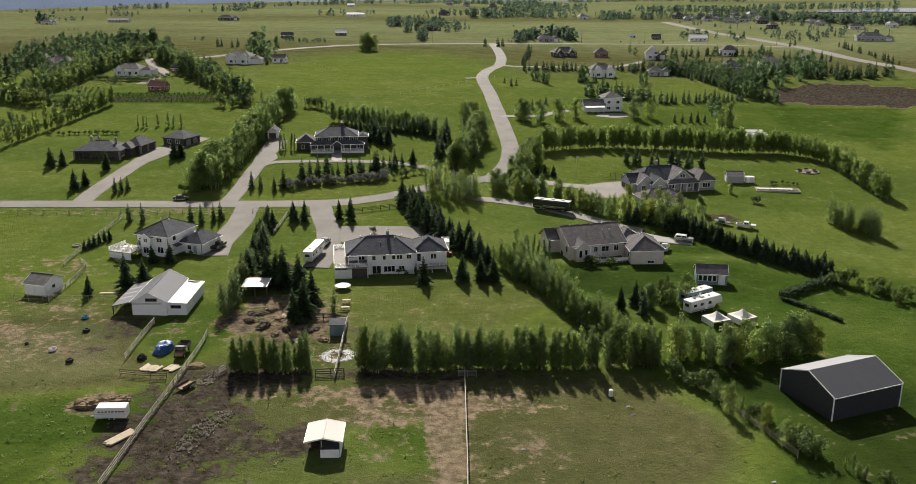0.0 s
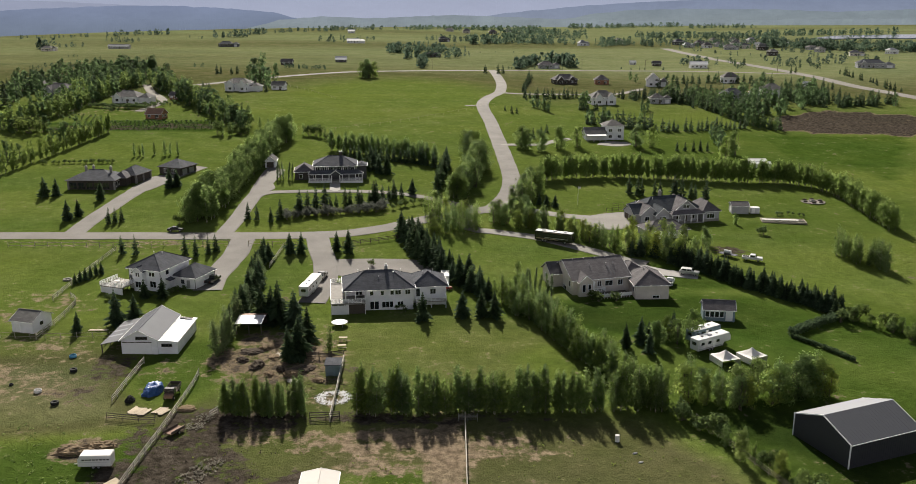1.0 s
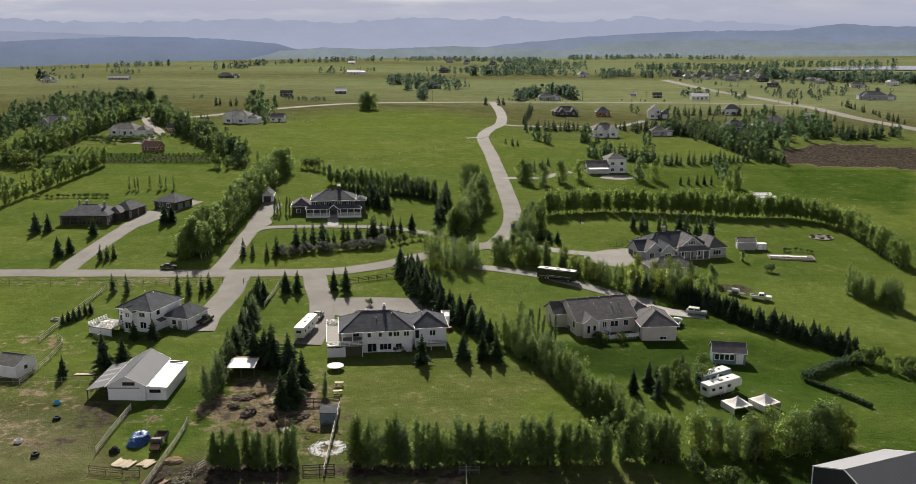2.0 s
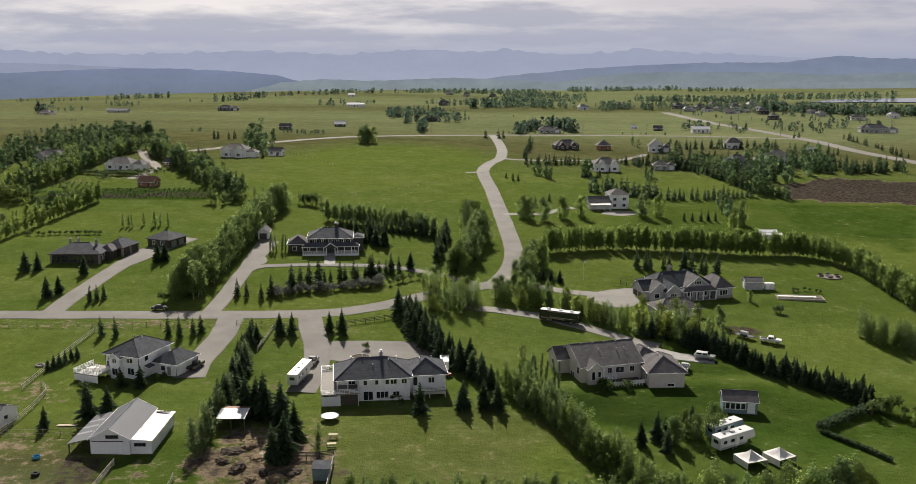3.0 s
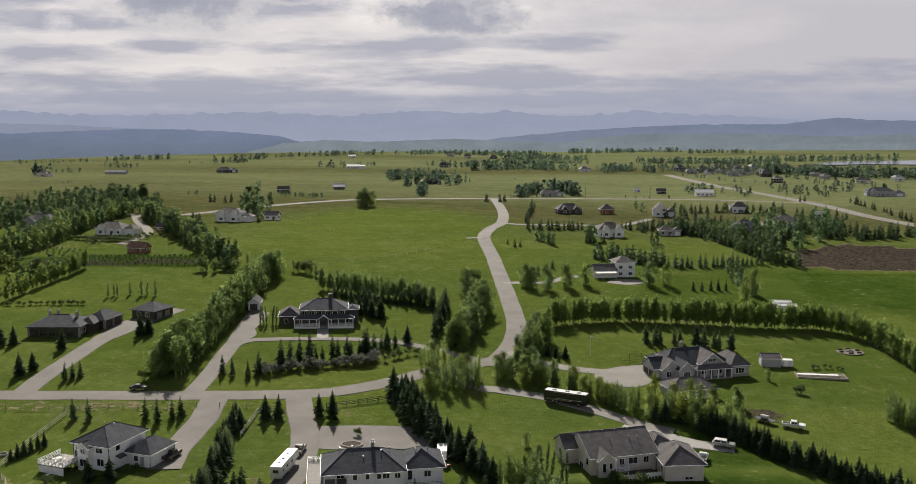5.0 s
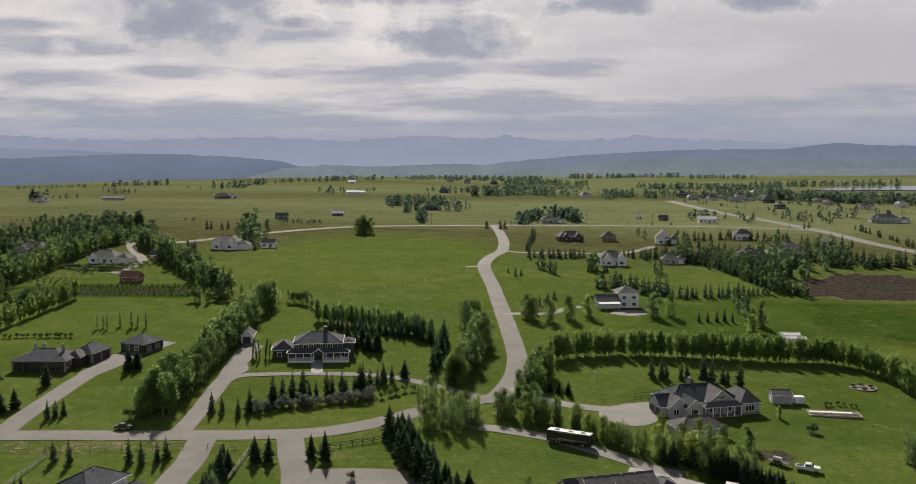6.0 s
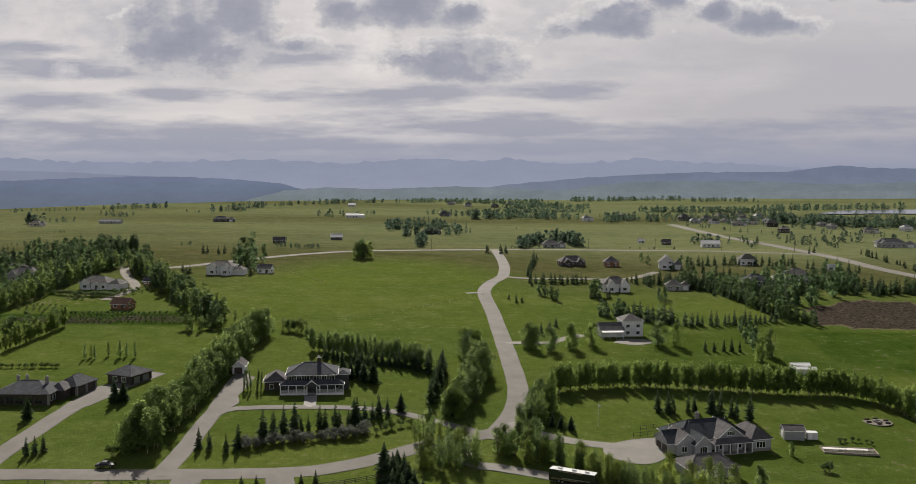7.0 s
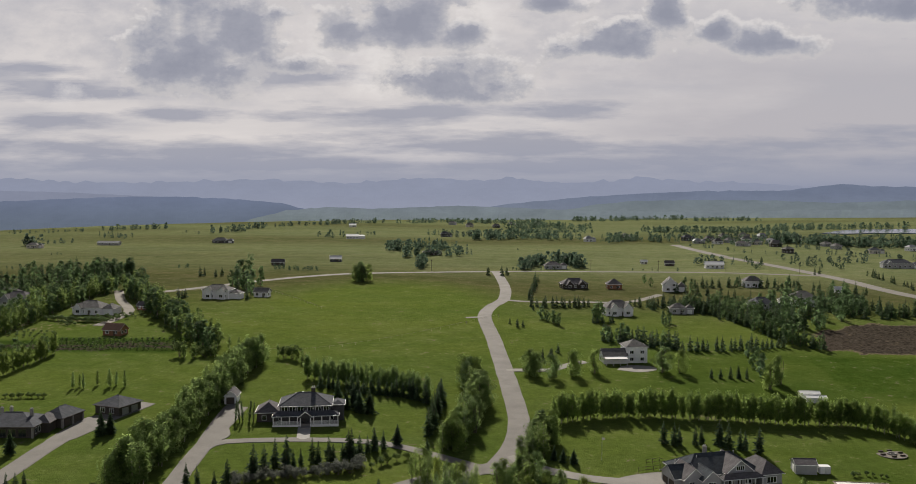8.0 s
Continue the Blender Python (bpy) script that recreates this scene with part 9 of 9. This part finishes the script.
def kitchen_garden():
    t = thing("garden_bed", *(106.0, 291.4), -8, "framed vegetable bed covered with pale stones", "garden bed")
    for x0, x1, y0, y1 in ((-7, 7, -2.6, -2.45), (-7, 7, 2.45, 2.6), (-7, -6.85, -2.45, 2.45), (6.85, 7, -2.45, 2.45)):
        part("frame_board", box(x0, x1, y0, y1, -0.2, 0.35), "wood", t)
    part("bed_surface", box(-6.85, 6.85, -2.45, 2.45, -0.2, 0.2), "dirt", t)
    part("cover_sheet", box(-6.4, 5.2, 0.5, 2.0, 0.19, 0.26, None, 0.02), "canvas", t, "pale cover sheet")
    rng = random.Random(4)
    for line in range(3):
        for i in range(20):
            x, y, s = -6.3 + 0.66 * i + rng.uniform(-.12, .12), -2.0 + 0.8 * line + rng.uniform(-.1, .1), rng.uniform(0.2, 0.36)
            bm = bmesh.new()
            leaves(bm, (x, y, 0.2 + s * 0.5), (s, s, s * 0.6), 14, s * 0.5, rng)
            part("plant", bm, "silverleaf", t)
    row("shrub", [(106.7, 298.2), (111.6, 299.0), (115.5, 295.3)], 1.4, 1.3, "garden shrubs", 0.4, 0.3)
    f = thing("fire_pit", *(125.0, 316.2), 0, "stone fire pit with seats on gravel", "fire pit")
    part("gravel_pad", tube((0, 0, -0.1), (0, 0, 0.05), 4.2, 4.2, 26), "dirt", f)
    for i in range(14):
        a = 6.283 * i / 14
        part("stone", box(1.1 * math.cos(a) - 0.2, 1.1 * math.cos(a) + 0.2, 1.1 * math.sin(a) - 0.2, 1.1 * math.sin(a) + 0.2, 0, 0.45, None, 0.05), "stone", f)
    for i in range(6):
        a = 6.283 * i / 6 + 0.3
        part("log_seat", box(3 * math.cos(a) - 0.7, 3 * math.cos(a) + 0.7, 3 * math.sin(a) - 0.2, 3 * math.sin(a) + 0.2, 0.03, 0.5, None, 0.06), "dark_wood", f)


kitchen_garden()
p = thing("flagpole", *(40.9, 307.6), 0, "slim white flagpole with a small flag", "flagpole")
part("pole", tube((0, 0, -0.2), (0, 0, 6.5), 0.06, 0.03, 8), "trim", p)
part("flag", prism([(0.03, 5.6), (0.8, 5.55), (0.85, 6.15), (0.03, 6.25)], -0.01, 0.01), "canvas", p)
g = thing("gate", *(-0.1, 151.6), 0, "dark metal field gate in the tree shade", "gate")
for k in range(5):
    part("bar", box(0, 3.4, -0.03, 0.03, 0.3 + 0.24 * k, 0.36 + 0.24 * k), "rim", g)
for x in (0, 1.7, 3.4):
    part("upright", box(x - 0.04, x + 0.04, -0.04, 0.04, -0.2, 1.4), "rim", g)
d = thing("utility_trailer", *(-48.4, 145.3), 62, "rusty utility trailer frame beside the fence", "trailer")
part("bed", box(-1.6, 1.6, -0.8, 0.8, 0.45, 0.55), "rust", d)
for s in (-1, 1):
    part("side_board", box(-1.6, 1.6, s * 0.8 - 0.03, s * 0.8 + 0.03, 0.55, 0.95), "dark_wood", d)
    wheel(d, 0, s * 0.95, 0.32)
part("drawbar", tube((1.6, 0, 0.5), (2.7, 0, 0.35), 0.05, 0.05, 6), "rust", d)
b = thing("fire_bowl", *(-100.2, 225.6), 0, "round stone fire ring in the meadow", "fire pit")
for i in range(12):
    a = 6.283 * i / 12
    part("stone", box(0.9 * math.cos(a) - 0.2, 0.9 * math.cos(a) + 0.2, 0.9 * math.sin(a) - 0.2, 0.9 * math.sin(a) + 0.2, -0.05, 0.35, None, 0.05), "stone", b)


def deck_set():
    """Garden table, chairs and a barbecue on the white house's deck."""
    c = (-84.7, 218.6)
    top = 1.9 + gz(*(-73.4, 217.2)) - gz(*c)
    t = thing("patio_table", c[0], c[1], -20, "round pale patio table on the white deck", "table", lift=top)
    part("tabletop", tube((0, 0, 0.68), (0, 0, 0.73), 0.7, 0.7, 18), "canvas", t)
    part("leg", tube((0, 0, 0), (0, 0, 0.68), 0.06, 0.06, 8), "rim", t)
    for a in (20, 95, 170, 255, 310):
        x, y = c[0] + 1.25 * math.cos(radians(a)), c[1] + 1.25 * math.sin(radians(a))
        k = thing("patio_chair", x, y, a - 90, "white plastic patio chair on the deck", "chair", "chairs on the deck", lift=top + gz(*c) - gz(x, y))
        part("seat", box(-0.26, 0.26, -0.26, 0.26, 0.40, 0.45), "trim", k)
        part("backrest", slab([(-0.26, 0.22, 0.95), (0.26, 0.22, 0.95), (0.26, 0.30, 0.96), (-0.26, 0.30, 0.96)], 0.5), "trim", k)
        for sx in (-1, 1):
            for sy in (-1, 1):
                part("leg", box(sx * 0.23 - 0.025, sx * 0.23 + 0.025, sy * 0.23 - 0.025, sy * 0.23 + 0.025, 0, 0.4), "trim", k)


deck_set()


def utility_pole(at):
    t = thing("utility_pole", at[0], at[1], 0, "wooden utility pole by the cross road", "pole", "utility poles")
    part("pole", tube((0, 0, -0.5), (0, 0, 8.5), 0.14, 0.1, 8), "dark_wood", t)
    part("crossarm", box(-1.0, 1.0, -0.06, 0.06, 7.7, 7.85), "dark_wood", t)


for q in [(48.3, 742.2), (100.3, 749.5), (151.5, 747.7), (201.6, 742.8), (254.9, 736.1), (-20.5, 716.8)]:
    utility_pole(q)


def scatter(name, label, category, pts, n, mat, make, seed):
    """Many small loose bits spread in an outline, joined in one mesh."""
    rng = random.Random(seed)
    bm = bmesh.new()
    xs, ys = [p[0] for p in pts], [p[1] for p in pts]
    done = 0
    while done < n:
        x, y = rng.uniform(min(xs), max(xs)), rng.uniform(min(ys), max(ys))
        if inside(np.array([x]), np.array([y]), list(pts))[0]:
            make(bm, x, y, gz(x, y) - 0.03, rng)
            done += 1
    tagged(part(name, bm, mat), label, category, kind="stuff")


def tuft(bm, x, y, z, rng):
    s = rng.choice((0.06, 0.08, 0.12, 0.22))
    for _ in range(7):
        leaves(bm, (x + rng.gauss(0, s), y + rng.gauss(0, s), z + 0.1 + 0.5 * s), (0.08, 0.08, 0.1), 1, 0.10 + 0.3 * s, rng)


def stick(bm, x, y, z, rng):
    a, L = rng.uniform(0, 6.28), rng.uniform(0.4, 1.5)
    h = rng.uniform(0.05, 0.45)
    tube((x, y, z + h), (x + L * math.cos(a), y + L * math.sin(a), z + rng.uniform(0.04, 0.5)), 0.035, 0.015, 4, bm, False)


def clod(bm, x, y, z, rng):
    s = rng.uniform(0.04, 0.13)
    k = len(bm.verts)
    m = Matrix.LocRotScale((x, y, z + 0.04), Euler((rng.uniform(0, 3), rng.uniform(0, 3), 0)), (s * 1.3, s, s * 0.8))
    bmesh.ops.create_icosphere(bm, subdivisions=1, radius=1.0, matrix=m)


scatter("weeds", "scattered weed tufts in the rough paddock grass", "weeds", [(3.1, 145.8), (35.8, 149.7), (51.4, 129.5), (53.6, 118.1), (2.1, 116.2)], 100, "weed", tuft, 3)
scatter("weeds", "green weed tufts in the grass by the trailer", "weeds", [(-81.9, 146.7), (-69.5, 149.5), (-58.2, 138.7), (-53.5, 114.2), (-66.0, 113.7)], 130, "weed", tuft, 4)
scatter("weeds", "weeds growing round the bare paddock soil", "weeds", [(-45.4, 139.2), (-18.6, 140.4), (-6.3, 134.8), (-5.6, 115.9), (-46.1, 114.4)], 90, "weed", tuft, 5)
scatter("brush", "broken sticks and brush lying in the corral", "brush", [(-47.5, 177.2), (-40.9, 187.8), (-30.4, 178.1), (-21.4, 164.9), (-24.9, 156.6), (-40.2, 155.9)], 420, "dark_wood", stick, 6)
scatter("clods", "clods of earth and manure on the trampled soil", "clods", [(-51.8, 150.3), (-39.6, 153.3), (-28.1, 149.0), (-32.6, 126.1), (-45.2, 114.4), (-50.2, 114.3)], 260, "spoil", clod, 7)
scatter("clods", "clods of earth and manure in the corral", "clods", [(-47.5, 177.2), (-40.9, 187.8), (-30.4, 178.1), (-21.4, 164.9), (-24.9, 156.6), (-40.2, 155.9)], 240, "straw", clod, 8)
scatter("dry_scrub", "pale grey dead scrub standing on the bare soil", "scrub", [(-44.6, 124.0), (-43.4, 131.0), (-40.6, 137.4), (-37.2, 136.8), (-39.4, 129.6), (-41.6, 123.4)], 190, "deadbrush", tuft, 9)
scatter("dry_scrub", "pale grey dead scrub beside the aspens", "scrub", [(-47.5, 147.0), (-46.0, 152.5), (-43.0, 152.0), (-44.5, 146.0)], 70, "deadbrush", tuft, 10)
